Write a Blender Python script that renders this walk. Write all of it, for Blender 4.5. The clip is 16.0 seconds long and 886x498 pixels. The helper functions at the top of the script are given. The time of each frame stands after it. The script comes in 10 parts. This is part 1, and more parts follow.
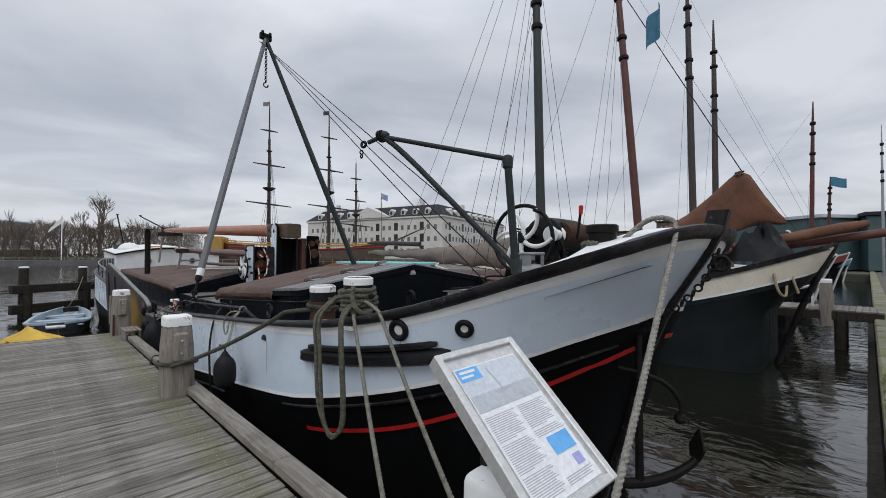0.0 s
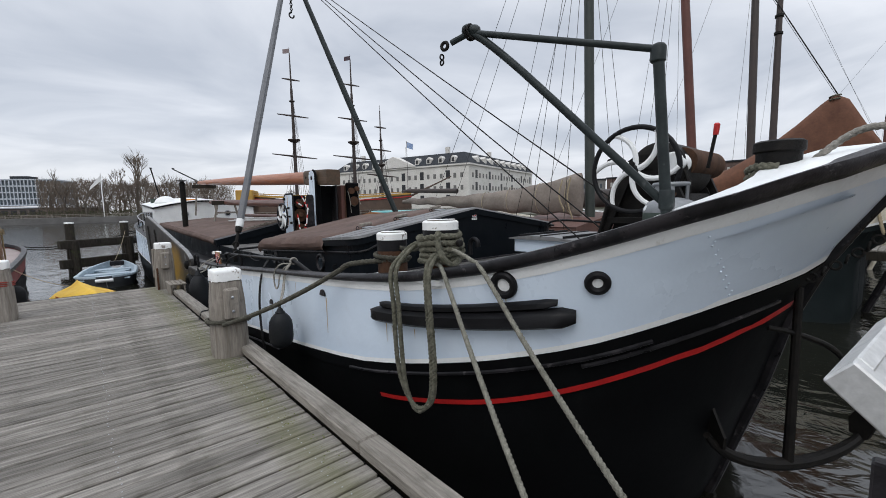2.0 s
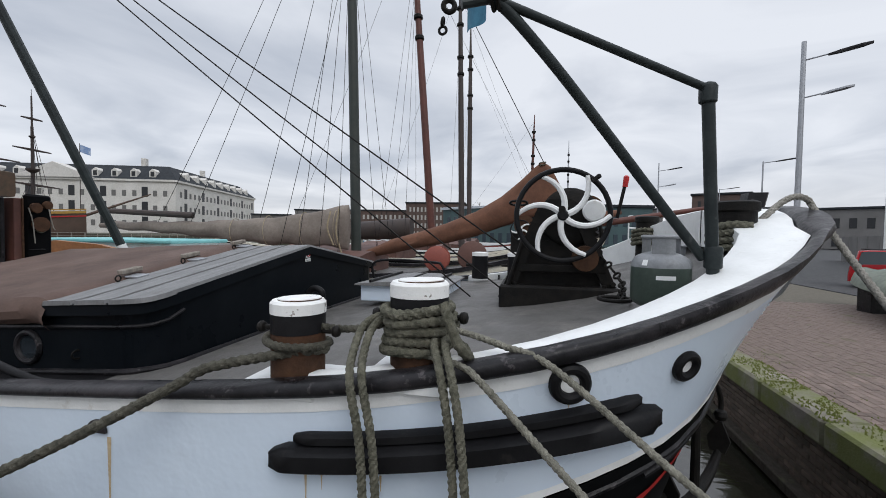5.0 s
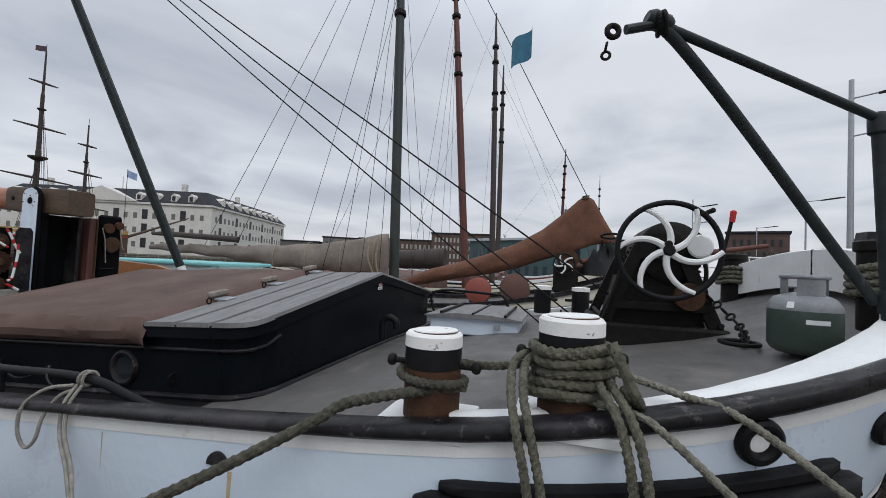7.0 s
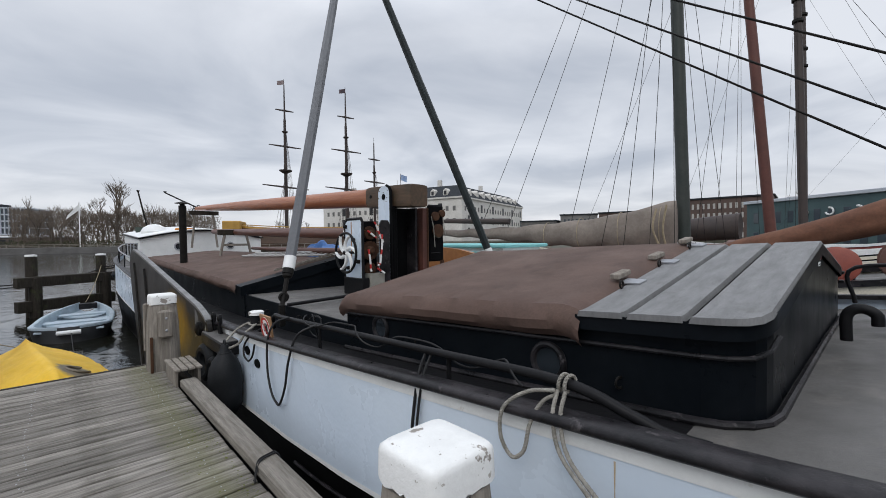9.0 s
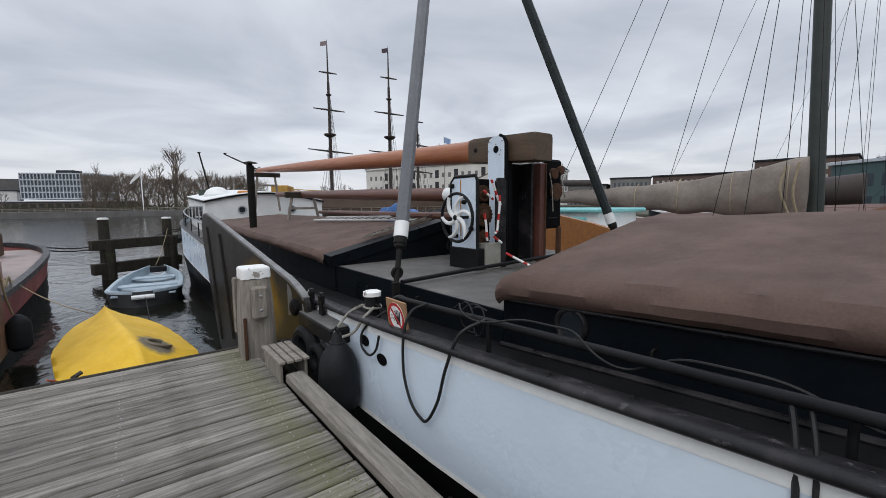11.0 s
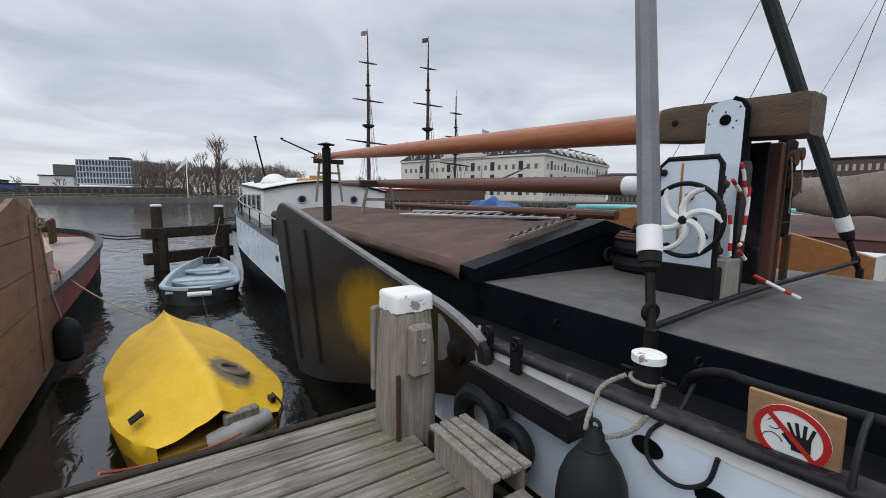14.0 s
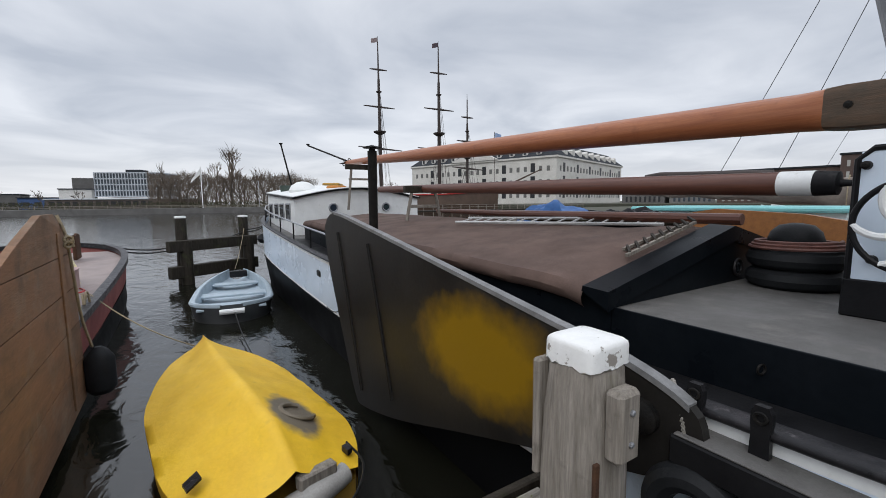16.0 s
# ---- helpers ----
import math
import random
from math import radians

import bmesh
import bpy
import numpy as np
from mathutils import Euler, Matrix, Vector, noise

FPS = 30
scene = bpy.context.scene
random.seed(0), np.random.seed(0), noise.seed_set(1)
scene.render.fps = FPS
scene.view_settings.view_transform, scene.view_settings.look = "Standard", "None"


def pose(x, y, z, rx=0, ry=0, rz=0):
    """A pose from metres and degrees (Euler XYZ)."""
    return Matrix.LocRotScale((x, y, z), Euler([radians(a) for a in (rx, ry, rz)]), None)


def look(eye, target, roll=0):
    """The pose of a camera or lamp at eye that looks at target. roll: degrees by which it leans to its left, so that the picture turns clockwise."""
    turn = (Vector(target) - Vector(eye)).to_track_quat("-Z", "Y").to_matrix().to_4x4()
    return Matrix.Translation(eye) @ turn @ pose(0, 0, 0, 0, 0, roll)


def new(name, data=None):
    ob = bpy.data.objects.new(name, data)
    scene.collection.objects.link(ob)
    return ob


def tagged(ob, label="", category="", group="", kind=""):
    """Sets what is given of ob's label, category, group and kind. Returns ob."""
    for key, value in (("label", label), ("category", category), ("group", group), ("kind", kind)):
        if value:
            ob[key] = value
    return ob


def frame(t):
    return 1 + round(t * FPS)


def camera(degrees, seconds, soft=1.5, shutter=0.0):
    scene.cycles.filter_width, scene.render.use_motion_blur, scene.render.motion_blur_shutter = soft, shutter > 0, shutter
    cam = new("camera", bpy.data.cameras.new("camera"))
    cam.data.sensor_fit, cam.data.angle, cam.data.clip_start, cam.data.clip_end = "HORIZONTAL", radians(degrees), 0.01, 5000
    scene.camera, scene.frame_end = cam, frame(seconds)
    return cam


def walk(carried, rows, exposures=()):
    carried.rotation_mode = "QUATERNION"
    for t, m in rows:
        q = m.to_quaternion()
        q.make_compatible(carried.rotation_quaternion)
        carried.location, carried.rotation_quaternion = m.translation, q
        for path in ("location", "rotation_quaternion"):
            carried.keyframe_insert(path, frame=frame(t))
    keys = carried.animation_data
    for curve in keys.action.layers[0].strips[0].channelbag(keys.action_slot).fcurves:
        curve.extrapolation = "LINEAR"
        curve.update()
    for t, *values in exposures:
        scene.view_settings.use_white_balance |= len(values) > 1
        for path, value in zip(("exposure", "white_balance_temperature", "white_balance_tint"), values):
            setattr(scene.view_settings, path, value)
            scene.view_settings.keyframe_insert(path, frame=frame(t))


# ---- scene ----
cam = camera(93.5, 16.0, 0.9)
METRES, EYE, TILT, LEAN, TURN = 9.6, 1.58, 1.0, 0.0, -44.43
ROWS = [
    (0.0, 0.0, 0.0, 0.0, 0.0, 0.0, -0.0),
    (0.5, -0.013, 0.0141, -0.0034, 0.72, -2.65, 0.35),
    (1.0, -0.0282, 0.0261, -0.0058, 1.71, -4.08, 0.82),
    (1.5, -0.0422, 0.0506, -0.0083, 2.74, -4.81, 1.43),
    (2.0, -0.0572, 0.0746, -0.0102, 3.47, -6.88, 1.27),
    (2.5, -0.0785, 0.101, -0.0105, 2.82, -7.62, 1.21),
    (3.0, -0.0969, 0.134, -0.0108, -0.21, -8.22, 0.91),
    (3.5, -0.1167, 0.1676, -0.0108, -7.46, -8.9, 0.05),
    (4.0, -0.1405, 0.1907, -0.0077, -20.51, -9.2, 0.6),
    (6.5, -0.2055, 0.2508, 0.0008, -39.14, 1.4, -2.07),
    (7.0, -0.2165, 0.2617, -0.0043, -30.02, 1.25, -3.09),
    (7.5, -0.2313, 0.2877, -0.0092, -18.39, 0.5, -2.66),
    (8.0, -0.253, 0.3141, -0.0108, -6.97, -0.55, -1.58),
    (8.5, -0.2845, 0.3407, -0.0111, -2.42, -2.16, 0.5),
    (9.0, -0.3147, 0.3729, -0.0132, 1.49, -2.36, 0.73),
    (9.5, -0.344, 0.4051, -0.0145, 5.59, -3.51, 0.3),
    (12.0, -0.4857, 0.5279, -0.0185, 6.79, -8.09, 0.75),
    (12.5, -0.5112, 0.5539, -0.0179, 6.9, -8.18, 0.93),
    (13.0, -0.5432, 0.5776, -0.0182, 7.24, -8.13, 1.18),
    (13.5, -0.5751, 0.5997, -0.0202, 9.54, -7.88, 0.72),
    (14.0, -0.606, 0.623, -0.0207, 11.15, -8.0, -0.53),
    (14.5, -0.6389, 0.638, -0.02, 12.18, -8.3, 0.98),
    (15.0, -0.6679, 0.6537, -0.0214, 12.45, -8.41, 1.09),
    (15.5, -0.6902, 0.6743, -0.02, 12.49, -7.97, 1.14),
    (16.0, -0.7073, 0.684, -0.0197, 12.44, -7.38, 0.78),
]
walk(cam, [(t, pose(0, 0, EYE, TILT, LEAN, TURN) @ pose(METRES * x, METRES * y, METRES * z, 90 + pitch, roll, yaw)) for t, x, y, z, yaw, pitch, roll in ROWS],
     exposures=[(0.0, -0.12), (1.0, -0.03), (2.0, 0.16), (3.0, 0.29), (4.0, 0.24), (6.5, -0.08), (7.5, -0.08), (9.0, 0.04), (12.0, 0.03), (16.0, 0.08)])

# ---- world and light: an overcast winter day ----
world = bpy.data.worlds.new("overcast_sky")
scene.world = world
world.use_nodes = True
wn = world.node_tree.nodes
wl = world.node_tree.links
sky = wn.new("ShaderNodeTexSky")
sky.sky_type = "NISHITA"
sky.sun_disc = False
sky.sun_elevation, sky.sun_rotation = radians(38), radians(200)
tc = wn.new("ShaderNodeTexCoord")
sep = wn.new("ShaderNodeSeparateXYZ")
wl.new(tc.outputs["Generated"], sep.inputs[0])
up = wn.new("ShaderNodeMath")
up.operation = "ADD"
up.use_clamp = True
up.inputs[1].default_value = 0.12
wl.new(sep.outputs["Z"], up.inputs[0])
dvx = wn.new("ShaderNodeVectorMath")
dvx.operation = "DIVIDE"
cmb = wn.new("ShaderNodeCombineXYZ")
cmb.inputs[2].default_value = 1.0
wl.new(up.outputs[0], cmb.inputs[0])
wl.new(up.outputs[0], cmb.inputs[1])
wl.new(tc.outputs["Generated"], dvx.inputs[0])
wl.new(cmb.outputs[0], dvx.inputs[1])
cl = wn.new("ShaderNodeTexNoise")
cl.inputs["Scale"].default_value = 0.9
cl.inputs["Detail"].default_value = 7
cl.inputs["Roughness"].default_value = 0.5
cl.inputs["Distortion"].default_value = 0.5
wl.new(dvx.outputs[0], cl.inputs["Vector"])
ramp = wn.new("ShaderNodeValToRGB")
ramp.color_ramp.elements[0].position, ramp.color_ramp.elements[0].color = 0.36, (0.45, 0.49, 0.565, 1)
ramp.color_ramp.elements[1].position, ramp.color_ramp.elements[1].color = 0.66, (0.72, 0.75, 0.81, 1)
wl.new(cl.outputs["Fac"], ramp.inputs[0])
# the cloud deck grows brighter towards the zenith, and thins to a pale band at the horizon
zen = wn.new("ShaderNodeMapRange")
zen.inputs[1].default_value, zen.inputs[2].default_value = 0.45, 1.0
zen.inputs[3].default_value, zen.inputs[4].default_value = 1.0, 2.3
wl.new(sep.outputs["Z"], zen.inputs[0])
lit = wn.new("ShaderNodeVectorMath")
lit.operation = "SCALE"
wl.new(ramp.outputs[0], lit.inputs[0])
wl.new(zen.outputs[0], lit.inputs["Scale"])
hz = wn.new("ShaderNodeMapRange")
hz.inputs[1].default_value, hz.inputs[2].default_value = 0.015, 0.16
hz.inputs[3].default_value, hz.inputs[4].default_value = 0.55, 0.0
wl.new(sep.outputs["Z"], hz.inputs[0])
pale = wn.new("ShaderNodeMixRGB")
pale.inputs[2].default_value = (0.80, 0.80, 0.82, 1)
wl.new(hz.outputs[0], pale.inputs[0])
wl.new(lit.outputs[0], pale.inputs[1])
bg1 = wn["Background"]
bg1.inputs[1].default_value = 1.15
wl.new(pale.outputs[0], bg1.inputs[0])
bg2 = wn.new("ShaderNodeBackground")
bg2.inputs[1].default_value = 0.05
wl.new(sky.outputs[0], bg2.inputs[0])
both = wn.new("ShaderNodeMixShader")
both.inputs[0].default_value = 0.12
wl.new(bg1.outputs[0], both.inputs[1])
wl.new(bg2.outputs[0], both.inputs[2])
wl.new(both.outputs[0], wn["World Output"].inputs[0])

sun = new("sun", bpy.data.lights.new("sun", "SUN"))
sun.data.energy, sun.data.angle, sun.data.color = 0.9, radians(30), (1.0, 0.97, 0.93)
sun.matrix_world = look((-14, -6, 18), (0, 3, 0))


# ---- mesh helpers ----
class Geo:
    """Vertices and faces of one mesh."""

    def __init__(self):
        self.v, self.f = [], []

    def add(self, verts, faces):
        k = len(self.v)
        self.v += [tuple(p) for p in verts]
        self.f += [tuple(k + i for i in q) for q in faces]
        return self

    def box(self, x0, x1, y0, y1, z0, z1, b=0.006, m=None):
        """A box with chamfered edges, turned by m if given."""
        x0, x1, y0, y1, z0, z1 = min(x0, x1), max(x0, x1), min(y0, y1), max(y0, y1), min(z0, z1), max(z0, z1)
        b = min(b, 0.45 * min(x1 - x0, y1 - y0, z1 - z0))
        v, idx = [], {}
        for sx in (0, 1):
            for sy in (0, 1):
                for sz in (0, 1):
                    c = Vector(((x0, x1)[sx], (y0, y1)[sy], (z0, z1)[sz]))
                    d = Vector((1 - 2 * sx, 1 - 2 * sy, 1 - 2 * sz)) * b
                    for a in range(3):
                        p = c + d
                        p[a] = c[a]
                        idx[sx, sy, sz, a] = len(v)
                        v.append(m @ p if m else p)
        f = []
        for a in range(3):
            o = [i for i in range(3) if i != a]
            for e in (0, 1):
                q = []
                for p0, p1 in ((0, 0), (1, 0), (1, 1), (0, 1)):
                    k = [0, 0, 0]
                    k[a], k[o[0]], k[o[1]] = e, p0, p1
                    q.append(idx[(*k, a)])
                f.append(q)
            for p0 in (0, 1):
                for p1 in (0, 1):
                    k0, k1 = [0, 0, 0], [0, 0, 0]
                    k0[o[0]] = k1[o[0]] = p0
                    k0[o[1]] = k1[o[1]] = p1
                    k1[a] = 1
                    f.append([idx[(*k0, o[0])], idx[(*k1, o[0])], idx[(*k1, o[1])], idx[(*k0, o[1])]])
        for sx in (0, 1):
            for sy in (0, 1):
                for sz in (0, 1):
                    f.append([idx[sx, sy, sz, a] for a in range(3)])
        return self.add(v, f)

    def rings(self, rings, close=True, caps=True):
        """Skin over rings of equal count."""
        n = len(rings[0])
        v = [p for r in rings for p in r]
        f = []
        for i in range(len(rings) - 1):
            for j in range(n if close else n - 1):
                k = (j + 1) % n
                f.append((i * n + j, i * n + k, (i + 1) * n + k, (i + 1) * n + j))
        if caps and close:
            f.append(tuple(range(n)))
            f.append(tuple((len(rings) - 1) * n + j for j in range(n)))
        return self.add(v, f)

    def tube(self, pts, r, n=10, caps=True):
        """A round bar along points; r is one radius or one for each point."""
        pts = [Vector(p) for p in pts]
        rs = list(r) if isinstance(r, (list, tuple)) else [r] * len(pts)
        side = None
        out = []
        for i, p in enumerate(pts):
            t = (pts[min(i + 1, len(pts) - 1)] - pts[max(i - 1, 0)]).normalized()
            if side is None:
                side = t.orthogonal().normalized()
            side = (side - t * side.dot(t)).normalized()
            other = t.cross(side)
            out.append([p + (side * math.cos(2 * math.pi * j / n) + other * math.sin(2 * math.pi * j / n)) * rs[i] for j in range(n)])
        return self.rings(out, True, caps)

    def lathe(self, base, axis, profile, n=20):
        """A turned body: profile is (distance along axis, radius)."""
        base, axis = Vector(base), Vector(axis).normalized()
        s = axis.orthogonal().normalized()
        o = axis.cross(s)
        return self.rings([[base + axis * d + (s * math.cos(2 * math.pi * j / n) + o * math.sin(2 * math.pi * j / n)) * max(r, 0.0005) for j in range(n)] for d, r in profile])

    def torus(self, c, axis, R, r, n=36, k=10, a0=0.0, a1=2 * math.pi):
        c, axis = Vector(c), Vector(axis).normalized()
        s = axis.orthogonal().normalized()
        o = axis.cross(s)
        whole = abs(a1 - a0 - 2 * math.pi) < 1e-6
        rr = []
        for i in range(n + (0 if whole else 1)):
            a = a0 + (a1 - a0) * i / n
            d = s * math.cos(a) + o * math.sin(a)
            rr.append([c + d * (R + r * math.cos(2 * math.pi * j / k)) + axis * r * math.sin(2 * math.pi * j / k) for j in range(k)])
        if whole:
            rr.append(rr[0])
        return self.rings(rr, True, not whole)

    def slab(self, outline, thick):
        """A plate: an outline of points, pushed by the vector thick."""
        t = Vector(thick)
        a = [Vector(p) for p in outline]
        return self.rings([a, [p + t for p in a]])

    def grid(self, rows):
        """An open sheet over rows of points."""
        return self.rings(rows, False, False)


def part(name, geo, material, parent=None, label="", smooth=False, kind="", angle=35):
    """One mesh object, under a thing or a part if given."""
    me = bpy.data.meshes.new(name)
    me.from_pydata(geo.v, [], geo.f)
    bm = bmesh.new()
    bm.from_mesh(me)
    bmesh.ops.remove_doubles(bm, verts=bm.verts, dist=0.00005)
    bmesh.ops.recalc_face_normals(bm, faces=bm.faces)
    if smooth:
        lim = radians(angle)
        for fc in bm.faces:
            fc.smooth = True
        for e in bm.edges:
            if len(e.link_faces) == 2 and e.calc_face_angle(0) > lim:
                e.smooth = False
    bm.to_mesh(me)
    bm.free()
    me.materials.append(material)
    ob = new(name, me)
    if parent:
        under(ob, parent)
    if label:
        ob["label"] = label
    if kind:
        ob["kind"] = kind
    return ob


def place_of(ob):
    m = ob.matrix_basis.copy()
    while ob.parent:
        m = ob.parent.matrix_basis @ ob.matrix_parent_inverse @ m
        ob = ob.parent
    return m


def under(ob, parent):
    ob.parent = parent
    ob.matrix_parent_inverse = place_of(parent).inverted()


def thing(name, label, category, at=(0, 0, 0), group="", kind=""):
    ob = new(name)
    ob.empty_display_size = 0.1
    ob.matrix_basis = Matrix.Translation(at)
    return tagged(ob, label, category, group, kind)


def smooth_line(pts, n=8):
    """A smooth curve through points."""
    p = [Vector(q) for q in pts]
    p = [2 * p[0] - p[1]] + p + [2 * p[-1] - p[-2]]
    out = []
    for i in range(1, len(p) - 2):
        a, b, c, d = p[i - 1:i + 3]
        for k in range(n):
            t = k / n
            out.append(0.5 * (2 * b + (c - a) * t + (2 * a - 5 * b + 4 * c - d) * t * t + (3 * b - a - 3 * c + d) * t ** 3))
    return out + [p[-2]]


def sag(a, b, drop, n=14):
    a, b = Vector(a), Vector(b)
    return [a.lerp(b, i / n) - Vector((0, 0, drop * 4 * (i / n) * (1 - i / n))) for i in range(n + 1)]


def rope_geo(geo, pts, r, lay=None, n=18, step=None):
    """A laid rope along points: one body whose three-lobed section turns along its length."""
    lay = lay or 4.8 * r
    step = step or lay / 9
    pts = [Vector(p) for p in pts]
    dense = [pts[0]]
    for a, b in zip(pts, pts[1:]):
        k = max(1, int((b - a).length / step))
        dense += [a.lerp(b, i / k) for i in range(1, k + 1)]
    side, dist = None, 0.0
    rings_ = []
    for i, p in enumerate(dense):
        t = (dense[min(i + 1, len(dense) - 1)] - dense[max(i - 1, 0)])
        t = t.normalized() if t.length > 1e-9 else Vector((0, 0, 1))
        if side is None:
            side = t.orthogonal().normalized()
        side = (side - t * side.dot(t)).normalized()
        o = t.cross(side)
        if i:
            dist += (p - dense[i - 1]).length
        turn = 2 * math.pi * dist / lay
        fray = 1 + 0.05 * noise.noise(Vector((dist * 60, p.x * 5, p.y * 5)))
        rings_.append([p + (side * math.cos(a) + o * math.sin(a)) * r * fray * (0.50 + 0.54 * abs(math.cos(1.5 * (a - turn))) ** 0.7) for a in [2 * math.pi * k / n for k in range(n)]])
    return geo.rings(rings_)


# ---- materials ----
def link(nt, a, b):
    nt.links.new(a, b)


def surface(name, c1, c2, scale=6.0, rough=0.6, metal=0.0, bump=0.15, fine=60.0, stretch=(1, 1, 1), stain=None, spread=0.0, rough2=None, spec=0.5, tone=0.15, by="Object"):
    """A painted, wooden or bare surface: two tones in slow variation, fine grain with relief, an optional stain
    (colour, scale, from, to, amount), and a spread of tone from piece to piece."""
    m = bpy.data.materials.new(name)
    m.use_nodes = True
    nt = m.node_tree
    nd = nt.nodes
    b = nd["Principled BSDF"]
    tco = nd.new("ShaderNodeTexCoord")
    mp = nd.new("ShaderNodeMapping")
    mp.inputs["Scale"].default_value = stretch
    link(nt, tco.outputs[by], mp.inputs[0])
    n1 = nd.new("ShaderNodeTexNoise")
    n1.inputs["Scale"].default_value, n1.inputs["Detail"].default_value, n1.inputs["Roughness"].default_value = scale, 6, 0.6
    n2 = nd.new("ShaderNodeTexNoise")
    n2.inputs["Scale"].default_value, n2.inputs["Detail"].default_value, n2.inputs["Roughness"].default_value = fine, 4, 0.65
    link(nt, mp.outputs[0], n1.inputs["Vector"])
    link(nt, mp.outputs[0], n2.inputs["Vector"])
    if spread:
        oi = nd.new("ShaderNodeObjectInfo")
        sh = nd.new("ShaderNodeVectorMath")
        sh.operation = "SCALE"
        sh.inputs[0].default_value = (37.0, 91.0, 53.0)
        link(nt, oi.outputs["Random"], sh.inputs["Scale"])
        link(nt, sh.outputs[0], mp.inputs["Location"])
    r1 = nd.new("ShaderNodeMapRange")
    r1.inputs[1].default_value, r1.inputs[2].default_value = 0.3, 0.7
    link(nt, n1.outputs["Fac"], r1.inputs[0])
    mx = nd.new("ShaderNodeMixRGB")
    mx.inputs[1].default_value, mx.inputs[2].default_value = (*c1, 1), (*c2, 1)
    link(nt, r1.outputs[0], mx.inputs[0])
    out = mx.outputs[0]
    fx = nd.new("ShaderNodeMapRange")
    fx.inputs[1].default_value, fx.inputs[2].default_value, fx.inputs[3].default_value, fx.inputs[4].default_value = 0.25, 0.75, 1 - tone, 1 + tone
    link(nt, n2.outputs["Fac"], fx.inputs[0])
    ml = nd.new("ShaderNodeVectorMath")
    ml.operation = "SCALE"
    link(nt, out, ml.inputs[0])
    link(nt, fx.outputs[0], ml.inputs["Scale"])
    out = ml.outputs[0]
    if spread:
        sp = nd.new("ShaderNodeMapRange")
        sp.inputs[3].default_value, sp.inputs[4].default_value = 1 - spread, 1 + spread
        link(nt, oi.outputs["Random"], sp.inputs[0])
        m3 = nd.new("ShaderNodeVectorMath")
        m3.operation = "SCALE"
        link(nt, out, m3.inputs[0])
        link(nt, sp.outputs[0], m3.inputs["Scale"])
        out = m3.outputs[0]
    if stain:
        for col, ssc, lo, hi, amt in (stain if isinstance(stain, list) else [stain]):
            n3 = nd.new("ShaderNodeTexNoise")
            n3.inputs["Scale"].default_value, n3.inputs["Detail"].default_value, n3.inputs["Roughness"].default_value = ssc, 8, 0.65
            link(nt, tco.outputs[by], n3.inputs["Vector"])
            r3 = nd.new("ShaderNodeMapRange")
            r3.inputs[1].default_value, r3.inputs[2].default_value, r3.inputs[4].default_value = lo, hi, amt
            link(nt, n3.outputs["Fac"], r3.inputs[0])
            m4 = nd.new("ShaderNodeMixRGB")
            m4.inputs[2].default_value = (*col, 1)
            link(nt, r3.outputs[0], m4.inputs[0])
            link(nt, out, m4.inputs[1])
            out = m4.outputs[0]
    link(nt, out, b.inputs["Base Color"])
    b.inputs["Metallic"].default_value = metal
    b.inputs["Specular IOR Level"].default_value = spec
    rr = nd.new("ShaderNodeMapRange")
    rr.inputs[1].default_value, rr.inputs[2].default_value = 0.3, 0.7
    rr.inputs[3].default_value, rr.inputs[4].default_value = rough, rough2 if rough2 is not None else min(1.0, rough + 0.15)
    link(nt, n1.outputs["Fac"], rr.inputs[0])
    link(nt, rr.outputs[0], b.inputs["Roughness"])
    if bump:
        bp = nd.new("ShaderNodeBump")
        bp.inputs["Strength"].default_value, bp.inputs["Distance"].default_value = bump, 0.01
        link(nt, n2.outputs["Fac"], bp.inputs["Height"])
        link(nt, bp.outputs[0], b.inputs["Normal"])
    return m


def glass_dark(name, col=(0.02, 0.025, 0.03)):
    m = bpy.data.materials.new(name)
    m.use_nodes = True
    b = m.node_tree.nodes["Principled BSDF"]
    b.inputs["Base Color"].default_value = (*col, 1)
    b.inputs["Roughness"].default_value = 0.06
    b.inputs["Specular IOR Level"].default_value = 0.6
    return m


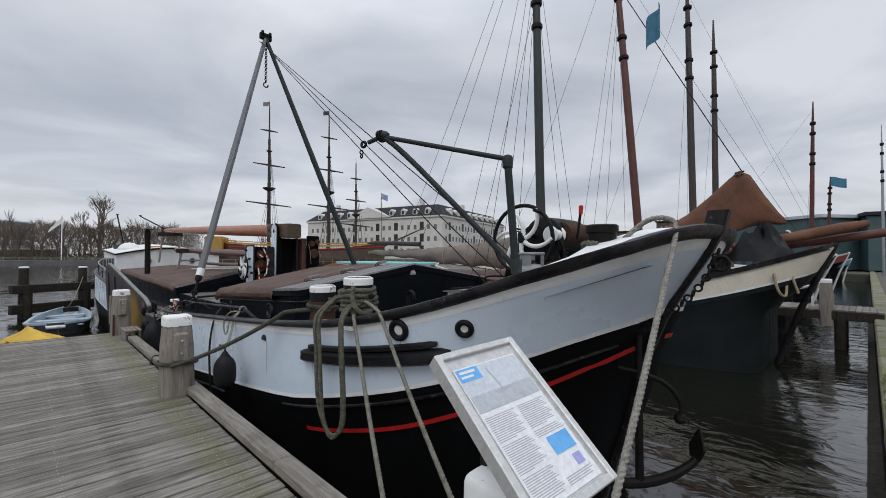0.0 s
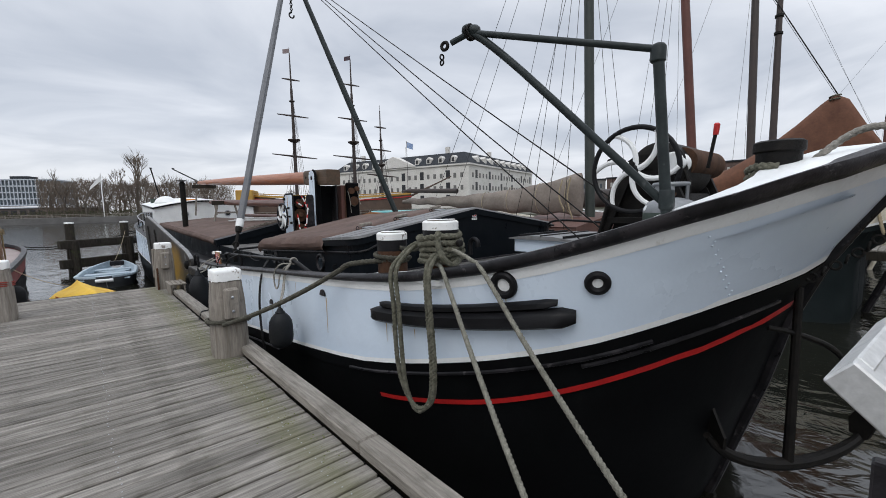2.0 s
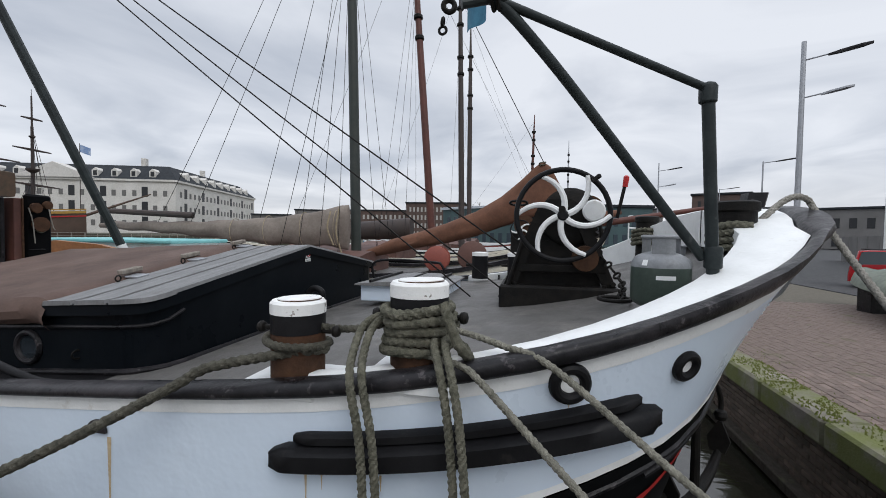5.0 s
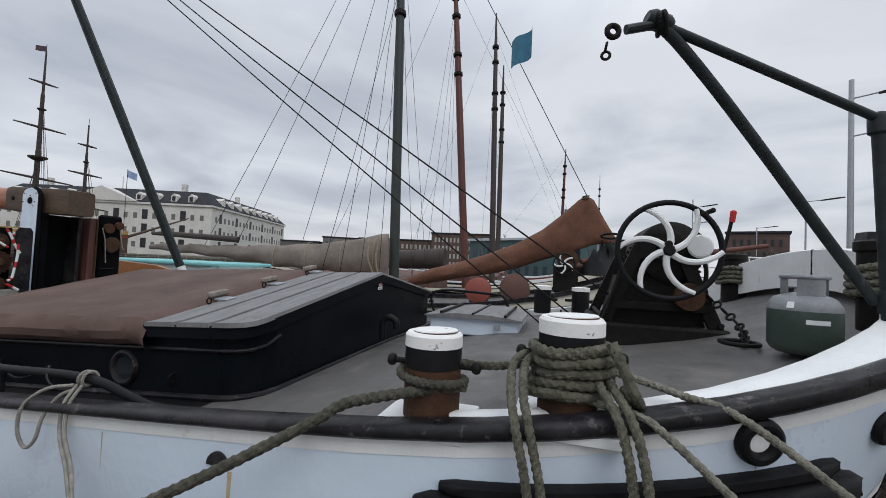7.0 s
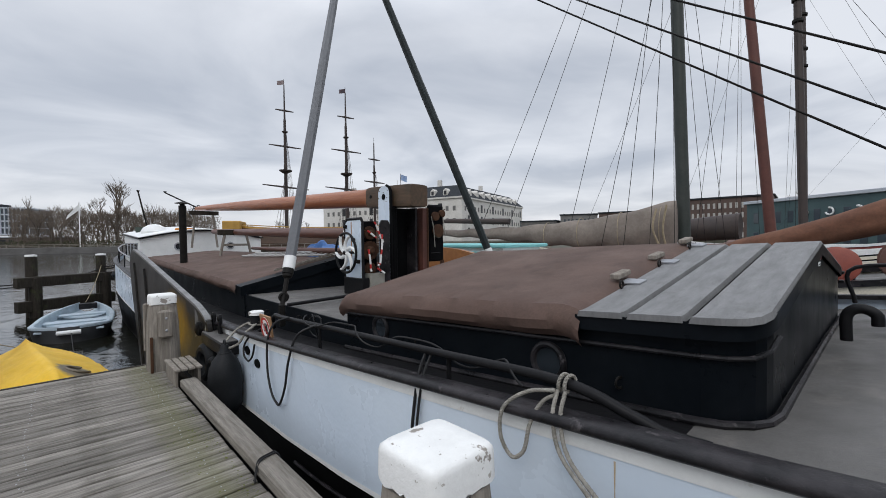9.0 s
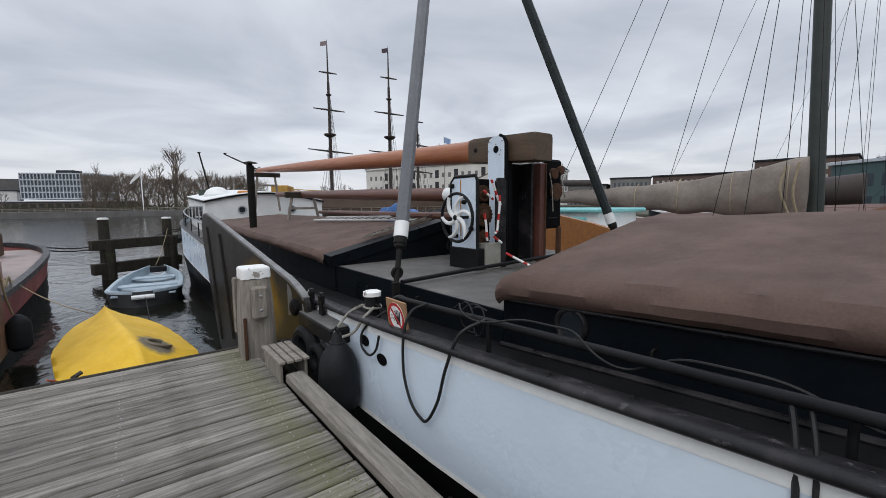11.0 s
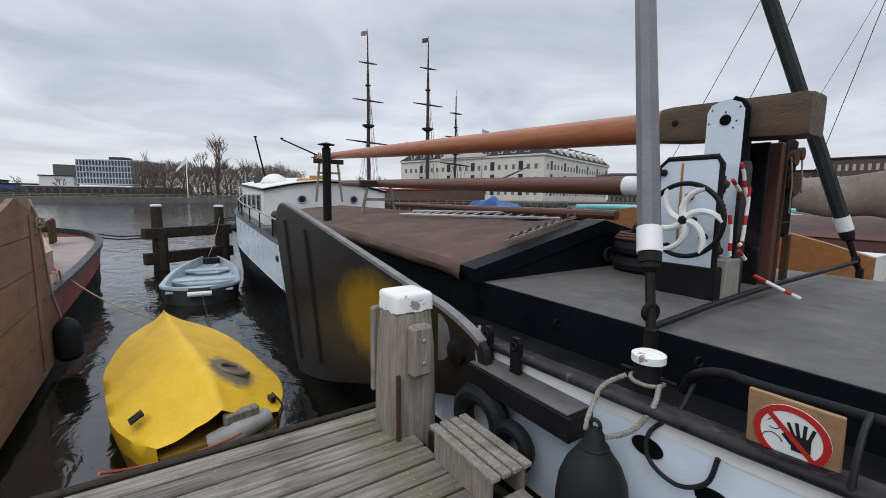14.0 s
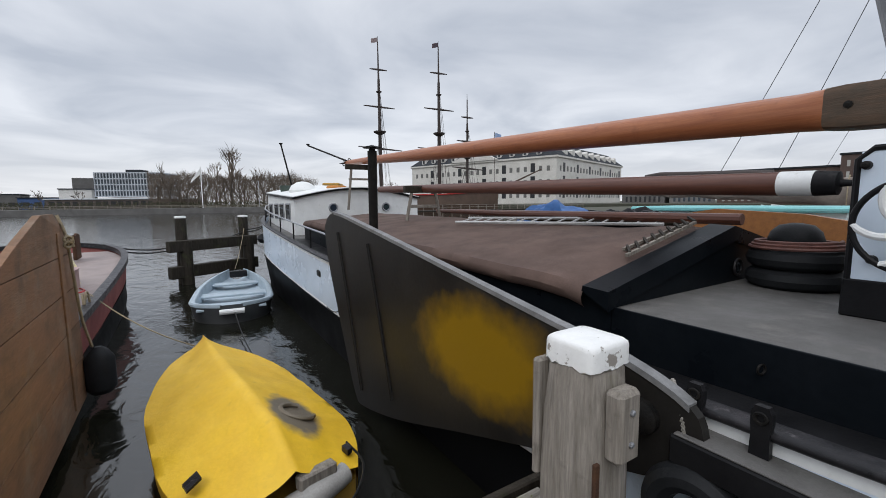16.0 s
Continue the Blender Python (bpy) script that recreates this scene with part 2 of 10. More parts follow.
def spot(m, centre, size, colour, soft=0.5, amount=0.85, rag=0.25):
    """A patch of colour of its own shape over a material: an ellipsoid with a ragged edge."""
    nt = m.node_tree
    nd = nt.nodes
    b = nd["Principled BSDF"]
    tco = nd.new("ShaderNodeTexCoord")
    mp = nd.new("ShaderNodeVectorMath")
    mp.operation = "SUBTRACT"
    mp.inputs[1].default_value = centre
    link(nt, tco.outputs["Object"], mp.inputs[0])
    dv = nd.new("ShaderNodeVectorMath")
    dv.operation = "DIVIDE"
    dv.inputs[1].default_value = size
    link(nt, mp.outputs[0], dv.inputs[0])
    ln = nd.new("ShaderNodeVectorMath")
    ln.operation = "LENGTH"
    link(nt, dv.outputs[0], ln.inputs[0])
    nz = nd.new("ShaderNodeTexNoise")
    nz.inputs["Scale"].default_value, nz.inputs["Detail"].default_value = 7, 6
    link(nt, tco.outputs["Object"], nz.inputs["Vector"])
    ma = nd.new("ShaderNodeMath")
    ma.operation = "MULTIPLY_ADD"
    ma.inputs[1].default_value = rag * 2
    link(nt, nz.outputs["Fac"], ma.inputs[0])
    link(nt, ln.outputs["Value"], ma.inputs[2])
    r = nd.new("ShaderNodeMapRange")
    r.inputs[1].default_value, r.inputs[2].default_value = 1 - soft + rag, 1 + rag
    r.inputs[3].default_value, r.inputs[4].default_value = amount, 0.0
    link(nt, ma.outputs[0], r.inputs[0])
    mx = nd.new("ShaderNodeMixRGB")
    mx.inputs[2].default_value = (*colour, 1)
    link(nt, r.outputs[0], mx.inputs[0])
    link(nt, b.inputs["Base Color"].links[0].from_socket, mx.inputs[1])
    link(nt, mx.outputs[0], b.inputs["Base Color"])
    return m


white_hull = surface("white_hull_paint", (0.67, 0.755, 0.85), (0.59, 0.68, 0.78), 0.9, 0.22, 0, 0.75, 3.0, rough2=0.36, tone=0.015, stain=[((0.40, 0.40, 0.39), 1.1, 0.60, 0.9, 0.30), ((0.46, 0.38, 0.26), 5, 0.72, 0.82, 0.25)])
white_paint = surface("white_paint", (0.80, 0.81, 0.80), (0.70, 0.71, 0.70), 5, 0.45, 0, 0.15, 50, stain=((0.35, 0.30, 0.22), 11, 0.62, 0.78, 0.6), tone=0.03)
cream_paint = surface("cream_paint", (0.70, 0.66, 0.55), (0.60, 0.56, 0.46), 2, 0.45, 0, 0.1, 40, stain=((0.3, 0.26, 0.2), 4, 0.62, 0.8, 0.4))
chalk_cap = surface("chalky_white_cap", (0.82, 0.82, 0.80), (0.74, 0.74, 0.72), 8, 0.6, 0, 0.3, 45, stain=[((0.24, 0.21, 0.18), 9, 0.615, 0.635, 0.92), ((0.30, 0.27, 0.22), 26, 0.66, 0.69, 0.8)], tone=0.03)
black_paint = surface("black_paint", (0.007, 0.007, 0.008), (0.014, 0.014, 0.015), 3, 0.32, 0, 0.2, 35, rough2=0.5, stain=((0.09, 0.08, 0.07), 7, 0.62, 0.8, 0.3), spec=0.13)
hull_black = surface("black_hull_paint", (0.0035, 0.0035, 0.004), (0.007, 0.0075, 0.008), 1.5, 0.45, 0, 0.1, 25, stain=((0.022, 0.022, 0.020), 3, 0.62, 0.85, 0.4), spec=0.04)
house_black = surface("blue_black_paint", (0.004, 0.0055, 0.0075), (0.008, 0.010, 0.0125), 2, 0.24, 0, 0.05, 25, rough2=0.40, spec=0.055)
red_paint = surface("red_paint", (0.50, 0.018, 0.016), (0.38, 0.014, 0.014), 8, 0.4, 0, 0.1)
rail_paint = surface("worn_rail_paint", (0.007, 0.007, 0.008), (0.019, 0.018, 0.020), 9, 0.24, 0, 0.45, 26, rough2=0.5, stain=[((0.15, 0.135, 0.14), 11, 0.60, 0.66, 0.45), ((0.045, 0.040, 0.043), 3, 0.50, 0.62, 0.6)], spec=0.22)
deck_paint = surface("grey_deck_paint", (0.135, 0.130, 0.124), (0.092, 0.088, 0.083), 2.2, 0.36, 0, 0.2, 90, rough2=0.68, stain=[((0.22, 0.205, 0.185), 3.0, 0.56, 0.72, 0.6), ((0.040, 0.038, 0.035), 4, 0.58, 0.74, 0.6)], spec=0.30)
grey_board = surface("grey_hatch_board", (0.20, 0.20, 0.20), (0.14, 0.14, 0.14), 4, 0.5, 0, 0.25, 40, stretch=(1, 4, 1), stain=((0.09, 0.085, 0.08), 6, 0.58, 0.75, 0.7))
tarp_brown = surface("brown_tarpaulin", (0.125, 0.080, 0.064), (0.085, 0.056, 0.046), 2.2, 0.62, 0, 0.25, 70, stain=((0.035, 0.027, 0.023), 2.5, 0.56, 0.8, 0.7), spec=0.2)
kerb_wood = surface("weathered_kerb_wood", (0.30, 0.275, 0.24), (0.15, 0.135, 0.115), 4, 0.75, 0, 0.9, 14, stretch=(9, 0.6, 9), spread=0.12, stain=[((0.09, 0.08, 0.065), 3.0, 0.54, 0.72, 0.6)], spec=0.2, tone=0.2)
dock_wood = surface("weathered_dock_wood", (0.32, 0.297, 0.265), (0.11, 0.10, 0.088), 4, 0.75, 0, 1.0, 14, stretch=(0.6, 9, 9), spread=0.26, stain=[((0.08, 0.072, 0.06), 3.0, 0.53, 0.70, 0.6), ((0.10, 0.115, 0.04), 1.3, 0.56, 0.74, 0.45)], spec=0.2, tone=0.26)
post_wood = surface("weathered_post_wood", (0.30, 0.27, 0.235), (0.17, 0.15, 0.125), 3, 0.8, 0, 0.7, 8, stretch=(9, 9, 0.7), stain=[((0.055, 0.045, 0.038), 4, 0.58, 0.75, 0.7), ((0.13, 0.14, 0.05), 3, 0.60, 0.8, 0.5)], spec=0.2, tone=0.28)
dark_wood = surface("wet_dark_wood", (0.045, 0.038, 0.030), (0.022, 0.019, 0.015), 3, 0.6, 0, 0.6, 10, stretch=(6, 6, 1), stain=((0.07, 0.085, 0.03), 3, 0.55, 0.75, 0.6), spec=0.15)
varnish = surface("varnished_spar", (0.40, 0.15, 0.06), (0.28, 0.085, 0.034), 2.5, 0.28, 0, 0.1, 14, stretch=(14, 0.6, 14), rough2=0.42, stain=((0.10, 0.035, 0.018), 4, 0.58, 0.78, 0.6))
spar_brown = surface("dark_varnished_spar", (0.13, 0.050, 0.030), (0.085, 0.032, 0.022), 2.5, 0.3, 0, 0.1, 14, stretch=(14, 0.6, 14))
steel_grey = surface("grey_steel_spar", (0.14, 0.145, 0.155), (0.105, 0.11, 0.12), 4, 0.36, 0.0, 0.06, 40)
crane_green = surface("dark_green_grey_paint", (0.032, 0.040, 0.040), (0.019, 0.024, 0.025), 8, 0.38, 0, 0.25, 50, stain=((0.11, 0.11, 0.11), 14, 0.62, 0.75, 0.5), spec=0.18)
iron_black = surface("tarred_black_iron", (0.007, 0.007, 0.007), (0.018, 0.016, 0.014), 12, 0.45, 0.0, 0.4, 60, spec=0.12)
rust_iron = surface("rusty_iron", (0.10, 0.050, 0.028), (0.055, 0.032, 0.022), 9, 0.75, 0.2, 0.5, 50, spec=0.2)
galvanised = surface("galvanised_steel", (0.42, 0.43, 0.45), (0.34, 0.35, 0.37), 9, 0.38, 0.8, 0.1)
rope_old = surface("old_green_grey_rope", (0.165, 0.158, 0.118), (0.058, 0.058, 0.040), 26, 0.9, 0, 0.7, 160, tone=0.3)
rope_dark = surface("dark_wet_rope", (0.098, 0.092, 0.070), (0.036, 0.035, 0.026), 22, 0.9, 0, 0.7, 160, tone=0.3)
rope_pale = surface("pale_grey_rope", (0.36, 0.34, 0.30), (0.20, 0.19, 0.165), 22, 0.9, 0, 0.7, 160, tone=0.3)
rope_tan = surface("tan_rope", (0.36, 0.30, 0.20), (0.25, 0.20, 0.13), 14, 0.9, 0, 0.7, 160)
cable_black = surface("black_cable", (0.012, 0.012, 0.013), (0.02, 0.02, 0.02), 20, 0.4, 0, 0, spec=0.2)
rubber = surface("black_rubber", (0.012, 0.013, 0.014), (0.021, 0.022, 0.024), 5, 0.42, 0, 0.15, 60, rough2=0.6, spec=0.13)
canvas_brown = surface("rust_brown_sail_canvas", (0.165, 0.072, 0.040), (0.10, 0.045, 0.028), 2.2, 0.8, 0, 0.4, 18, stain=((0.05, 0.026, 0.018), 2.5, 0.58, 0.8, 0.6))
canvas_grey = surface("faded_grey_sail_cover", (0.235, 0.200, 0.170), (0.155, 0.130, 0.112), 1.6, 0.85, 0, 0.4, 14, stain=((0.08, 0.065, 0.055), 2, 0.58, 0.8, 0.6))
yellow_canvas = surface("yellow_tarpaulin", (0.80, 0.50, 0.020), (0.68, 0.40, 0.018), 2.2, 0.5, 0, 0.3, 22, stain=((0.40, 0.23, 0.02), 6, 0.6, 0.78, 0.5), tone=0.05)
stone_quay = surface("quay_stone", (0.24, 0.22, 0.19), (0.15, 0.135, 0.115), 3, 0.85, 0, 0.6, 30, spread=0.15, stain=((0.125, 0.145, 0.03), 1.2, 0.42, 0.58, 0.85))
brick_wet = surface("dark_quay_brick", (0.105, 0.075, 0.058), (0.065, 0.050, 0.040), 8, 0.8, 0, 0.5, 60, spread=0.25, stain=((0.05, 0.055, 0.02), 1.5, 0.5, 0.7, 0.6))
mortar = surface("quay_mortar", (0.10, 0.09, 0.075), (0.06, 0.055, 0.045), 6, 0.9, 0, 0.4)
paver = surface("brick_paving", (0.20, 0.150, 0.125), (0.145, 0.110, 0.095), 9, 0.85, 0, 0.4, 60, spread=0.22, stain=((0.09, 0.10, 0.03), 1.6, 0.58, 0.72, 0.6))
sand_joint = surface("paving_sand", (0.13, 0.115, 0.09), (0.09, 0.08, 0.06), 8, 0.95, 0, 0.5)
moss = surface("moss", (0.085, 0.105, 0.018), (0.13, 0.135, 0.030), 9, 0.95, 0, 0.9, 60)
asphalt = surface("asphalt", (0.055, 0.055, 0.057), (0.042, 0.042, 0.044), 4, 0.85, 0, 0.4, 120)
chrome_grey = surface("grey_cast_paint", (0.25, 0.26, 0.27), (0.19, 0.20, 0.21), 9, 0.35, 0.1, 0.1)
pane_dark = glass_dark("dark_window_glass")


def water_material():
    m = bpy.data.materials.new("harbour_water")
    m.use_nodes = True
    nt = m.node_tree
    nd = nt.nodes
    b = nd["Principled BSDF"]
    b.inputs["Base Color"].default_value = (0.009, 0.009, 0.006, 1)
    b.inputs["Roughness"].default_value = 0.10
    b.inputs["IOR"].default_value = 1.5
    b.inputs["Specular IOR Level"].default_value = 1.0
    tco = nd.new("ShaderNodeTexCoord")
    prev = None
    for sc, st, di, dist in ((1.1, (1.0, 0.6, 1), 0.038, 0.6), (2.8, (1.0, 0.65, 1), 0.017, 0.8), (7.0, (1, 0.7, 1), 0.0015, 0.5)):
        mp = nd.new("ShaderNodeMapping")
        mp.inputs["Scale"].default_value = st
        mp.inputs["Rotation"].default_value = (0, 0, 0.7)
        link(nt, tco.outputs["Object"], mp.inputs[0])
        nz = nd.new("ShaderNodeTexNoise")
        nz.inputs["Scale"].default_value, nz.inputs["Detail"].default_value, nz.inputs["Distortion"].default_value = sc, 3, dist
        link(nt, mp.outputs[0], nz.inputs["Vector"])
        bp = nd.new("ShaderNodeBump")
        bp.inputs["Strength"].default_value, bp.inputs["Distance"].default_value = 1.0, di
        link(nt, nz.outputs["Fac"], bp.inputs["Height"])
        if prev:
            link(nt, prev, bp.inputs["Normal"])
        prev = bp.outputs[0]
    link(nt, prev, b.inputs["Normal"])
    return m


# green growth on the plank ends along the kerb
spot(dock_wood, (1.04, 0, 0), (0.20, 40, 10), (0.150, 0.148, 0.060), 0.9, 0.42, 0.5)
water_mat = water_material()
WATER = -1.15

# ---- the large structure: water, quay, jetty ----
water = part("water", Geo().grid([[(x, y, WATER) for x in (-900, -100, 0, 100, 900)] for y in (-0.6, 60, 200, 900)]), water_mat)
tagged(water, "dark rippled harbour water reflecting the grey sky", "water", kind="structure")
water_left = part("water", Geo().grid([[(x, y, WATER - 0.002) for x in (-900, -40, -6)] for y in (-500, -0.6)]), water_mat)
tagged(water_left, "dark rippled harbour water beside the quay", "water", kind="structure")

# the quay behind and beside the first bow
quay = thing("quay", "brick quay with a mossy stone edge", "quay", (20, -2, 0), kind="structure")
part("core", Geo().box(-5.9, 120, -90, -0.32, -3, -0.13, 0.02), sand_joint, quay)
part("wall_backing", Geo().box(-5.9, 120, -0.33, -0.07, -3, -0.14, 0.01), mortar, quay, "mortar behind the quay bricks")

# the jetty
jetty = thing("jetty", "weathered grey plank jetty with timber kerbs", "jetty", (0.2, 5.5, -0.1), kind="structure")
for bx in (-0.75, 0.15, 1.05):
    part("bearer", Geo().box(bx - 0.09, bx + 0.09, -0.3, 10.95, -0.30, -0.06, 0.01), dark_wood, jetty)
for py in (2.2, 5.7, 10.6):
    for px in (-0.8, 1.0):
        part("pile", Geo().lathe((px, py, -3), (0, 0, 1), [(0, 0.14), (2.7, 0.13)], 14), dark_wood, jetty, smooth=True)
for y0, y1 in ((-0.2, 3.05), (3.06, 6.75), (6.76, 9.70)):
    part("kerb", Geo().box(1.262, 1.41, y0, y1, 0.005, 0.088, 0.012), kerb_wood, jetty, "grey timber kerb")
# black sheet added below the planks, standing in for shade in the gaps
part("gap_shade_sheet", Geo().box(-0.98, 1.30, -0.25, 10.9, -0.062, -0.052, 0.002), hull_black, jetty)
part("fascia", Geo().box(1.36, 1.415, -0.2, 10.98, -0.24, -0.005, 0.01), dark_wood, jetty)
part("fascia", Geo().box(-1.0, 1.36, 10.985, 11.04, -0.22, -0.005, 0.01), dark_wood, jetty)


def mooring_post(x, y, label, cleats=True, tall=0.90):
    p = thing("mooring_post", label, "mooring post", (x, y, 0), "mooring posts on the jetty")
    g = Geo()
    rr = []
    for z, w in ((-0.5, 0.165), (0.0, 0.165), (0.25, 0.163), (0.55, 0.155), (tall - 0.13, 0.136), (tall - 0.11, 0.130)):
        ring = []
        for k in range(24):
            a = 2 * math.pi * k / 24 + 0.12
            c, s_ = math.cos(a), math.sin(a)
            q = (abs(c) ** 5 + abs(s_) ** 5) ** (-1 / 5)
            wob = 1 + 0.025 * noise.noise(Vector((x + c * 3, y + s_ * 3, z * 1.5)))
            if k % 6 == 2 and z < tall - 0.2:
                wob -= 0.05
            ring.append((x + c * q * w * wob, y + s_ * q * w * wob, z))
        rr.append(ring)
    part("shaft", g.rings(rr), post_wood, p, smooth=True, angle=50)
    g = Geo()
    rr = []
    for z, w in ((tall - 0.115, 0.1375), (tall - 0.03, 0.136), (tall - 0.014, 0.132), (tall - 0.004, 0.121), (tall + 0.002, 0.06)):
        rr.append([(x + math.cos(a) * (abs(math.cos(a)) ** 9 + abs(math.sin(a)) ** 9) ** (-1 / 9) * w, y + math.sin(a) * (abs(math.cos(a)) ** 9 + abs(math.sin(a)) ** 9) ** (-1 / 9) * w, z + (0.022 * noise.noise(Vector((9 * math.cos(a) + x, 9 * math.sin(a) + y, 2.0))) if z < tall - 0.1 else 0.0)) for a in [2 * math.pi * k / 48 + 0.12 for k in range(48)]])
    part("cap", g.rings(rr), chalk_cap, p, "white-painted cap with chipped paint", smooth=True, angle=50)
    if cleats:
        for sx, zz in ((0, 0.56),):
            c = part("cleat_block", Geo().box(x - 0.072, x + 0.072, y - 0.235, y - 0.145, zz - 0.16, zz + 0.16, 0.02), post_wood, p, "grey wooden cleat block")
            for dz in (-0.07, 0.07):
                part("bolt", Geo().lathe((x, y - 0.232, zz + dz), (0, -1, 0), [(0, 0.014), (0.012, 0.014), (0.016, 0.008)], 8), galvanised, c)
        if y < 9:
            part("cleat_block", Geo().box(x - 0.055, x + 0.055, y + 0.145, y + 0.215, 0.41, 0.71, 0.02), post_wood, p, "grey wooden cleat block")
    return p


post_a = mooring_post(1.19, 5.62, "square grey timber mooring post, white cap, rope round it")
post_b = mooring_post(1.275, 10.66, "square grey timber mooring post, white cap, beside a step")
part("iron_bar", Geo().box(1.12, 1.15, 10.475, 10.495, 0.0, 0.42, 0.004), rust_iron, post_b, "rusty iron bar")
part("rubbing_timber", Geo().box(1.10, 1.21, 10.79, 10.835, 0.2, 0.78, 0.015), post_wood, post_b, "timber bolted to the post")
post_c = mooring_post(-0.86, 9.45, "square grey timber mooring post, white cap, red line round it", False, 0.86)
g = Geo()
for k in range(3):
    g.torus((-0.86, 9.45, 0.50 + 0.03 * k), (0.05 * k, 0.04, 1), 0.172, 0.010, 24, 6)
t = thing("red_line", "thin red line wound round the timber post", "rope", (-0.86, 9.45, 0.5))
part("winding", g, surface("red_line_fibre", (0.30, 0.05, 0.035), (0.2, 0.04, 0.03), 20, 0.8), t, smooth=True)

# the slatted step by the end post
step = thing("step", "small mossy slatted wooden step on the jetty", "step", (1.35, 9.98, 0))
for sx in (1.242, 1.452):
    part("side", Geo().box(sx - 0.012, sx + 0.012, 9.73, 10.23, 0.0, 0.165, 0.004), post_wood, step)
for k in range(4):
    x0 = 1.216 + k * 0.068
    part("slat", Geo().box(x0, x0 + 0.055, 9.70, 10.26, 0.166, 0.192, 0.005), post_wood, step)

# ---- the barge: hull ----
CX, HALF = 4.27, 2.45


def table(pairs):
    xs, zs = [p[0] for p in pairs], [p[1] for p in pairs]

    def f(y):
        return sum(float(np.interp(y + d, xs, zs)) for d in (-0.24, -0.12, 0, 0.12, 0.24)) / 5 if y > 1.6 else float(np.interp(y, xs, zs))
    return f


sheer = table([(0.85, 1.80), (1.0, 1.71), (1.2, 1.59), (1.45, 1.47), (1.7, 1.37), (2.1, 1.225), (2.5, 1.105), (3, 1.007), (3.5, 0.93), (4, 0.882), (5, 0.805), (6, 0.735), (7, 0.66), (8, 0.59), (9, 0.53), (10.3, 0.48), (13, 0.45), (17, 0.53), (20, 0.68), (24, 0.92), (27.6, 1.22)])
white_low = table([(0.9, 1.50), (1.1, 1.28), (1.2, 1.17), (1.4, 1.0), (1.7, 0.86), (2.0, 0.71), (2.4, 0.57), (2.9, 0.43), (3.5, 0.29), (4, 0.18), (4.95, 0.06), (5.5, -0.01), (6.8, -0.13), (7.8, -0.24), (9.3, -0.28), (13, -0.38), (17, -0.33), (20, -0.25), (24, -0.05), (27.6, 0.3)])
red_z = table([(1.2, 0.97), (1.3, 0.90), (1.67, 0.62), (2.0, 0.46), (2.4, 0.29), (2.6, 0.21), (3.0, 0.10), (3.8, -0.08)])


def stem_y(z):
    return float(np.interp(z, [-1.6, -1.2, -0.85, -0.3, 0, 0.53, 0.9, 1.18, 1.3, 1.6, 1.88], [2.2, 2.08, 1.95, 1.80, 1.70, 1.57, 1.43, 1.29, 1.21, 1.02, 0.88]))


def half_at(y, z):
    """Half the hull's breadth at a station and a height."""
    s0 = stem_y(z)
    low = min(max((white_low(y) - z) / 1.4, 0), 1)
    f = min(max((y - s0) / (3.6 + 0.9 * low), 0), 1)
    h = HALF * (1 - 0.085 * low) * (1 - (1 - f) ** 3.5) ** (0.30 + 0.08 * max(0, 1 - f / 0.15))
    if y > 21.5:
        a = min((y - 21.5) / 6.2, 1)
        h *= (1 - a ** 2.6) ** 0.5
    return h


STATIONS = [0.0, 0.004, 0.015, 0.035, 0.065, 0.11, 0.17, 0.25, 0.35, 0.47, 0.6, 0.75, 0.92, 1.1, 1.3, 1.5, 1.75, 2.0, 2.3, 2.6, 3.0, 3.5, 4.0, 4.6, 5.3, 6, 7, 8, 9, 10, 11, 12, 13.5, 15, 17, 19, 20.5, 21.5, 22.5, 23.5, 24.5, 25.2, 25.8, 26.2, 26.5]


def level(zf, out=0.0, side=-1, stations=None, ymax=27.6):
    """Points of the hull's skin along its length at heights zf(y)."""
    z0 = 1.0
    for _ in range(30):
        z0 = 0.5 * z0 + 0.5 * zf(stem_y(z0))
    ys = stem_y(z0)
    pts = []
    for d in (stations or STATIONS):
        y = min(ys + d, ymax)
        z = zf(y)
        y = max(y, stem_y(z))
        pts.append(Vector((CX + side * (half_at(y, z) + (out if d > 0 else 0)), y - (out if d < 0.3 else 0), z)))
    return pts


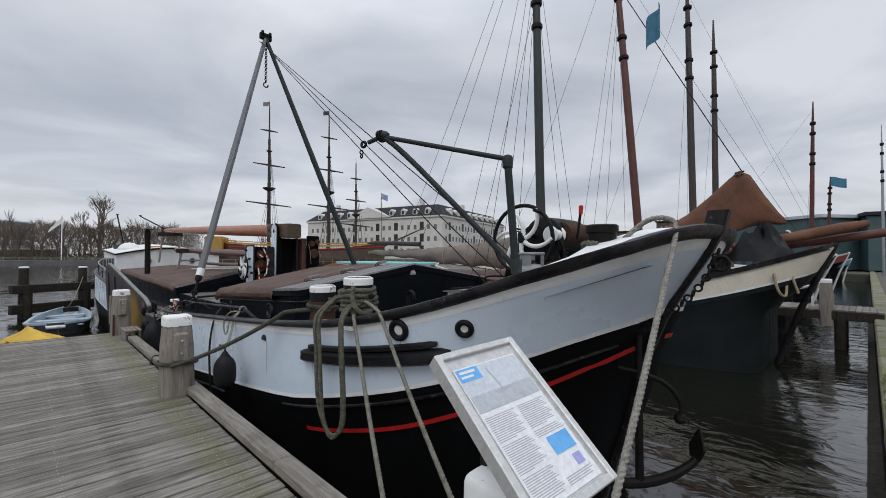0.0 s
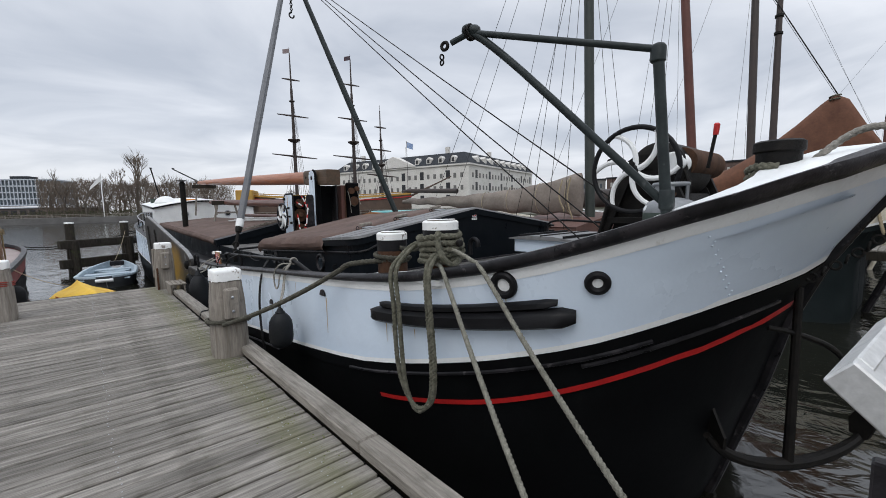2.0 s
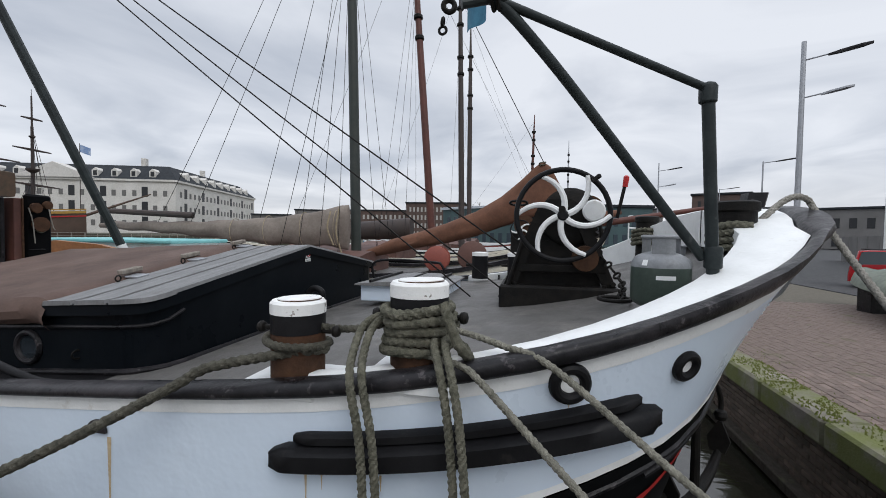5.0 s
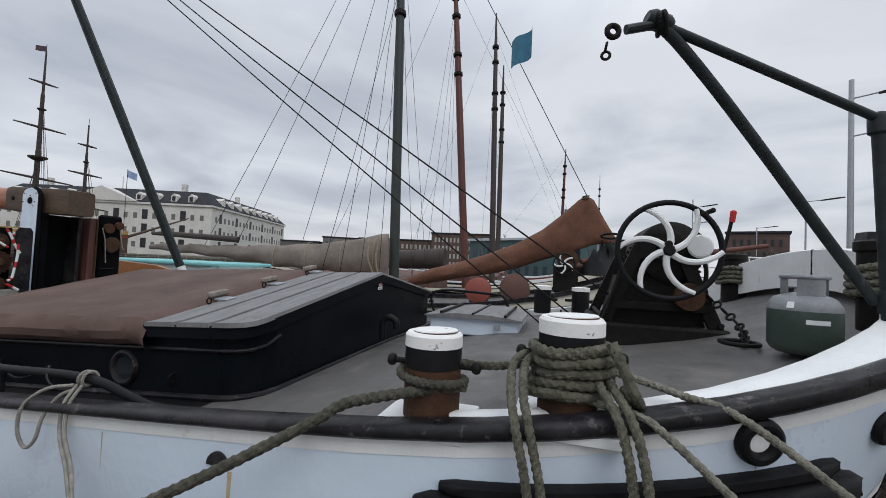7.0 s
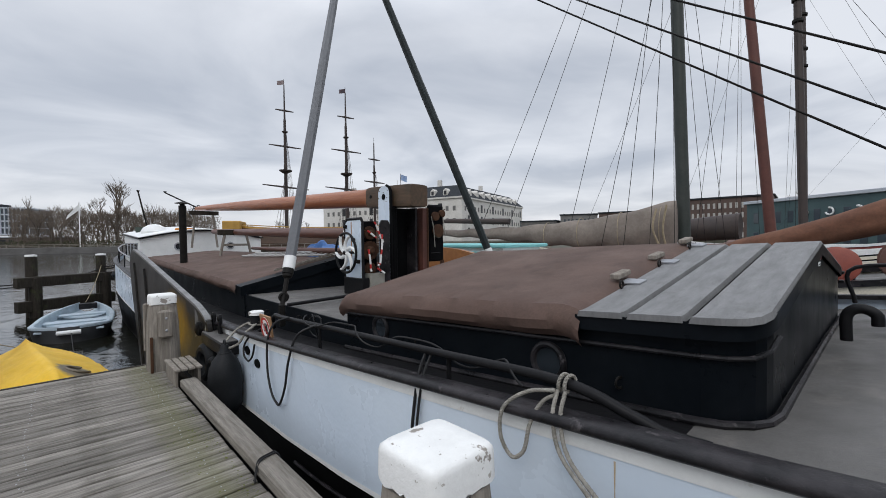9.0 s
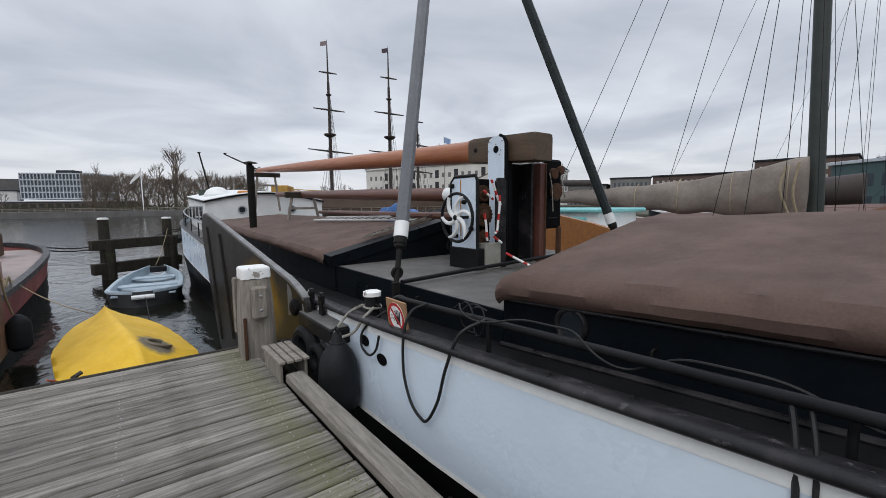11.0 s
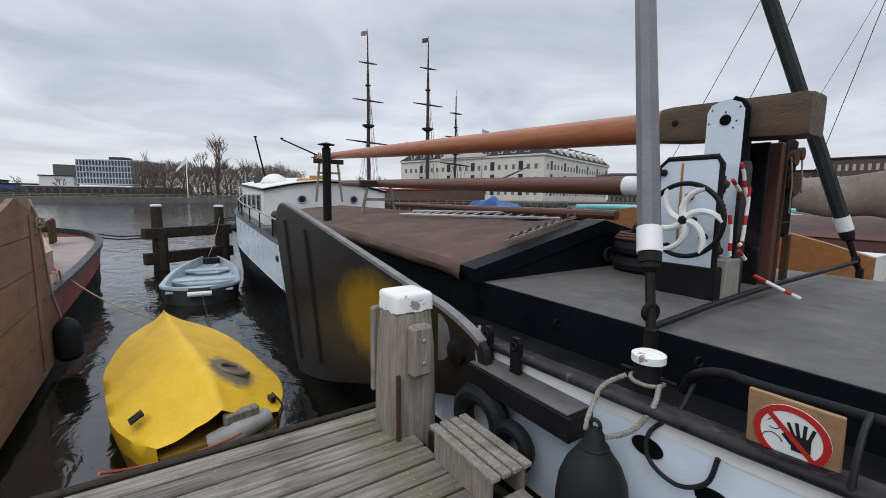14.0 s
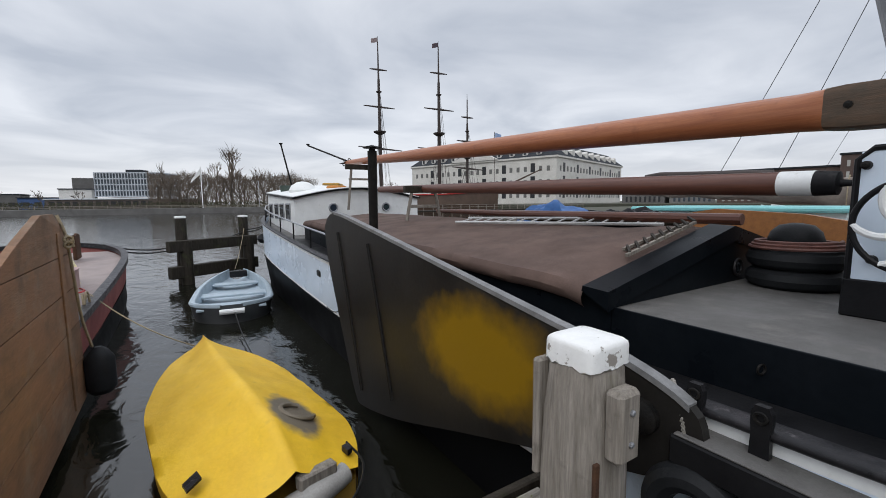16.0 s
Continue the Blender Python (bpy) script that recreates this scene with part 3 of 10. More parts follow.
barge = thing("sailing_barge", "old flat-bottomed sailing barge, white topsides over black, moored at the jetty", "boat", (CX, 12, WATER))
for side in (-1, 1):
    part("topside", Geo().grid([level(lambda y, k=k: sheer(y) + (white_low(y) - sheer(y)) * k / 6, 0, side) for k in range(7)]), white_hull, barge, "dented white steel plating", smooth=True)
    low_rows = [level(lambda y: white_low(y) - 0.002, 0.012, side), level(lambda y: white_low(y) - 0.11, 0.012, side), level(lambda y: white_low(y) - 0.112, -0.002, side)]
    for k in range(1, 10):
        low_rows.append(level(lambda y, k=k: (white_low(y) - 0.112) + (-1.6 - white_low(y) + 0.112) * k / 9, -0.002, side))
    part("lower_hull", Geo().grid(low_rows), hull_black, barge, "black lower plating", smooth=True)
    # white edge strip, rubbing strips and the red line
    part("white_band", Geo().grid([level(lambda y: white_low(y) + 0.036, 0.003, side), level(lambda y: white_low(y) + 0.002, 0.006, side)]), white_paint, barge, "white painted edge line", smooth=True)
    st_red = [0.01, 0.025, 0.05, 0.08, 0.12, 0.16] + [0.20 + 0.08 * k for k in range(31)]
    part("red_line", Geo().grid([level(lambda y: red_z(y) + 0.019, 0.016, side, st_red, 3.8), level(lambda y: red_z(y) - 0.019, 0.016, side, st_red, 3.8)]), red_paint, barge, "bright red painted line", smooth=True)
    # the heavy rail
    prof = [(0.0, -0.012), (0.045, 0.0), (0.062, 0.03), (0.062, 0.075), (0.045, 0.105), (0.0, 0.115), (-0.06, 0.115), (-0.10, 0.105), (-0.10, 0.0)]
    rows = [level(lambda y, b=b: sheer(y) + b * (0.68 - 0.26 * min(max((y - 2.6) / 2.2, 0), 1)), a * (0.8 if a > 0 else 0.7), side) for a, b in prof]
    part("rail", Geo().grid(rows), rail_paint, barge, "worn black rubbing rail", smooth=True, angle=60)
    st = [0.0, 0.004, 0.015, 0.035, 0.065, 0.11, 0.17, 0.25, 0.35, 0.47, 0.6, 0.75, 0.92, 1.1, 1.3, 1.5, 1.75, 2.0, 2.25, 2.5, 2.75]
    base_line = level(lambda y: sheer(y) + 0.060, -0.085, side, st)
    nrm = []
    for i, p in enumerate(base_line):
        t_ = base_line[min(i + 1, len(base_line) - 1)] - base_line[max(i - 1, 0)]
        q = Vector((t_.y, -t_.x, 0)).normalized() * (1 if side < 0 else -1)
        nrm.append(Vector((0, 1, 0)) if i == 0 else q)
    wc = []
    for w0, w1, dz in ((0.0, 0.0, 0.0), (0.02, 0.02, 0.012), (0.07, 0.30, 0.012), (0.085, 0.315, 0.004), (0.085, 0.315, -0.30)):
        row = []
        for p, q in zip(base_line, nrm):
            k = min(max((2.75 - p.y) / 1.5, 0), 1)
            r_ = p + q * (w0 + (w1 - w0) * k) + Vector((0, 0, dz - 0.012 * min(max((p.y - 2.6) / 1.0, 0), 1)))
            r_.x = min(r_.x, CX) if side < 0 else max(r_.x, CX)
            row.append(r_)
        wc.append(row)
    part("bulwark_cap", Geo().grid(wc), white_paint, barge, "white painted covering board inside the rail", smooth=True, angle=50)
# stem post
stem = []
for z in (1.98, 1.8, 1.6, 1.3, 1.0, 0.5, 0.0, -0.5, -1.0, -1.5):
    y = stem_y(z)
    w = 0.055 if z < 1.7 else 0.07
    stem.append([(CX - w, y + 0.10, z), (CX - w, y - 0.035, z), (CX - w * 0.6, y - 0.055, z), (CX + w * 0.6, y - 0.055, z), (CX + w, y - 0.035, z), (CX + w, y + 0.10, z)])
part("stem_post", Geo().rings(stem), rail_paint, barge, "black iron stem")
# deck sheet
rows = []
for y in [1.15, 1.3, 1.5, 1.75, 2.0, 2.3, 2.7, 3.2, 3.8, 4.5, 5.5, 7, 9, 11, 14, 17, 20, 22, 24, 25.5, 26.8]:
    h = max(half_at(y, sheer(y)) - 0.09, 0.05)
    z = sheer(y) - 0.02 - 0.10 * min(max((3.4 - y) / 1.6, 0), 1) - 0.11 * min(max((y - 3.95) / 0.9, 0), 1)
    rows.append([(CX + h * k / 4, y, z + 0.03 * (1 - (k / 4) ** 2)) for k in range(-4, 5)])
part("deck", Geo().grid(rows), deck_paint, barge, "worn grey steel deck", smooth=True)


def deck_z(y):
    return sheer(y) + 0.005 - 0.10 * min(max((3.4 - y) / 1.6, 0), 1) - 0.11 * min(max((y - 3.95) / 0.9, 0), 1)


# black painted side decks beside the trunks
for side in (-1, 1):
    rows = []
    for y in (4.98, 5.5, 6, 7, 8, 9, 10, 11, 12, 13.5, 15, 17, 19, 20.5):
        h = half_at(y, sheer(y)) - 0.09
        rows.append([(CX + side * h, y, deck_z(y) - 0.017), (CX + side * (h + 1.82) / 2, y, deck_z(y) - 0.008), (CX + side * 1.82, y, deck_z(y) - 0.002)])
    part("side_deck", Geo().grid(rows), black_paint, barge, "black painted side deck", smooth=True)


# forward trunk: dark coaming, boarded top, tarpaulin
def trunk_top(y, x):
    """The roof of the forward trunk."""
    k = (y - 5.02) / 3.6
    edge, ridge = 1.18 - 0.23 * k, 1.47 - 0.16 * k
    return ridge + (edge - ridge) * min(abs(x - 4.28) / 1.86, 1)


def after_top(y, x):
    """The roof of the after hold."""
    k = min(max((y - 11.3) / 8, 0), 1.2)
    edge, ridge = 0.83 + 0.20 * k, 1.25 - 0.11 * min(max((y - 11.4) / 1.2, 0), 1) + 0.06 * k
    return ridge + (edge - ridge) * min(abs(x - 4.28) / 1.90, 1)


house = Geo()
secs = []
for y, ins in ((5.02, 0.22), (5.032, 0.15), (5.06, 0.09), (5.105, 0.04), (5.17, 0.01), (5.24, 0.0), (5.8, 0.0), (8.30, 0.0)):
    sec = [(2.43 + ins, y, 0.35), (2.43 + ins, y, trunk_top(y, 2.43) - 0.035)]
    sec += [(x, y, trunk_top(y, x) - 0.035) for x in (3.2, 4.28, 5.3)]
    sec += [(6.12 - ins, y, trunk_top(y, 6.12) - 0.035), (6.12 - ins, y, 0.35)]
    secs.append(sec)
part("trunk", house.rings(secs), house_black, barge, "blue-black painted steel trunk")
part("welded_lip", Geo().tube([(2.405, 8.3, deck_z(8.3) + 0.01), (2.405, 6.7, deck_z(6.7) + 0.01), (2.405, 5.26, deck_z(5.2) + 0.012), (2.42, 5.15, deck_z(5.1) + 0.014), (2.47, 5.06, deck_z(5) + 0.016), (2.54, 5.015, deck_z(5) + 0.018), (2.65, 4.995, deck_z(5) + 0.02), (4.3, 4.995, deck_z(5) + 0.035), (6.0, 4.995, deck_z(5) + 0.025)], 0.020, 8), rail_paint, barge)
part("gutter_moulding", Geo().tube([(2.412, 8.3, 0.81), (2.412, 5.26, 0.985), (2.43, 5.14, 0.992), (2.475, 5.06, 1.0), (2.55, 5.015, 1.02), (2.66, 5.0, 1.07)], 0.012, 8), rail_paint, barge)
for k, (y0, y1) in enumerate(((5.0, 5.27), (5.295, 5.54), (5.565, 5.80))):
    rows = []
    for x, cut in ((2.36, 0.17), (2.375, 0.11), (2.40, 0.06), (2.45, 0.02), (2.52, 0.0), (3.3, 0.0), (4.28, 0.0), (5.2, 0.0), (6.05, 0.0), (6.12, 0.02), (6.165, 0.06), (6.19, 0.11), (6.2, 0.17)):
        ya = y0 + (cut if k == 0 else 0.0)
        za, zb = trunk_top(ya, x), trunk_top(y1, x)
        rows.append([(x, ya, za - 0.03), (x, ya + 0.008, za), (x, y1 - 0.008, zb), (x, y1, zb - 0.03)])
    part("hatch_board", Geo().rings(rows), grey_board, barge, "grey boarded hatch top")
# the dark lip that carries the boards
lip = [(2.372, 5.82), (2.372, 5.26), (2.39, 5.13), (2.43, 5.06), (2.50, 5.015), (2.62, 4.998), (4.28, 4.998), (5.95, 4.998), (6.10, 5.03), (6.17, 5.13), (6.19, 5.26), (6.19, 5.82)]
part("board_lip", Geo().grid([[(x, y, trunk_top(y, x) - d) for x, y in lip] for d in (0.022, 0.065, 0.10)]), house_black, barge, "black lip under the hatch boards", smooth=True, angle=50)


def tarp(y0, y1, topf, xl, xr, drop, bulge, name_seed):
    """A tarpaulin drawn over a hatch, with a padded, rumpled edge."""
    g = Geo()
    rows = []
    n = 60
    for i in range(n + 1):
        y = y0 + (y1 - y0) * i / n
        row = []
        e = min(i, n - i)
        endrop = (0.05 if e == 0 else 0.02 if e == 1 else 0.008 if e == 2 else 0)
        prof = [(xl - 0.02, -drop), (xl - bulge, -drop * 0.75), (xl - bulge * 1.15, -drop * 0.4), (xl - bulge * 0.8, -drop * 0.1), (xl - bulge * 0.1, 0.028)]
        prof += [(xl + (xr - xl) * k / 26, 0.03) for k in range(1, 26)]
        prof += [(xr + bulge * 0.1, 0.028), (xr + bulge * 0.8, -drop * 0.1), (xr + bulge * 1.15, -drop * 0.4), (xr + bulge, -drop * 0.75), (xr + 0.02, -drop)]
        for x, dz in prof:
            z = topf(y, min(max(x, xl), xr)) + dz
            w = noise.noise(Vector((x * 1.5 + name_seed, y * 1.2, 0.3))) * 0.014 + noise.noise(Vector((x * 5, y * 4 + name_seed, 2))) * 0.005
            edge = noise.noise(Vector((name_seed, y * 3.5, z * 5))) * (0.02 if dz < 0 else 0)
            row.append((x + edge, y, z + w - endrop))
        rows.append(row)
    return g.grid(rows)


part("tarpaulin", tarp(5.79, 8.31, trunk_top, 2.41, 6.14, 0.15, 0.06, 3.1), tarp_brown, barge, "brown tarpaulin drawn over the hatch", smooth=True)
# raised middle deck
part("middle_deck", Geo().box(2.47, 6.07, 8.24, 11.5, 0.3, 0.70, 0.02), deck_paint, barge, "scuffed grey middle deck")
part("coaming", Geo().box(2.45, 2.47, 8.32, 11.5, 0.3, 0.708, 0.004), house_black, barge)
# after hold
secs = []
for y in (11.38, 12.5, 16, 20.6):
    sec = [(2.44, y, 0.35), (2.44, y, after_top(y, 2.44) - 0.035)] + [(x, y, after_top(y, x) - 0.035) for x in (3.3, 4.28, 5.3)] + [(6.1, y, after_top(y, 6.1) - 0.035), (6.1, y, 0.35)]
    secs.append(sec)
part("after_trunk", Geo().rings(secs), house_black, barge, "blue-black painted hold coaming")
rows = []
for x in (2.38, 2.44, 3.3, 4.28, 5.2, 6.1, 6.17):
    za = after_top(11.4, x)
    rows.append([(x, 11.36, za - 0.15), (x, 11.365, za), (x, 11.60, za + 0.012), (x, 11.61, za - 0.03)])
part("front_board", Geo().rings(rows), house_black, barge, "dark blue-black end board")
part("after_tarpaulin", tarp(11.60, 20.5, after_top, 2.42, 6.12, 0.13, 0.05, 9.4), tarp_brown, barge, "brown tarpaulin over the after hold", smooth=True)

# ---- fittings of the barge ----
def skin(y, z, out=0.0):
    """A point on the near side of the hull, with the outward normal."""
    p = Vector((CX - half_at(y, z), y, z))
    dy = Vector((CX - half_at(y + 0.05, z), y + 0.05, z)) - p
    dz = Vector((CX - half_at(y, z + 0.05), y, z + 0.05)) - p
    n = dy.cross(dz).normalized()
    if n.x > 0:
        n = -n
    return p + n * out, n


# hawse holes and scuppers
for y, z, R, r in ((2.55, 1.01, 0.064, 0.025), (2.06, 1.055, 0.050, 0.022)):
    p, n = skin(y, z, 0.006)
    ring = part("hawse_ring", Geo().torus(p, n, R, r, 28, 10), black_paint, barge, "round black iron hawse ring", smooth=True)
    part("hawse_plate", Geo().lathe(p - n * 0.004, n, [(0, R), (0.004, R), (0.006, R * 0.3)], 20), white_paint, ring)
for y, z in ((6.15, 0.33), (4.66, 0.66)):
    p, n = skin(y, z, 0.004)
    part("scupper", Geo().slab([p + Vector((0, 0.055 * math.cos(a), 0.06 * math.sin(a))) for a in [math.pi * k / 10 for k in range(11)]], n * 0.012), rail_paint, barge, "half-round scupper")

# the two black fender timbers on the bow
for z0, z1, y0, y1, hh, tt, nm in ((0.66, 0.855, 3.76, 2.18, 0.055, 0.08, "lower_fender_timber"), (0.745, 0.93, 3.66, 2.26, 0.024, 0.045, "upper_fender_timber")):
    rows = []
    for k in range(25):
        f = k / 24
        y = y0 + (y1 - y0) * f
        z = z0 + (z1 - z0) * f ** 1.5
        e = 0.55 if k in (0, 24) else 1.0
        p, n = skin(y, z)
        up_v = Vector((0, 0, 1))
        o = n * tt
        rows.append([p - up_v * hh * e, p - up_v * hh * e + o * 0.6, p - up_v * hh * 0.6 * e + o * e, p + up_v * hh * 0.6 * e + o * e, p + up_v * hh * e + o * 0.6, p + up_v * hh * e])
    part(nm, Geo().rings(rows), black_paint, barge, "black tarred fender timber", smooth=True, angle=50)
# rust streaks running down the white plating
streak_mat = surface("orange_rust_streak", (0.46, 0.33, 0.17), (0.52, 0.45, 0.34), 14, 0.6)
for y, z1, z0, w_ in ((3.62, 0.60, 0.44, 0.006), (3.55, 0.59, 0.52, 0.004), (3.30, 0.60, 0.53, 0.005), (4.60, 0.64, 0.30, 0.012), (2.55, 0.93, 0.90, 0.006), (6.14, 0.32, 0.05, 0.010), (5.35, 0.70, 0.52, 0.004)):
    edge_l, edge_r = [], []
    for k in range(7):
        z = z1 + (z0 - z1) * k / 6
        ww = w_ * (1 - 0.75 * k / 6)
        edge_l.append(skin(y - ww, z, 0.0015)[0])
        edge_r.append(skin(y + ww, z, 0.0015)[0])
    part("rust_streak", Geo().grid([edge_l, edge_r]), streak_mat, barge, "faint orange rust streak")
# black knees inside the far bulwark
for y in (1.55, 1.90, 2.30, 2.75, 3.2):
    xo = CX + half_at(y, sheer(y)) - 0.13
    zt = sheer(y) + 0.05
    zb = zt - 0.20
    part("bulwark_knee", Geo().slab([(xo - 0.02, y - 0.012, zt), (xo - 0.02, y - 0.012, zb), (xo - 0.26, y - 0.012, zb), (xo - 0.24, y - 0.012, zb + 0.04), (xo - 0.07, y - 0.012, zt - 0.04)], (0, 0.024, 0)), iron_black, barge, "black bulwark knee")
# rubbing bars on the black plating
for y0, y1, off in ((4.2, 1.9, 0.075), (8.2, 6.0, 0.16), (2.2, 1.5, 0.12)):
    pts = []
    for k in range(17):
        y = y0 + (y1 - y0) * k / 16
        p, n = skin(y, white_low(y) - off, 0.012)
        pts.append(p)
    part("rubbing_bar", Geo().tube(pts, 0.014, 6), rail_paint, barge, smooth=True)
# rivets of a plate joint at the bow
p0, n0 = skin(1.62, 1.2, 0)
for k in range(16):
    z = 0.92 + 0.026 * k
    p, n = skin(1.60 + 0.012 * (k % 2), z, 0.0)
    part("rivet", Geo().lathe(p, n, [(0, 0.007), (0.003, 0.006), (0.005, 0.002)], 6), white_hull, barge, smooth=True)


def bollard(x, y, z0, z1, r, label, horn=True):
    b = thing("bollard", label, "bollard", (x, y, z0), "mooring bollards of the barge")
    hgt = z1 - z0
    part("base_plate", Geo().box(x - r * 1.6, x + r * 1.5, y - r * 1.5, y + r * 1.7, z0 - 0.03, z0 + 0.012, 0.006), white_paint, b, "rust-stained white plate")
    part("barrel", Geo().lathe((x, y, z0), (0, 0, 1), [(0, r), (hgt * 0.60, r)], 28), rust_iron, b, "bare rusty barrel", smooth=True)
    part("black_band", Geo().lathe((x, y, z0 + hgt * 0.60), (0, 0, 1), [(0, r + 0.002), (hgt * 0.24, r + 0.002)], 28), black_paint, b, "black painted band", smooth=True)
    part("cap", Geo().lathe((x, y, z0 + hgt * 0.84), (0, 0, 1), [(0, r + 0.004), (hgt * 0.13, r + 0.004), (hgt * 0.16, r - 0.006), (hgt * 0.162, 0)], 28), chalk_cap, b, "white painted cap", smooth=True)
    if horn:
        bar = part("crossbar", Geo().tube([(x, y - r * 1.45, z0 + hgt * 0.62), (x, y + r * 1.45, z0 + hgt * 0.62)], 0.013, 10), iron_black, b, smooth=True)
        for sy in (-1, 1):
            part("knob", Geo().lathe((x, y + sy * r * 1.40, z0 + hgt * 0.62), (0, sy, 0), [(0, 0.012), (0.008, 0.024), (0.022, 0.028), (0.036, 0.022), (0.042, 0.006)], 14), iron_black, bar, smooth=True)
    part("lid", Geo().lathe((x + 0.006, y - 0.004, z0 + hgt * 1.002), (0.02, 0.03, 1), [(0, r * 0.80), (0.006, r * 0.80), (0.009, r * 0.77), (0.010, 0)], 28), chalk_cap, b, "loose white painted lid plate", smooth=True)
    part("rust_line", Geo().torus((x + 0.006, y - 0.004, z0 + hgt * 1.002), (0.02, 0.03, 1), r * 0.80, 0.0022, 28, 6), rust_iron, b, "rust line round the lid", smooth=True)
    return b


bollard(2.03, 3.76, 0.925, 1.290, 0.121, "white-capped iron bollard with one turn of rope")
bollard(2.07, 3.19, 0.985, 1.392, 0.127, "white-capped iron bollard wound with mooring rope")

rp = thing("mooring_rope", "old grey-green rope wound round the bollard with bights hanging overside", "rope", (2.07, 3.19, 1.1))
g = Geo()
pts = []
for k in range(5 * 20 + 1):
    a = 2 * math.pi * k / 20
    rr_ = 0.148 + 0.012 * math.sin(k * 0.37)
    pts.append((2.07 + rr_ * math.cos(a), 3.19 + rr_ * math.sin(a), 1.085 + 0.042 * k / 20 + 0.006 * math.sin(k * 0.9)))
part("winding", rope_geo(g, pts, 0.023), rope_old, rp, smooth=True)
for dy, dx in ((0.0, 0.0), (0.045, 0.012)):
    pts = smooth_line([(2.10, 3.30 + dy, 1.24), (1.98, 3.36 + dy, 1.21), (1.86, 3.36 + dy, 1.13), (1.765 - dx, 3.33 + dy, 1.03), (1.745 - dx, 3.28 + dy, 0.80), (1.745 - dx, 3.25 + dy, 0.40), (1.75, 3.21 + dy / 2, 0.20), (1.76, 3.11, 0.09 + dy * 0.5), (1.78, 3.0 - dy / 2, 0.20), (1.775 - dx, 2.965 - dy, 0.45), (1.77 - dx, 2.99 - dy, 0.85), (1.80 - dx, 3.03 - dy, 1.06), (1.90, 3.08 - dy, 1.15), (2.02, 3.10 - dy, 1.17)], 6)
    part("bight", rope_geo(Geo(), pts, 0.0175), rope_old, rp, "hanging bight of old rope", smooth=True)
part("hitch", rope_geo(Geo(), smooth_line([(1.93, 3.05, 1.32), (1.90, 3.02, 1.25), (1.90, 2.98, 1.16), (1.96, 2.95, 1.10), (2.06, 2.99, 1.12)], 6), 0.022), rope_old, rp, smooth=True)
rp = thing("mooring_rope", "old rope from the bollard to the jetty post", "rope", (2.0, 3.9, 1.0))
pts = [(2.03 + 0.14 * math.cos(a), 3.76 + 0.14 * math.sin(a), 1.135 - 0.010 * a) for a in [0.3 * k for k in range(24)]]
part("turn", rope_geo(Geo(), pts, 0.019), rope_dark, rp, smooth=True)
pts = sag((1.77, 4.02, 1.03), (1.10, 5.42, 0.36), 0.05, 18)
part("span", rope_geo(Geo(), smooth_line([(2.15, 3.72, 1.06), (2.02, 3.62, 1.07), (1.90, 3.78, 1.065)] + pts, 2), 0.023), rope_dark, rp, smooth=True)
pts = [(1.19 + 0.19 * math.cos(a) * (1 + 0.12 * math.sin(2 * a) ** 2), 5.62 + 0.19 * math.sin(a) * (1 + 0.12 * math.sin(2 * a) ** 2), 0.36 - 0.02 * math.cos(a - 1)) for a in [4.3 + 0.2 * k for k in range(-32, 1)]]
part("loop", rope_geo(Geo(), pts, 0.022), rope_dark, rp, smooth=True)
part("tie", rope_geo(Geo(), sag((2.03, 3.64, 1.17), (2.07, 3.33, 1.20), 0.02, 6), 0.018), rope_dark, rp, smooth=True)
line_fibre = surface("weathered_line_fibre", (0.26, 0.25, 0.205), (0.115, 0.112, 0.088), 26, 0.9, 0, 0.7, 160, tone=0.3)
for a, b, over, lab in (((1.96, 3.14, 1.10), (1.16, 1.42, 0.03), ((1.945, 3.06, 1.085), (1.875, 2.96, 1.085), (1.83, 2.87, 1.035)), "grey mooring line from the bollard to the jetty"), ((2.03, 3.06, 1.20), (1.35, 1.0, 0.10), ((2.02, 2.95, 1.18), (1.99, 2.80, 1.145), (1.91, 2.62, 1.10)), "grey mooring line over the rail to the jetty")):
    rp = thing("mooring_line", lab, "rope", a, "bow mooring lines")
    c = Vector(over[-1])
    part("line", rope_geo(Geo(), smooth_line([a, *over] + [c.lerp(Vector(b), f) - Vector((0, 0, 0.05 * 4 * f * (1 - f))) for f in (0.25, 0.5, 0.75, 1)], 6), 0.0150), line_fibre, rp, smooth=True)
rp = thing("bow_rope", "thick pale rope from the bow bitts over the rail", "rope", (3.4, 1.03, 1.9))
part("line", rope_geo(Geo(), smooth_line([(3.25, 1.38, 1.66), (3.30, 1.18, 1.84), (3.36, 1.04, 1.86), (3.34, 0.98, 1.76)] + [Vector((3.34, 0.98, 1.76)).lerp(Vector((1.50, 0.80, 0.06)), f) - Vector((0, 0, 0.22 * f * (1 - f))) for f in (0.2, 0.4, 0.6, 0.8, 1)], 6), 0.0205), rope_pale, rp, smooth=True)

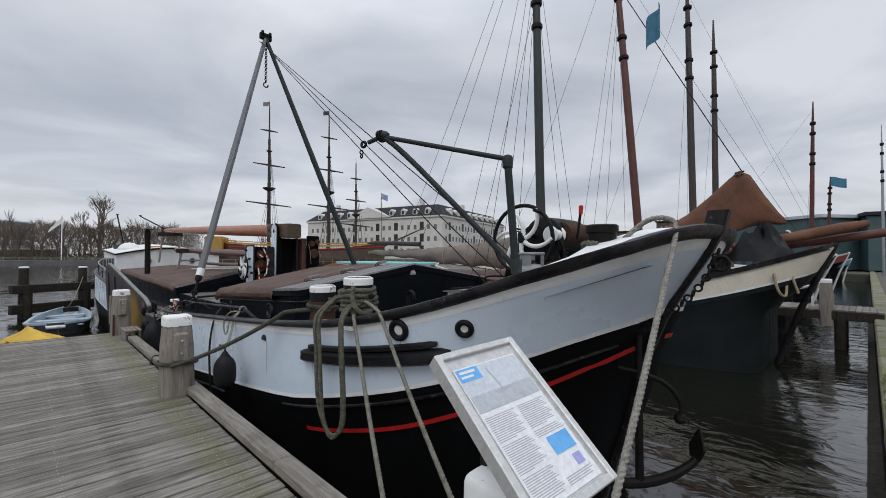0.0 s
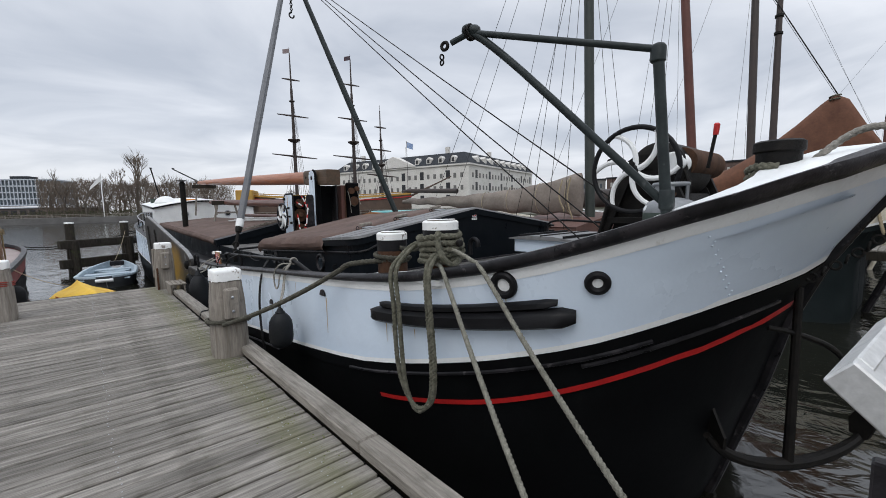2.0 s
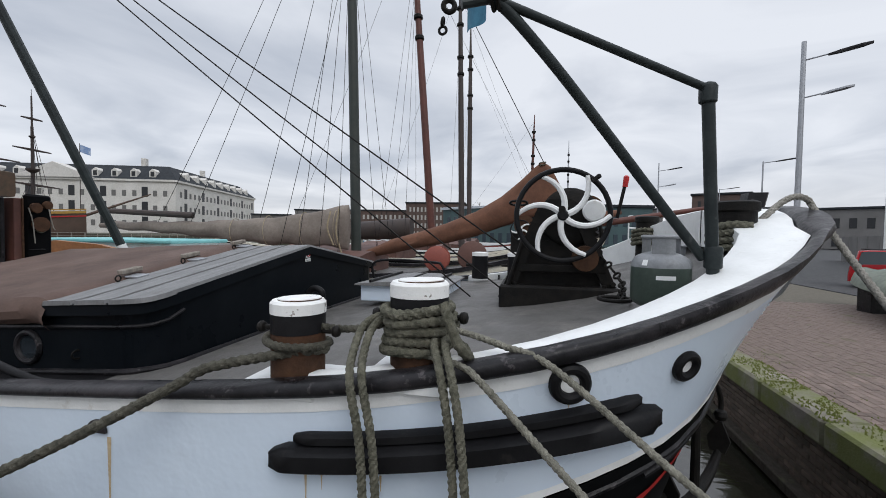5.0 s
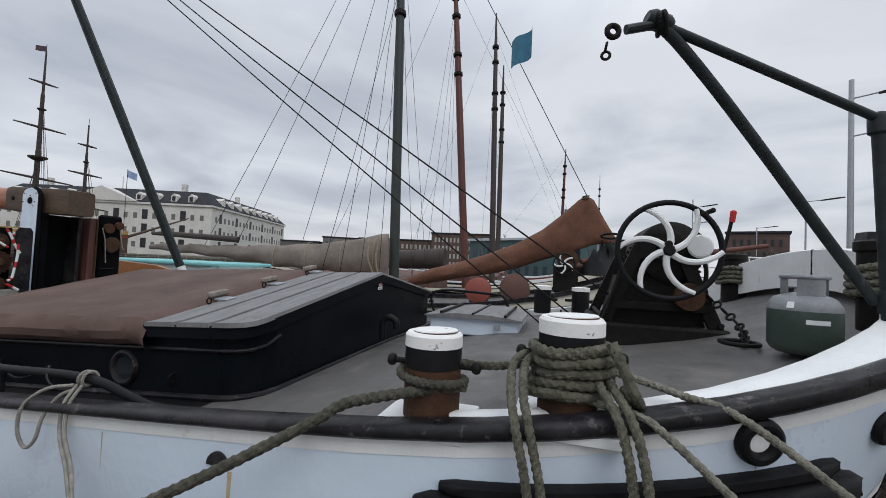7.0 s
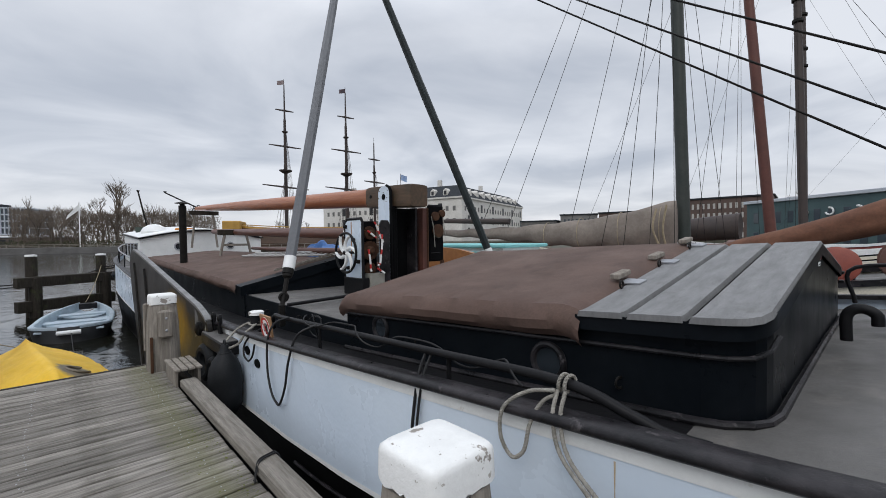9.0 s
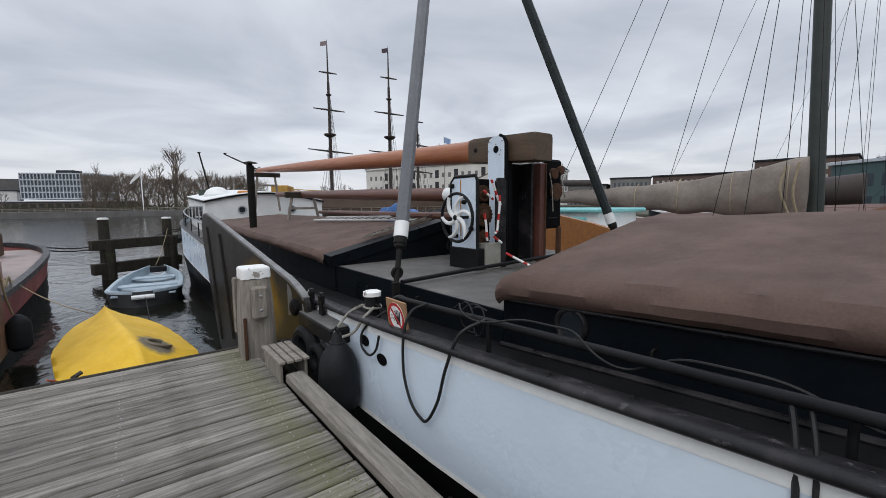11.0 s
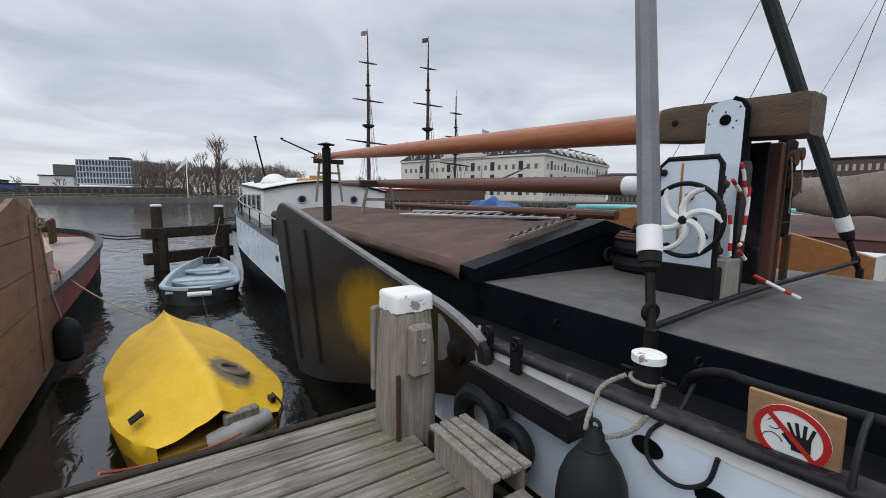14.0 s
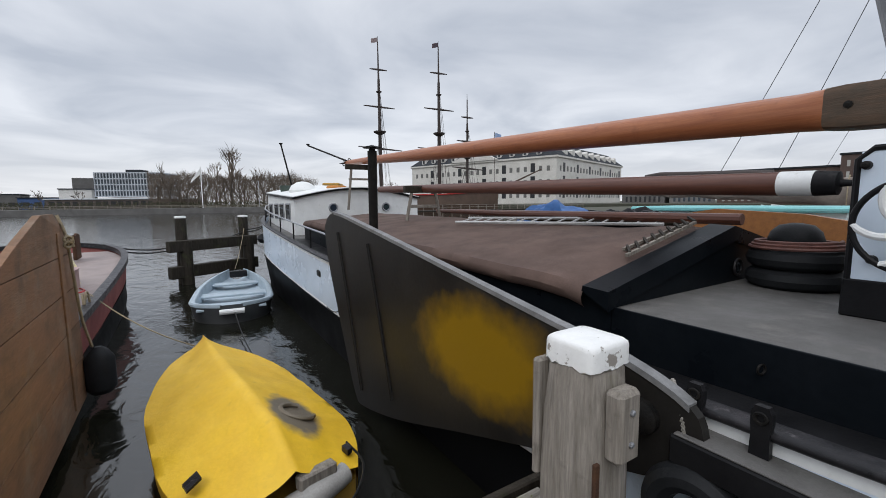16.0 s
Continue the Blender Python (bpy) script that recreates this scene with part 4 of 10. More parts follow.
# bow bitts
for x, lab in ((3.22, "black bow bitt wound with old rope, beside the rail"), (5.32, "black bow bitt on the far side of the stem")):
    b = thing("bow_bitt", lab, "bitt", (x, 1.48, 1.3), "bow bitts")
    part("barrel", Geo().lathe((x, 1.48, 1.30), (0, 0, 1), [(0, 0.11), (0.46, 0.11), (0.47, 0.125), (0.52, 0.125), (0.53, 0.11)], 20), iron_black, b, smooth=True)
    pts = [(x + 0.14 * math.cos(a), 1.48 + 0.14 * math.sin(a), 1.52 + 0.0072 * a + 0.008 * math.sin(3 * a)) for a in [0.3 * k for k in range(75)]]
    c = thing("rope_coil", "old green rope wound round the bow bitt", "rope", (x, 1.48, 1.52), "rope coils on the bow")
    part("winding", rope_geo(Geo(), pts, 0.024), rope_old, c, smooth=True)

# davit
dv = thing("davit", "dark green iron davit standing on the bow rail", "davit", (2.56, 1.85, 1.38))
top, kn, tip = Vector((2.547, 1.90, 2.315)), Vector((2.10, 2.89, 2.60)), Vector((2.055, 3.02, 2.565))
part("upright", Geo().tube([(2.575, 1.837, 1.36), (2.565, 1.86, 1.7), top + Vector((0, 0, -0.02))], 0.029, 16), crane_green, dv, smooth=True)
part("elbow", Geo().lathe(top - Vector((0, 0, 0.07)), (0, 0, 1), [(0, 0.032), (0.008, 0.040), (0.080, 0.041), (0.094, 0.032), (0.104, 0.008)], 16), crane_green, dv, smooth=True)
part("jib", Geo().tube([top, top.lerp(kn, 0.5), kn], 0.0195, 12), crane_green, dv, smooth=True)
part("brace", Geo().tube(smooth_line([(2.60, 1.88, 1.50), (2.49, 2.12, 1.775), (2.353, 2.39, 2.085), (2.24, 2.62, 2.345), (2.15, 2.80, 2.53), tuple(kn)], 8), 0.0235, 12), crane_green, dv, smooth=True)
part("foot_clamp", Geo().lathe((2.573, 1.842, 1.45), (0, 0, 1), [(0, 0.036), (0.008, 0.041), (0.10, 0.041), (0.108, 0.036)], 14), crane_green, dv, smooth=True)
part("head", Geo().lathe(kn + Vector((0.03, -0.05, 0.0)), kn - top, [(0, 0.028), (0.02, 0.038), (0.09, 0.038), (0.11, 0.026)], 12), crane_green, dv, smooth=True)
part("nose", Geo().tube([kn, tip], 0.019, 10), crane_green, dv, smooth=True)
part("head_wrap", rope_geo(Geo(), [(kn.x + 0.044 * math.cos(a), kn.y - 0.004 * a + 0.02, kn.z + 0.044 * math.sin(a)) for a in [0.4 * k for k in range(34)]], 0.009), iron_black, dv, smooth=True)
hook = part("hook_eye", Geo().torus(tip + Vector((-0.015, 0.05, -0.01)), (1, 0.3, 0), 0.024, 0.0115, 20, 8), iron_black, dv, smooth=True)
g = Geo()
for k in range(2):
    g.torus(tip + Vector((-0.02, 0.075, -0.075 - 0.035 * k)), (1, 0, 0) if k % 2 else (0, 1, 0.2), 0.016, 0.006, 12, 6)
part("shackle", g, iron_black, hook, smooth=True)

# windlass with its hand wheel
wz = thing("windlass", "black iron anchor windlass with a white-spoked hand wheel", "windlass", (4.1, 2.5, 1.05))


def hand_wheel(parent, c, R, rim, hub, axis, nsp, bend, rim_mat, spoke_mat, wsp, hub_mat=None):
    c, axis = Vector(c), Vector(axis).normalized()
    s = Vector((0, 1, 0))
    o = axis.cross(s).normalized()
    part("rim", Geo().torus(c, axis, R, rim, 44, 10), rim_mat, parent, "black wheel rim", smooth=True)
    for k in range(nsp):
        a0 = 2 * math.pi * k / nsp - bend
        pts, rs = [], []
        for i in range(9):
            f = i / 8
            rr_ = hub * 0.6 + (R - hub * 0.6) * f
            a = a0 + bend * f ** 1.15
            pts.append(c + (s * math.cos(a) + o * math.sin(a)) * rr_)
            rs.append(wsp * (1.25 - 0.35 * f))
        part("spoke", Geo().tube(pts, rs, 8), spoke_mat, parent, "curved white spoke", smooth=True)
    part("hub", Geo().lathe(c - axis * 0.035, axis, [(0, hub * 0.7), (0.012, hub), (0.06, hub), (0.07, hub * 0.6)], 18), hub_mat or rim_mat, parent, smooth=True)


WC = Vector((3.588, 2.494, 1.757))
hand_wheel(wz, WC, 0.345, 0.0205, 0.042, (1, 0.05, 0), 6, -0.80, black_paint, white_paint, 0.020)
part("crank_handle", Geo().lathe(WC + Vector((-0.01, -0.21, 0.26)), (-1, -0.2, 0.1), [(0, 0.014), (0.05, 0.016), (0.13, 0.018), (0.14, 0.01)], 10), iron_black, wz, "iron crank handle", smooth=True)
for x in (3.82, 4.72):
    for y0, y1 in ((2.06, 2.36), (2.94, 2.64)):
        part("frame_leg", Geo().slab([(x, y0 - 0.05, 1.08), (x, y0 + 0.05, 1.08), (x, y1 + 0.05, 1.80), (x, y1 - 0.05, 1.80)], (0.045, 0, 0)), iron_black, wz, "black iron frame leg")
    part("frame_head", Geo().slab([(x - 0.004, 2.30, 1.70), (x - 0.004, 2.32, 1.84), (x - 0.004, 2.42, 1.90), (x - 0.004, 2.58, 1.90), (x - 0.004, 2.68, 1.84), (x - 0.004, 2.70, 1.70)], (0.053, 0, 0)), iron_black, wz, "bearing plate of the frame")
    part("cross_bar", Geo().box(x - 0.003, x + 0.048, 2.12, 2.88, 1.30, 1.36, 0.006), iron_black, wz)
part("main_shaft", Geo().tube([(3.55, 2.50, 1.80), (5.0, 2.50, 1.80)], 0.026, 12), iron_black, wz, smooth=True)
gg = Geo().slab([(3.925, 2.47 + rr_ * math.cos(2 * math.pi * k / 160), 1.62 + rr_ * math.sin(2 * math.pi * k / 160)) for k, rr_ in [(k, 0.285 if k % 4 < 2 else 0.262) for k in range(160)]], (0.06, 0, 0))
part("gear_wheel", gg, iron_black, wz, "toothed black gear wheel", smooth=True)
part("chain_drum", Geo().lathe((4.02, 2.45, 1.50), (1, 0, 0), [(0, 0.20), (0.02, 0.20), (0.03, 0.13), (0.35, 0.12), (0.62, 0.13), (0.64, 0.2), (0.66, 0.2)], 28), iron_black, wz, smooth=True)
part("upper_drum", Geo().lathe((3.95, 2.26, 1.82), (1, 0, 0), [(0, 0.12), (0.5, 0.12), (0.72, 0.12)], 24), rust_iron, wz, "brown rope drum", smooth=True)
part("warping_head", Geo().lathe((3.72, 2.25, 1.80), (1, 0, 0), [(0, 0.075), (0.01, 0.088), (0.02, 0.075), (0.08, 0.052), (0.14, 0.06), (0.17, 0.085)], 24), white_paint, wz, "white warping head", smooth=True)
part("brake_band", Geo().torus((3.86, 2.46, 1.60), (1, 0, 0), 0.29, 0.016, 36, 8, 0.2, 4.4), iron_black, wz, smooth=True)
part("gear_hood", Geo().lathe((3.84, 2.42, 1.76), (1, 0, 0), [(0, 0.20), (0.02, 0.235), (0.30, 0.24), (0.62, 0.235), (0.64, 0.18)], 32), iron_black, wz, "black gear hood", smooth=True)
part("gear_case", Geo().slab([(3.90, 2.14, 1.12), (3.90, 2.86, 1.12), (3.90, 2.74, 1.56), (3.90, 2.26, 1.56)], (0.74, 0, 0)), iron_black, wz, "black lower gear case")
part("bed_plate", Geo().box(3.76, 4.84, 2.02, 2.98, 0.98, 1.19, 0.02), iron_black, wz)
part("pinion", Geo().lathe((3.76, 2.30, 1.42), (1, 0, 0), [(0, 0.10), (0.05, 0.105), (0.06, 0.05), (0.10, 0.045)], 20), rust_iron, wz, "rusty pinion", smooth=True)
part("tie_rod", Geo().tube([(3.80, 2.08, 1.22), (4.80, 2.08, 1.22)], 0.02, 8), iron_black, wz, smooth=True)
part("tie_rod", Geo().tube([(3.80, 2.90, 1.22), (4.80, 2.90, 1.22)], 0.02, 8), iron_black, wz, smooth=True)
part("small_wheel", Geo().torus((3.98, 2.84, 1.88), (0.2, 0, 1), 0.075, 0.010, 24, 6), iron_black, wz, smooth=True)
part("pawl_lever", Geo().tube([(3.80, 2.95, 1.05), (3.78, 2.78, 1.60)], 0.018, 8), iron_black, wz, smooth=True)
part("red_lever", Geo().tube([(3.9, 2.05, 1.75), (3.88, 2.0, 2.02)], 0.014, 8), iron_black, wz, smooth=True)
part("red_grip", Geo().lathe((3.88, 2.0, 2.00), (-0.05, -0.1, 1), [(0, 0.02), (0.08, 0.022), (0.09, 0.01)], 10), red_paint, wz, "red lever grip", smooth=True)
for x in (3.80, 4.80):
    for dy in (-0.35, 0.35):
        part("bed_bolt", Geo().lathe((x, 2.5 + dy, 1.19), (0, 0, 1), [(0, 0.022), (0.02, 0.022), (0.022, 0.01)], 6), iron_black, wz)
ch = thing("anchor_chain", "heavy black chain from the windlass to the deck pipe", "chain", (3.9, 2.2, 1.1))
chp = smooth_line([(4.0, 2.30, 1.62), (3.80, 2.16, 1.42), (3.55, 2.08, 1.28), (3.36, 2.10, 1.21), (3.25, 2.14, 1.17)], 8)
for i, p in enumerate(chp[::2]):
    d = (Vector(chp[min(2 * i + 1, len(chp) - 1)]) - Vector(p))
    part("chain_link", Geo().torus(p, d.orthogonal() if i % 2 else d.cross(d.orthogonal()), 0.026, 0.009, 12, 6), iron_black, ch, smooth=True)
rg = thing("deck_ring", "flat iron ring round the deck pipe", "ring", (3.24, 2.17, 1.08))
part("ring", Geo().torus((3.24, 2.17, 1.185), (0, 0, 1), 0.10, 0.014, 28, 8), iron_black, rg, smooth=True)


def gas_bottle(x, y, z, s, body, label):
    b = thing("gas_bottle", label, "gas bottle", (x, y, z), "gas bottles on the foredeck")
    part("body", Geo().lathe((x, y, z), (0, 0, 1), [(0, 0.11 * s), (0.015 * s, 0.135 * s), (0.04 * s, 0.15 * s), (0.215 * s, 0.15 * s)], 28), body, b, "green lower body", smooth=True)
    part("shoulder", Geo().lathe((x, y, z + 0.215 * s), (0, 0, 1), [(0, 0.1502 * s), (0.025 * s, 0.148 * s), (0.06 * s, 0.125 * s), (0.08 * s, 0.08 * s), (0.086 * s, 0.04 * s)], 28), chrome_grey, b, "grey painted shoulder", smooth=True)
    part("collar", Geo().torus((x, y, z + 0.38 * s), (0, 0, 1), 0.092 * s, 0.011 * s, 26, 8), chrome_grey, b, smooth=True)
    for a0, a1 in ((0.3, 1.5), (2.4, 3.7), (4.5, 5.7)):
        part("collar_leg", Geo().grid([[(x + 0.095 * s * math.cos(a0 + (a1 - a0) * k / 6), y + 0.095 * s * math.sin(a0 + (a1 - a0) * k / 6), z + h * s) for k in range(7)] for h in (0.25, 0.38)]), chrome_grey, b, smooth=True)
    part("valve", Geo().lathe((x, y, z + 0.27 * s), (0, 0, 1), [(0, 0.02 * s), (0.03 * s, 0.018 * s), (0.05 * s, 0.03 * s), (0.06 * s, 0.03 * s)], 10), rust_iron, b, "brass valve", smooth=True)
    part("marking", Geo().grid([[(x + 0.1512 * s * math.cos(a), y + 0.1512 * s * math.sin(a), z + h * s) for a in [2.75 + 0.09 * k for k in range(8)]] for h in (0.155, 0.177)]), white_paint, b, "plain white marking bar")
    part("sticker", Geo().grid([[(x + (0.152 - dd) * s * math.cos(a), y + (0.152 - dd) * s * math.sin(a), z + h * s) for a in (2.25, 2.35, 2.45)] for h, dd in ((0.228, -0.001), (0.258, 0.012))]), white_paint, b, "small white sticker")
    return b


gas_green = surface("green_gas_bottle_paint", (0.050, 0.072, 0.058), (0.038, 0.056, 0.046), 8, 0.35, 0, 0.1)
gas_bottle(2.97, 1.97, 1.195, 1.07, gas_green, "green and grey gas bottle on the foredeck")
gas_bottle(3.52, 1.74, 1.235, 0.80, chrome_grey, "grey gas bottle behind the green one")

# anchor under the bow
an = thing("anchor", "black stocked anchor hanging under the bow", "anchor", (3.95, 1.33, -0.5))
A = Vector((3.84, 1.437, 0.13))
ad = Vector((0.80, -0.60, 0))
part("shank", Geo().tube([A + Vector((0, 0, 0.75)), A + Vector((0, 0, -0.55))], [0.026, 0.036], 10), iron_black, an, smooth=True)
pts = [A + ad * (0.66 * math.sin(a)) + Vector((0, 0, -0.17 - 0.38 * math.cos(a))) for a in [-1.25 + 2.5 * k / 14 for k in range(15)]]
part("arm", Geo().tube(pts, [0.018 + 0.028 * math.cos((k - 7) / 7 * 1.3) for k in range(15)], 10), iron_black, an, smooth=True)
for sgn in (-1, 1):
    e = A + ad * (0.60 * sgn) + Vector((0, 0, -0.25))
    nn = ad.cross(Vector((0, 0, 1)))
    part("fluke", Geo().slab([e + Vector((0, 0, 0.16)), e + nn * 0.09 - ad * 0.03 * sgn + Vector((0, 0, -0.02)), e + nn * 0.06 - ad * 0.05 * sgn + Vector((0, 0, -0.12)), e - nn * 0.06 - ad * 0.05 * sgn + Vector((0, 0, -0.12)), e - nn * 0.09 - ad * 0.03 * sgn + Vector((0, 0, -0.02))], ad * (-0.02 * sgn)), iron_black, an)
sp = [A + Vector((0.24, -0.26, 0.02)), A + Vector((0.25, -0.26, 0.16)), A + Vector((0.16, -0.17, 0.32)), A + Vector((0, 0, 0.42)), A + Vector((-0.12, 0.14, 0.46))]
part("stock", Geo().tube(smooth_line(sp, 5), 0.020, 8), iron_black, an, smooth=True)
part("stock_ball", Geo().lathe(sp[0] + Vector((0, 0, -0.05)), (0, 0, 1), [(0, 0.01), (0.015, 0.04), (0.05, 0.052), (0.085, 0.04), (0.1, 0.01)], 12), iron_black, an, smooth=True)
ch = thing("bow_chain", "rusty chain hanging from the stem to the anchor", "chain", (4.1, 1.1, 1.5))
for i in range(17):
    p = Vector((4.20, 0.90, 1.62)).lerp(A + Vector((0, 0, 0.78)), i / 16) - Vector((0, 0.12 * math.sin(i / 16 * math.pi), 0))
    part("chain_link", Geo().torus(p, (1, 0.2, 0) if i % 2 else (0, 1, 0.2), 0.028, 0.009, 12, 6), iron_black, ch, smooth=True)
part("shackle", Geo().torus(Vector((4.17, 0.88, 1.52)), (1, 0.3, 0), 0.06, 0.016, 18, 8), iron_black, ch, smooth=True)

# low skylight and deck rails on the foredeck
sk = thing("skylight", "low pale grey deck hatch with ribbed sloping top", "deck hatch", (5.05, 4.1, 0.9))
part("coaming", Geo().box(4.55, 5.60, 3.62, 4.55, 0.86, 1.04, 0.01), white_hull, sk, "white coaming")
lid = part("lid", Geo().slab([(4.50, 3.58, 1.05), (4.50, 3.90, 1.085), (4.50, 4.25, 1.085), (4.50, 4.60, 1.05), (4.50, 4.60, 1.035), (4.50, 3.58, 1.035)], (1.15, 0, 0)), grey_board, sk, "grey lid")
for yy in (3.75, 4.08, 4.42):
    part("rib", Geo().box(4.50, 5.64, yy - 0.012, yy + 0.012, 1.07, 1.10, 0.004), black_paint, lid)
part("latch", Geo().box(4.48, 4.50, 3.80, 3.86, 0.94, 1.0, 0.003), galvanised, sk)
for pts in ([(5.9, 4.9, 0.86), (5.9, 4.9, 1.20), (5.9, 4.1, 1.21), (5.85, 3.92, 1.16), (5.85, 3.86, 0.92)],):
    r_ = thing("hand_rail", "black tubular hand rail on the foredeck", "rail", (5.9, 4.4, 0.9))
    part("tube", Geo().tube(smooth_line(pts, 6), 0.018, 8), black_paint, r_, smooth=True)
for x, y in ((6.22, 3.45), (6.25, 2.95)):
    b = thing("bollard", "white-capped black bollard on the far rail", "bollard", (x, y, 1.0), "mooring bollards of the barge")
    part("barrel", Geo().lathe((x, y, 0.98), (0, 0, 1), [(0, 0.115), (0.32, 0.115)], 18), black_paint, b, smooth=True)
    part("cap", Geo().lathe((x, y, 1.30), (0, 0, 1), [(0, 0.118), (0.05, 0.118), (0.055, 0.09)], 18), chalk_cap, b, smooth=True)
    part("crossbar", Geo().tube([(x, y - 0.2, 1.17), (x, y + 0.2, 1.17)], 0.02, 8), iron_black, b, smooth=True)
vt = thing("swan_neck_vent", "black swan-neck pipe vent on deck", "vent", (2.95, 4.80, 0.85))
part("pipe", Geo().tube(smooth_line([(4.02, 4.86, 0.84), (4.02, 4.86, 1.0), (4.02, 4.80, 1.05), (4.02, 4.73, 1.02), (4.02, 4.72, 0.95)], 6), 0.032, 12), black_paint, vt, smooth=True)
po = part("porthole", Geo().torus((4.38, 11.362, 0.84), (0, 1, 0), 0.075, 0.014, 26, 8), rail_paint, barge, "black rimmed porthole", smooth=True)
part("glass", Geo().lathe((4.38, 11.366, 0.84), (0, -1, 0), [(0, 0.072), (0.003, 0.071)], 22), pane_dark, po)
# details of the forward trunk: portholes, cleats, notice
for y, z in ((6.02, 0.80), (7.72, 0.745)):
    po = part("porthole", Geo().torus((2.424, y, z), (1, 0, 0), 0.10, 0.020, 28, 8), rail_paint, barge, "black rimmed porthole", smooth=True)
    part("glass", Geo().lathe((2.427, y, z), (-1, 0, 0), [(0, 0.095), (0.003, 0.094)], 24), pane_dark, po)
for y, x in ((5.86, 2.95), (5.86, 3.55), (5.86, 4.2), (5.86, 5.0)):
    wdg = thing("batten_wedge", "weathered wooden wedge clamping the tarpaulin", "wedge", (x, y, trunk_top(y, x)), "tarpaulin wedges")
    zt = trunk_top(y, x) + 0.035
    part("wedge", Geo().box(x - 0.02, x + 0.16, y - 0.03, y + 0.03, zt, zt + 0.035, 0.006, Matrix.Translation((x, y, zt)) @ Matrix.Rotation(-0.13, 4, "Y") @ Matrix.Translation((-x, -y, -zt))), post_wood, wdg)
    part("bracket", Geo().box(x - 0.01, x + 0.10, y - 0.15, y - 0.03, zt - 0.028, zt - 0.012, 0.003, Matrix.Translation((x, y, zt)) @ Matrix.Rotation(-0.13, 4, "Y") @ Matrix.Translation((-x, -y, -zt))), galvanised, wdg)
    part("staple", Geo().torus((x - 0.10, y - 0.08, zt - 0.02), (0, 1, 0), 0.022, 0.006, 10, 6), iron_black, wdg, smooth=True)
nt_ = thing("notice", "small white no-smoking notice on the trunk front", "sign", (4.26, 5.01, 1.36))
part("plate", Geo().box(4.215, 4.295, 5.010, 5.016, 1.335, 1.415, 0.001), white_paint, nt_)
part("red_ring", Geo().torus((4.255, 5.008, 1.375), (0, 1, 0), 0.028, 0.005, 20, 6), red_paint, nt_, "red ring", smooth=True)
part("red_bar", Geo().box(-0.028, 0.028, -0.002, 0.002, -0.004, 0.004, 0.001, Matrix.Translation((4.255, 5.007, 1.375)) @ Matrix.Rotation(0.8, 4, "Y")), red_paint, nt_)
part("caption_plate", Geo().box(4.205, 4.305, 5.010, 5.016, 1.295, 1.325, 0.001), white_paint, nt_)
part("caption_bar", Geo().box(4.215, 4.295, 5.007, 5.012, 1.306, 1.313, 0.001), rail_paint, nt_)
for dz in (0.0, 0.09):
    part("hinge", Geo().box(6.02, 6.13, 4.985, 5.03, 1.03 + dz, 1.06 + dz, 0.005), black_paint, barge)
for y in (5.6, 7.2, 9.4, 10.4):
    z = 0.78 - 0.045 * (y - 5.6)
    part("ring_bolt", Geo().torus((2.42, y, max(z, 0.56)), (0.3, 1, 0), 0.028, 0.007, 14, 6), iron_black, barge, smooth=True)

# pipe rail, cables and fenders along the near side
pr = thing("pipe_rail", "bent black iron pipe rail along the gangway", "rail", (2.0, 7.2, 0.7))
part("pipe", Geo().tube(smooth_line([(2.10, 9.32, 0.56), (2.07, 9.26, 0.67), (2.05, 9.12, 0.73), (2.03, 8.9, 0.735), (1.99, 7.6, 0.80), (1.93, 6.3, 0.875), (1.91, 5.62, 0.905), (1.93, 5.34, 0.84), (1.95, 5.22, 0.80), (1.97, 5.08, 0.79)], 6), 0.023, 12), black_paint, pr, smooth=True)
for y, z in ((8.0, 0.78), (6.4, 0.87)):
    part("stanchion", Geo().tube([(1.99, y, 0.58), (1.99, y, z)], 0.014, 8), black_paint, pr, smooth=True)
cb = thing("cable", "black electric cable looped along the rail", "cable", (1.95, 8.0, 0.6))
part("hanging_loop", Geo().tube(smooth_line([(2.0, 8.66, 0.77), (1.86, 8.65, 0.74), (1.785, 8.645, 0.60), (1.775, 8.642, 0.32), (1.775, 8.56, 0.13), (1.775, 8.45, 0.06), (1.775, 8.36, 0.07), (1.775, 8.24, 0.25), (1.775, 8.15, 0.50), (1.82, 8.07, 0.72), (1.97, 8.0, 0.80)], 8), 0.0105, 8), cable_black, cb, smooth=True)
wp = []
for k in range(140):
    f = k / 139
    y = 8.4 - 2.6 * f
    a = 9 * f + 2 * math.sin(13 * f)
    z = 0.80 + 0.09 * f
    wp.append((1.995 - 0.05 * f + 0.05 * math.cos(a) * (1 + 0.5 * math.sin(20 * f)), y, z - 0.02 + 0.055 * math.sin(a)))
part("wound_run", Geo().tube(wp, 0.006, 6), cable_black, cb, smooth=True)
part("drop", Geo().tube(smooth_line([(1.96, 6.55, 0.87), (1.84, 6.50, 0.72), (1.772, 6.48, 0.4), (1.772, 6.50, 0.0), (1.80, 6.46, -0.5)], 6), 0.010, 6), cable_black, cb, smooth=True)
part("drop", Geo().tube(smooth_line([(1.96, 6.5, 0.87), (1.83, 6.45, 0.72), (1.77, 6.44, 0.4), (1.772, 6.46, 0.0), (1.80, 6.43, -0.5)], 6), 0.008, 6), cable_black, cb, smooth=True)
part("coil", Geo().tube([(2.05 + 0.02 * math.sin(a * 1.7), 8.3 - 0.012 * a + 0.09 * math.cos(a), 0.74 + 0.10 * math.sin(a)) for a in [0.3 * k for k in range(50)]], 0.0055, 6), cable_black, cb, smooth=True)

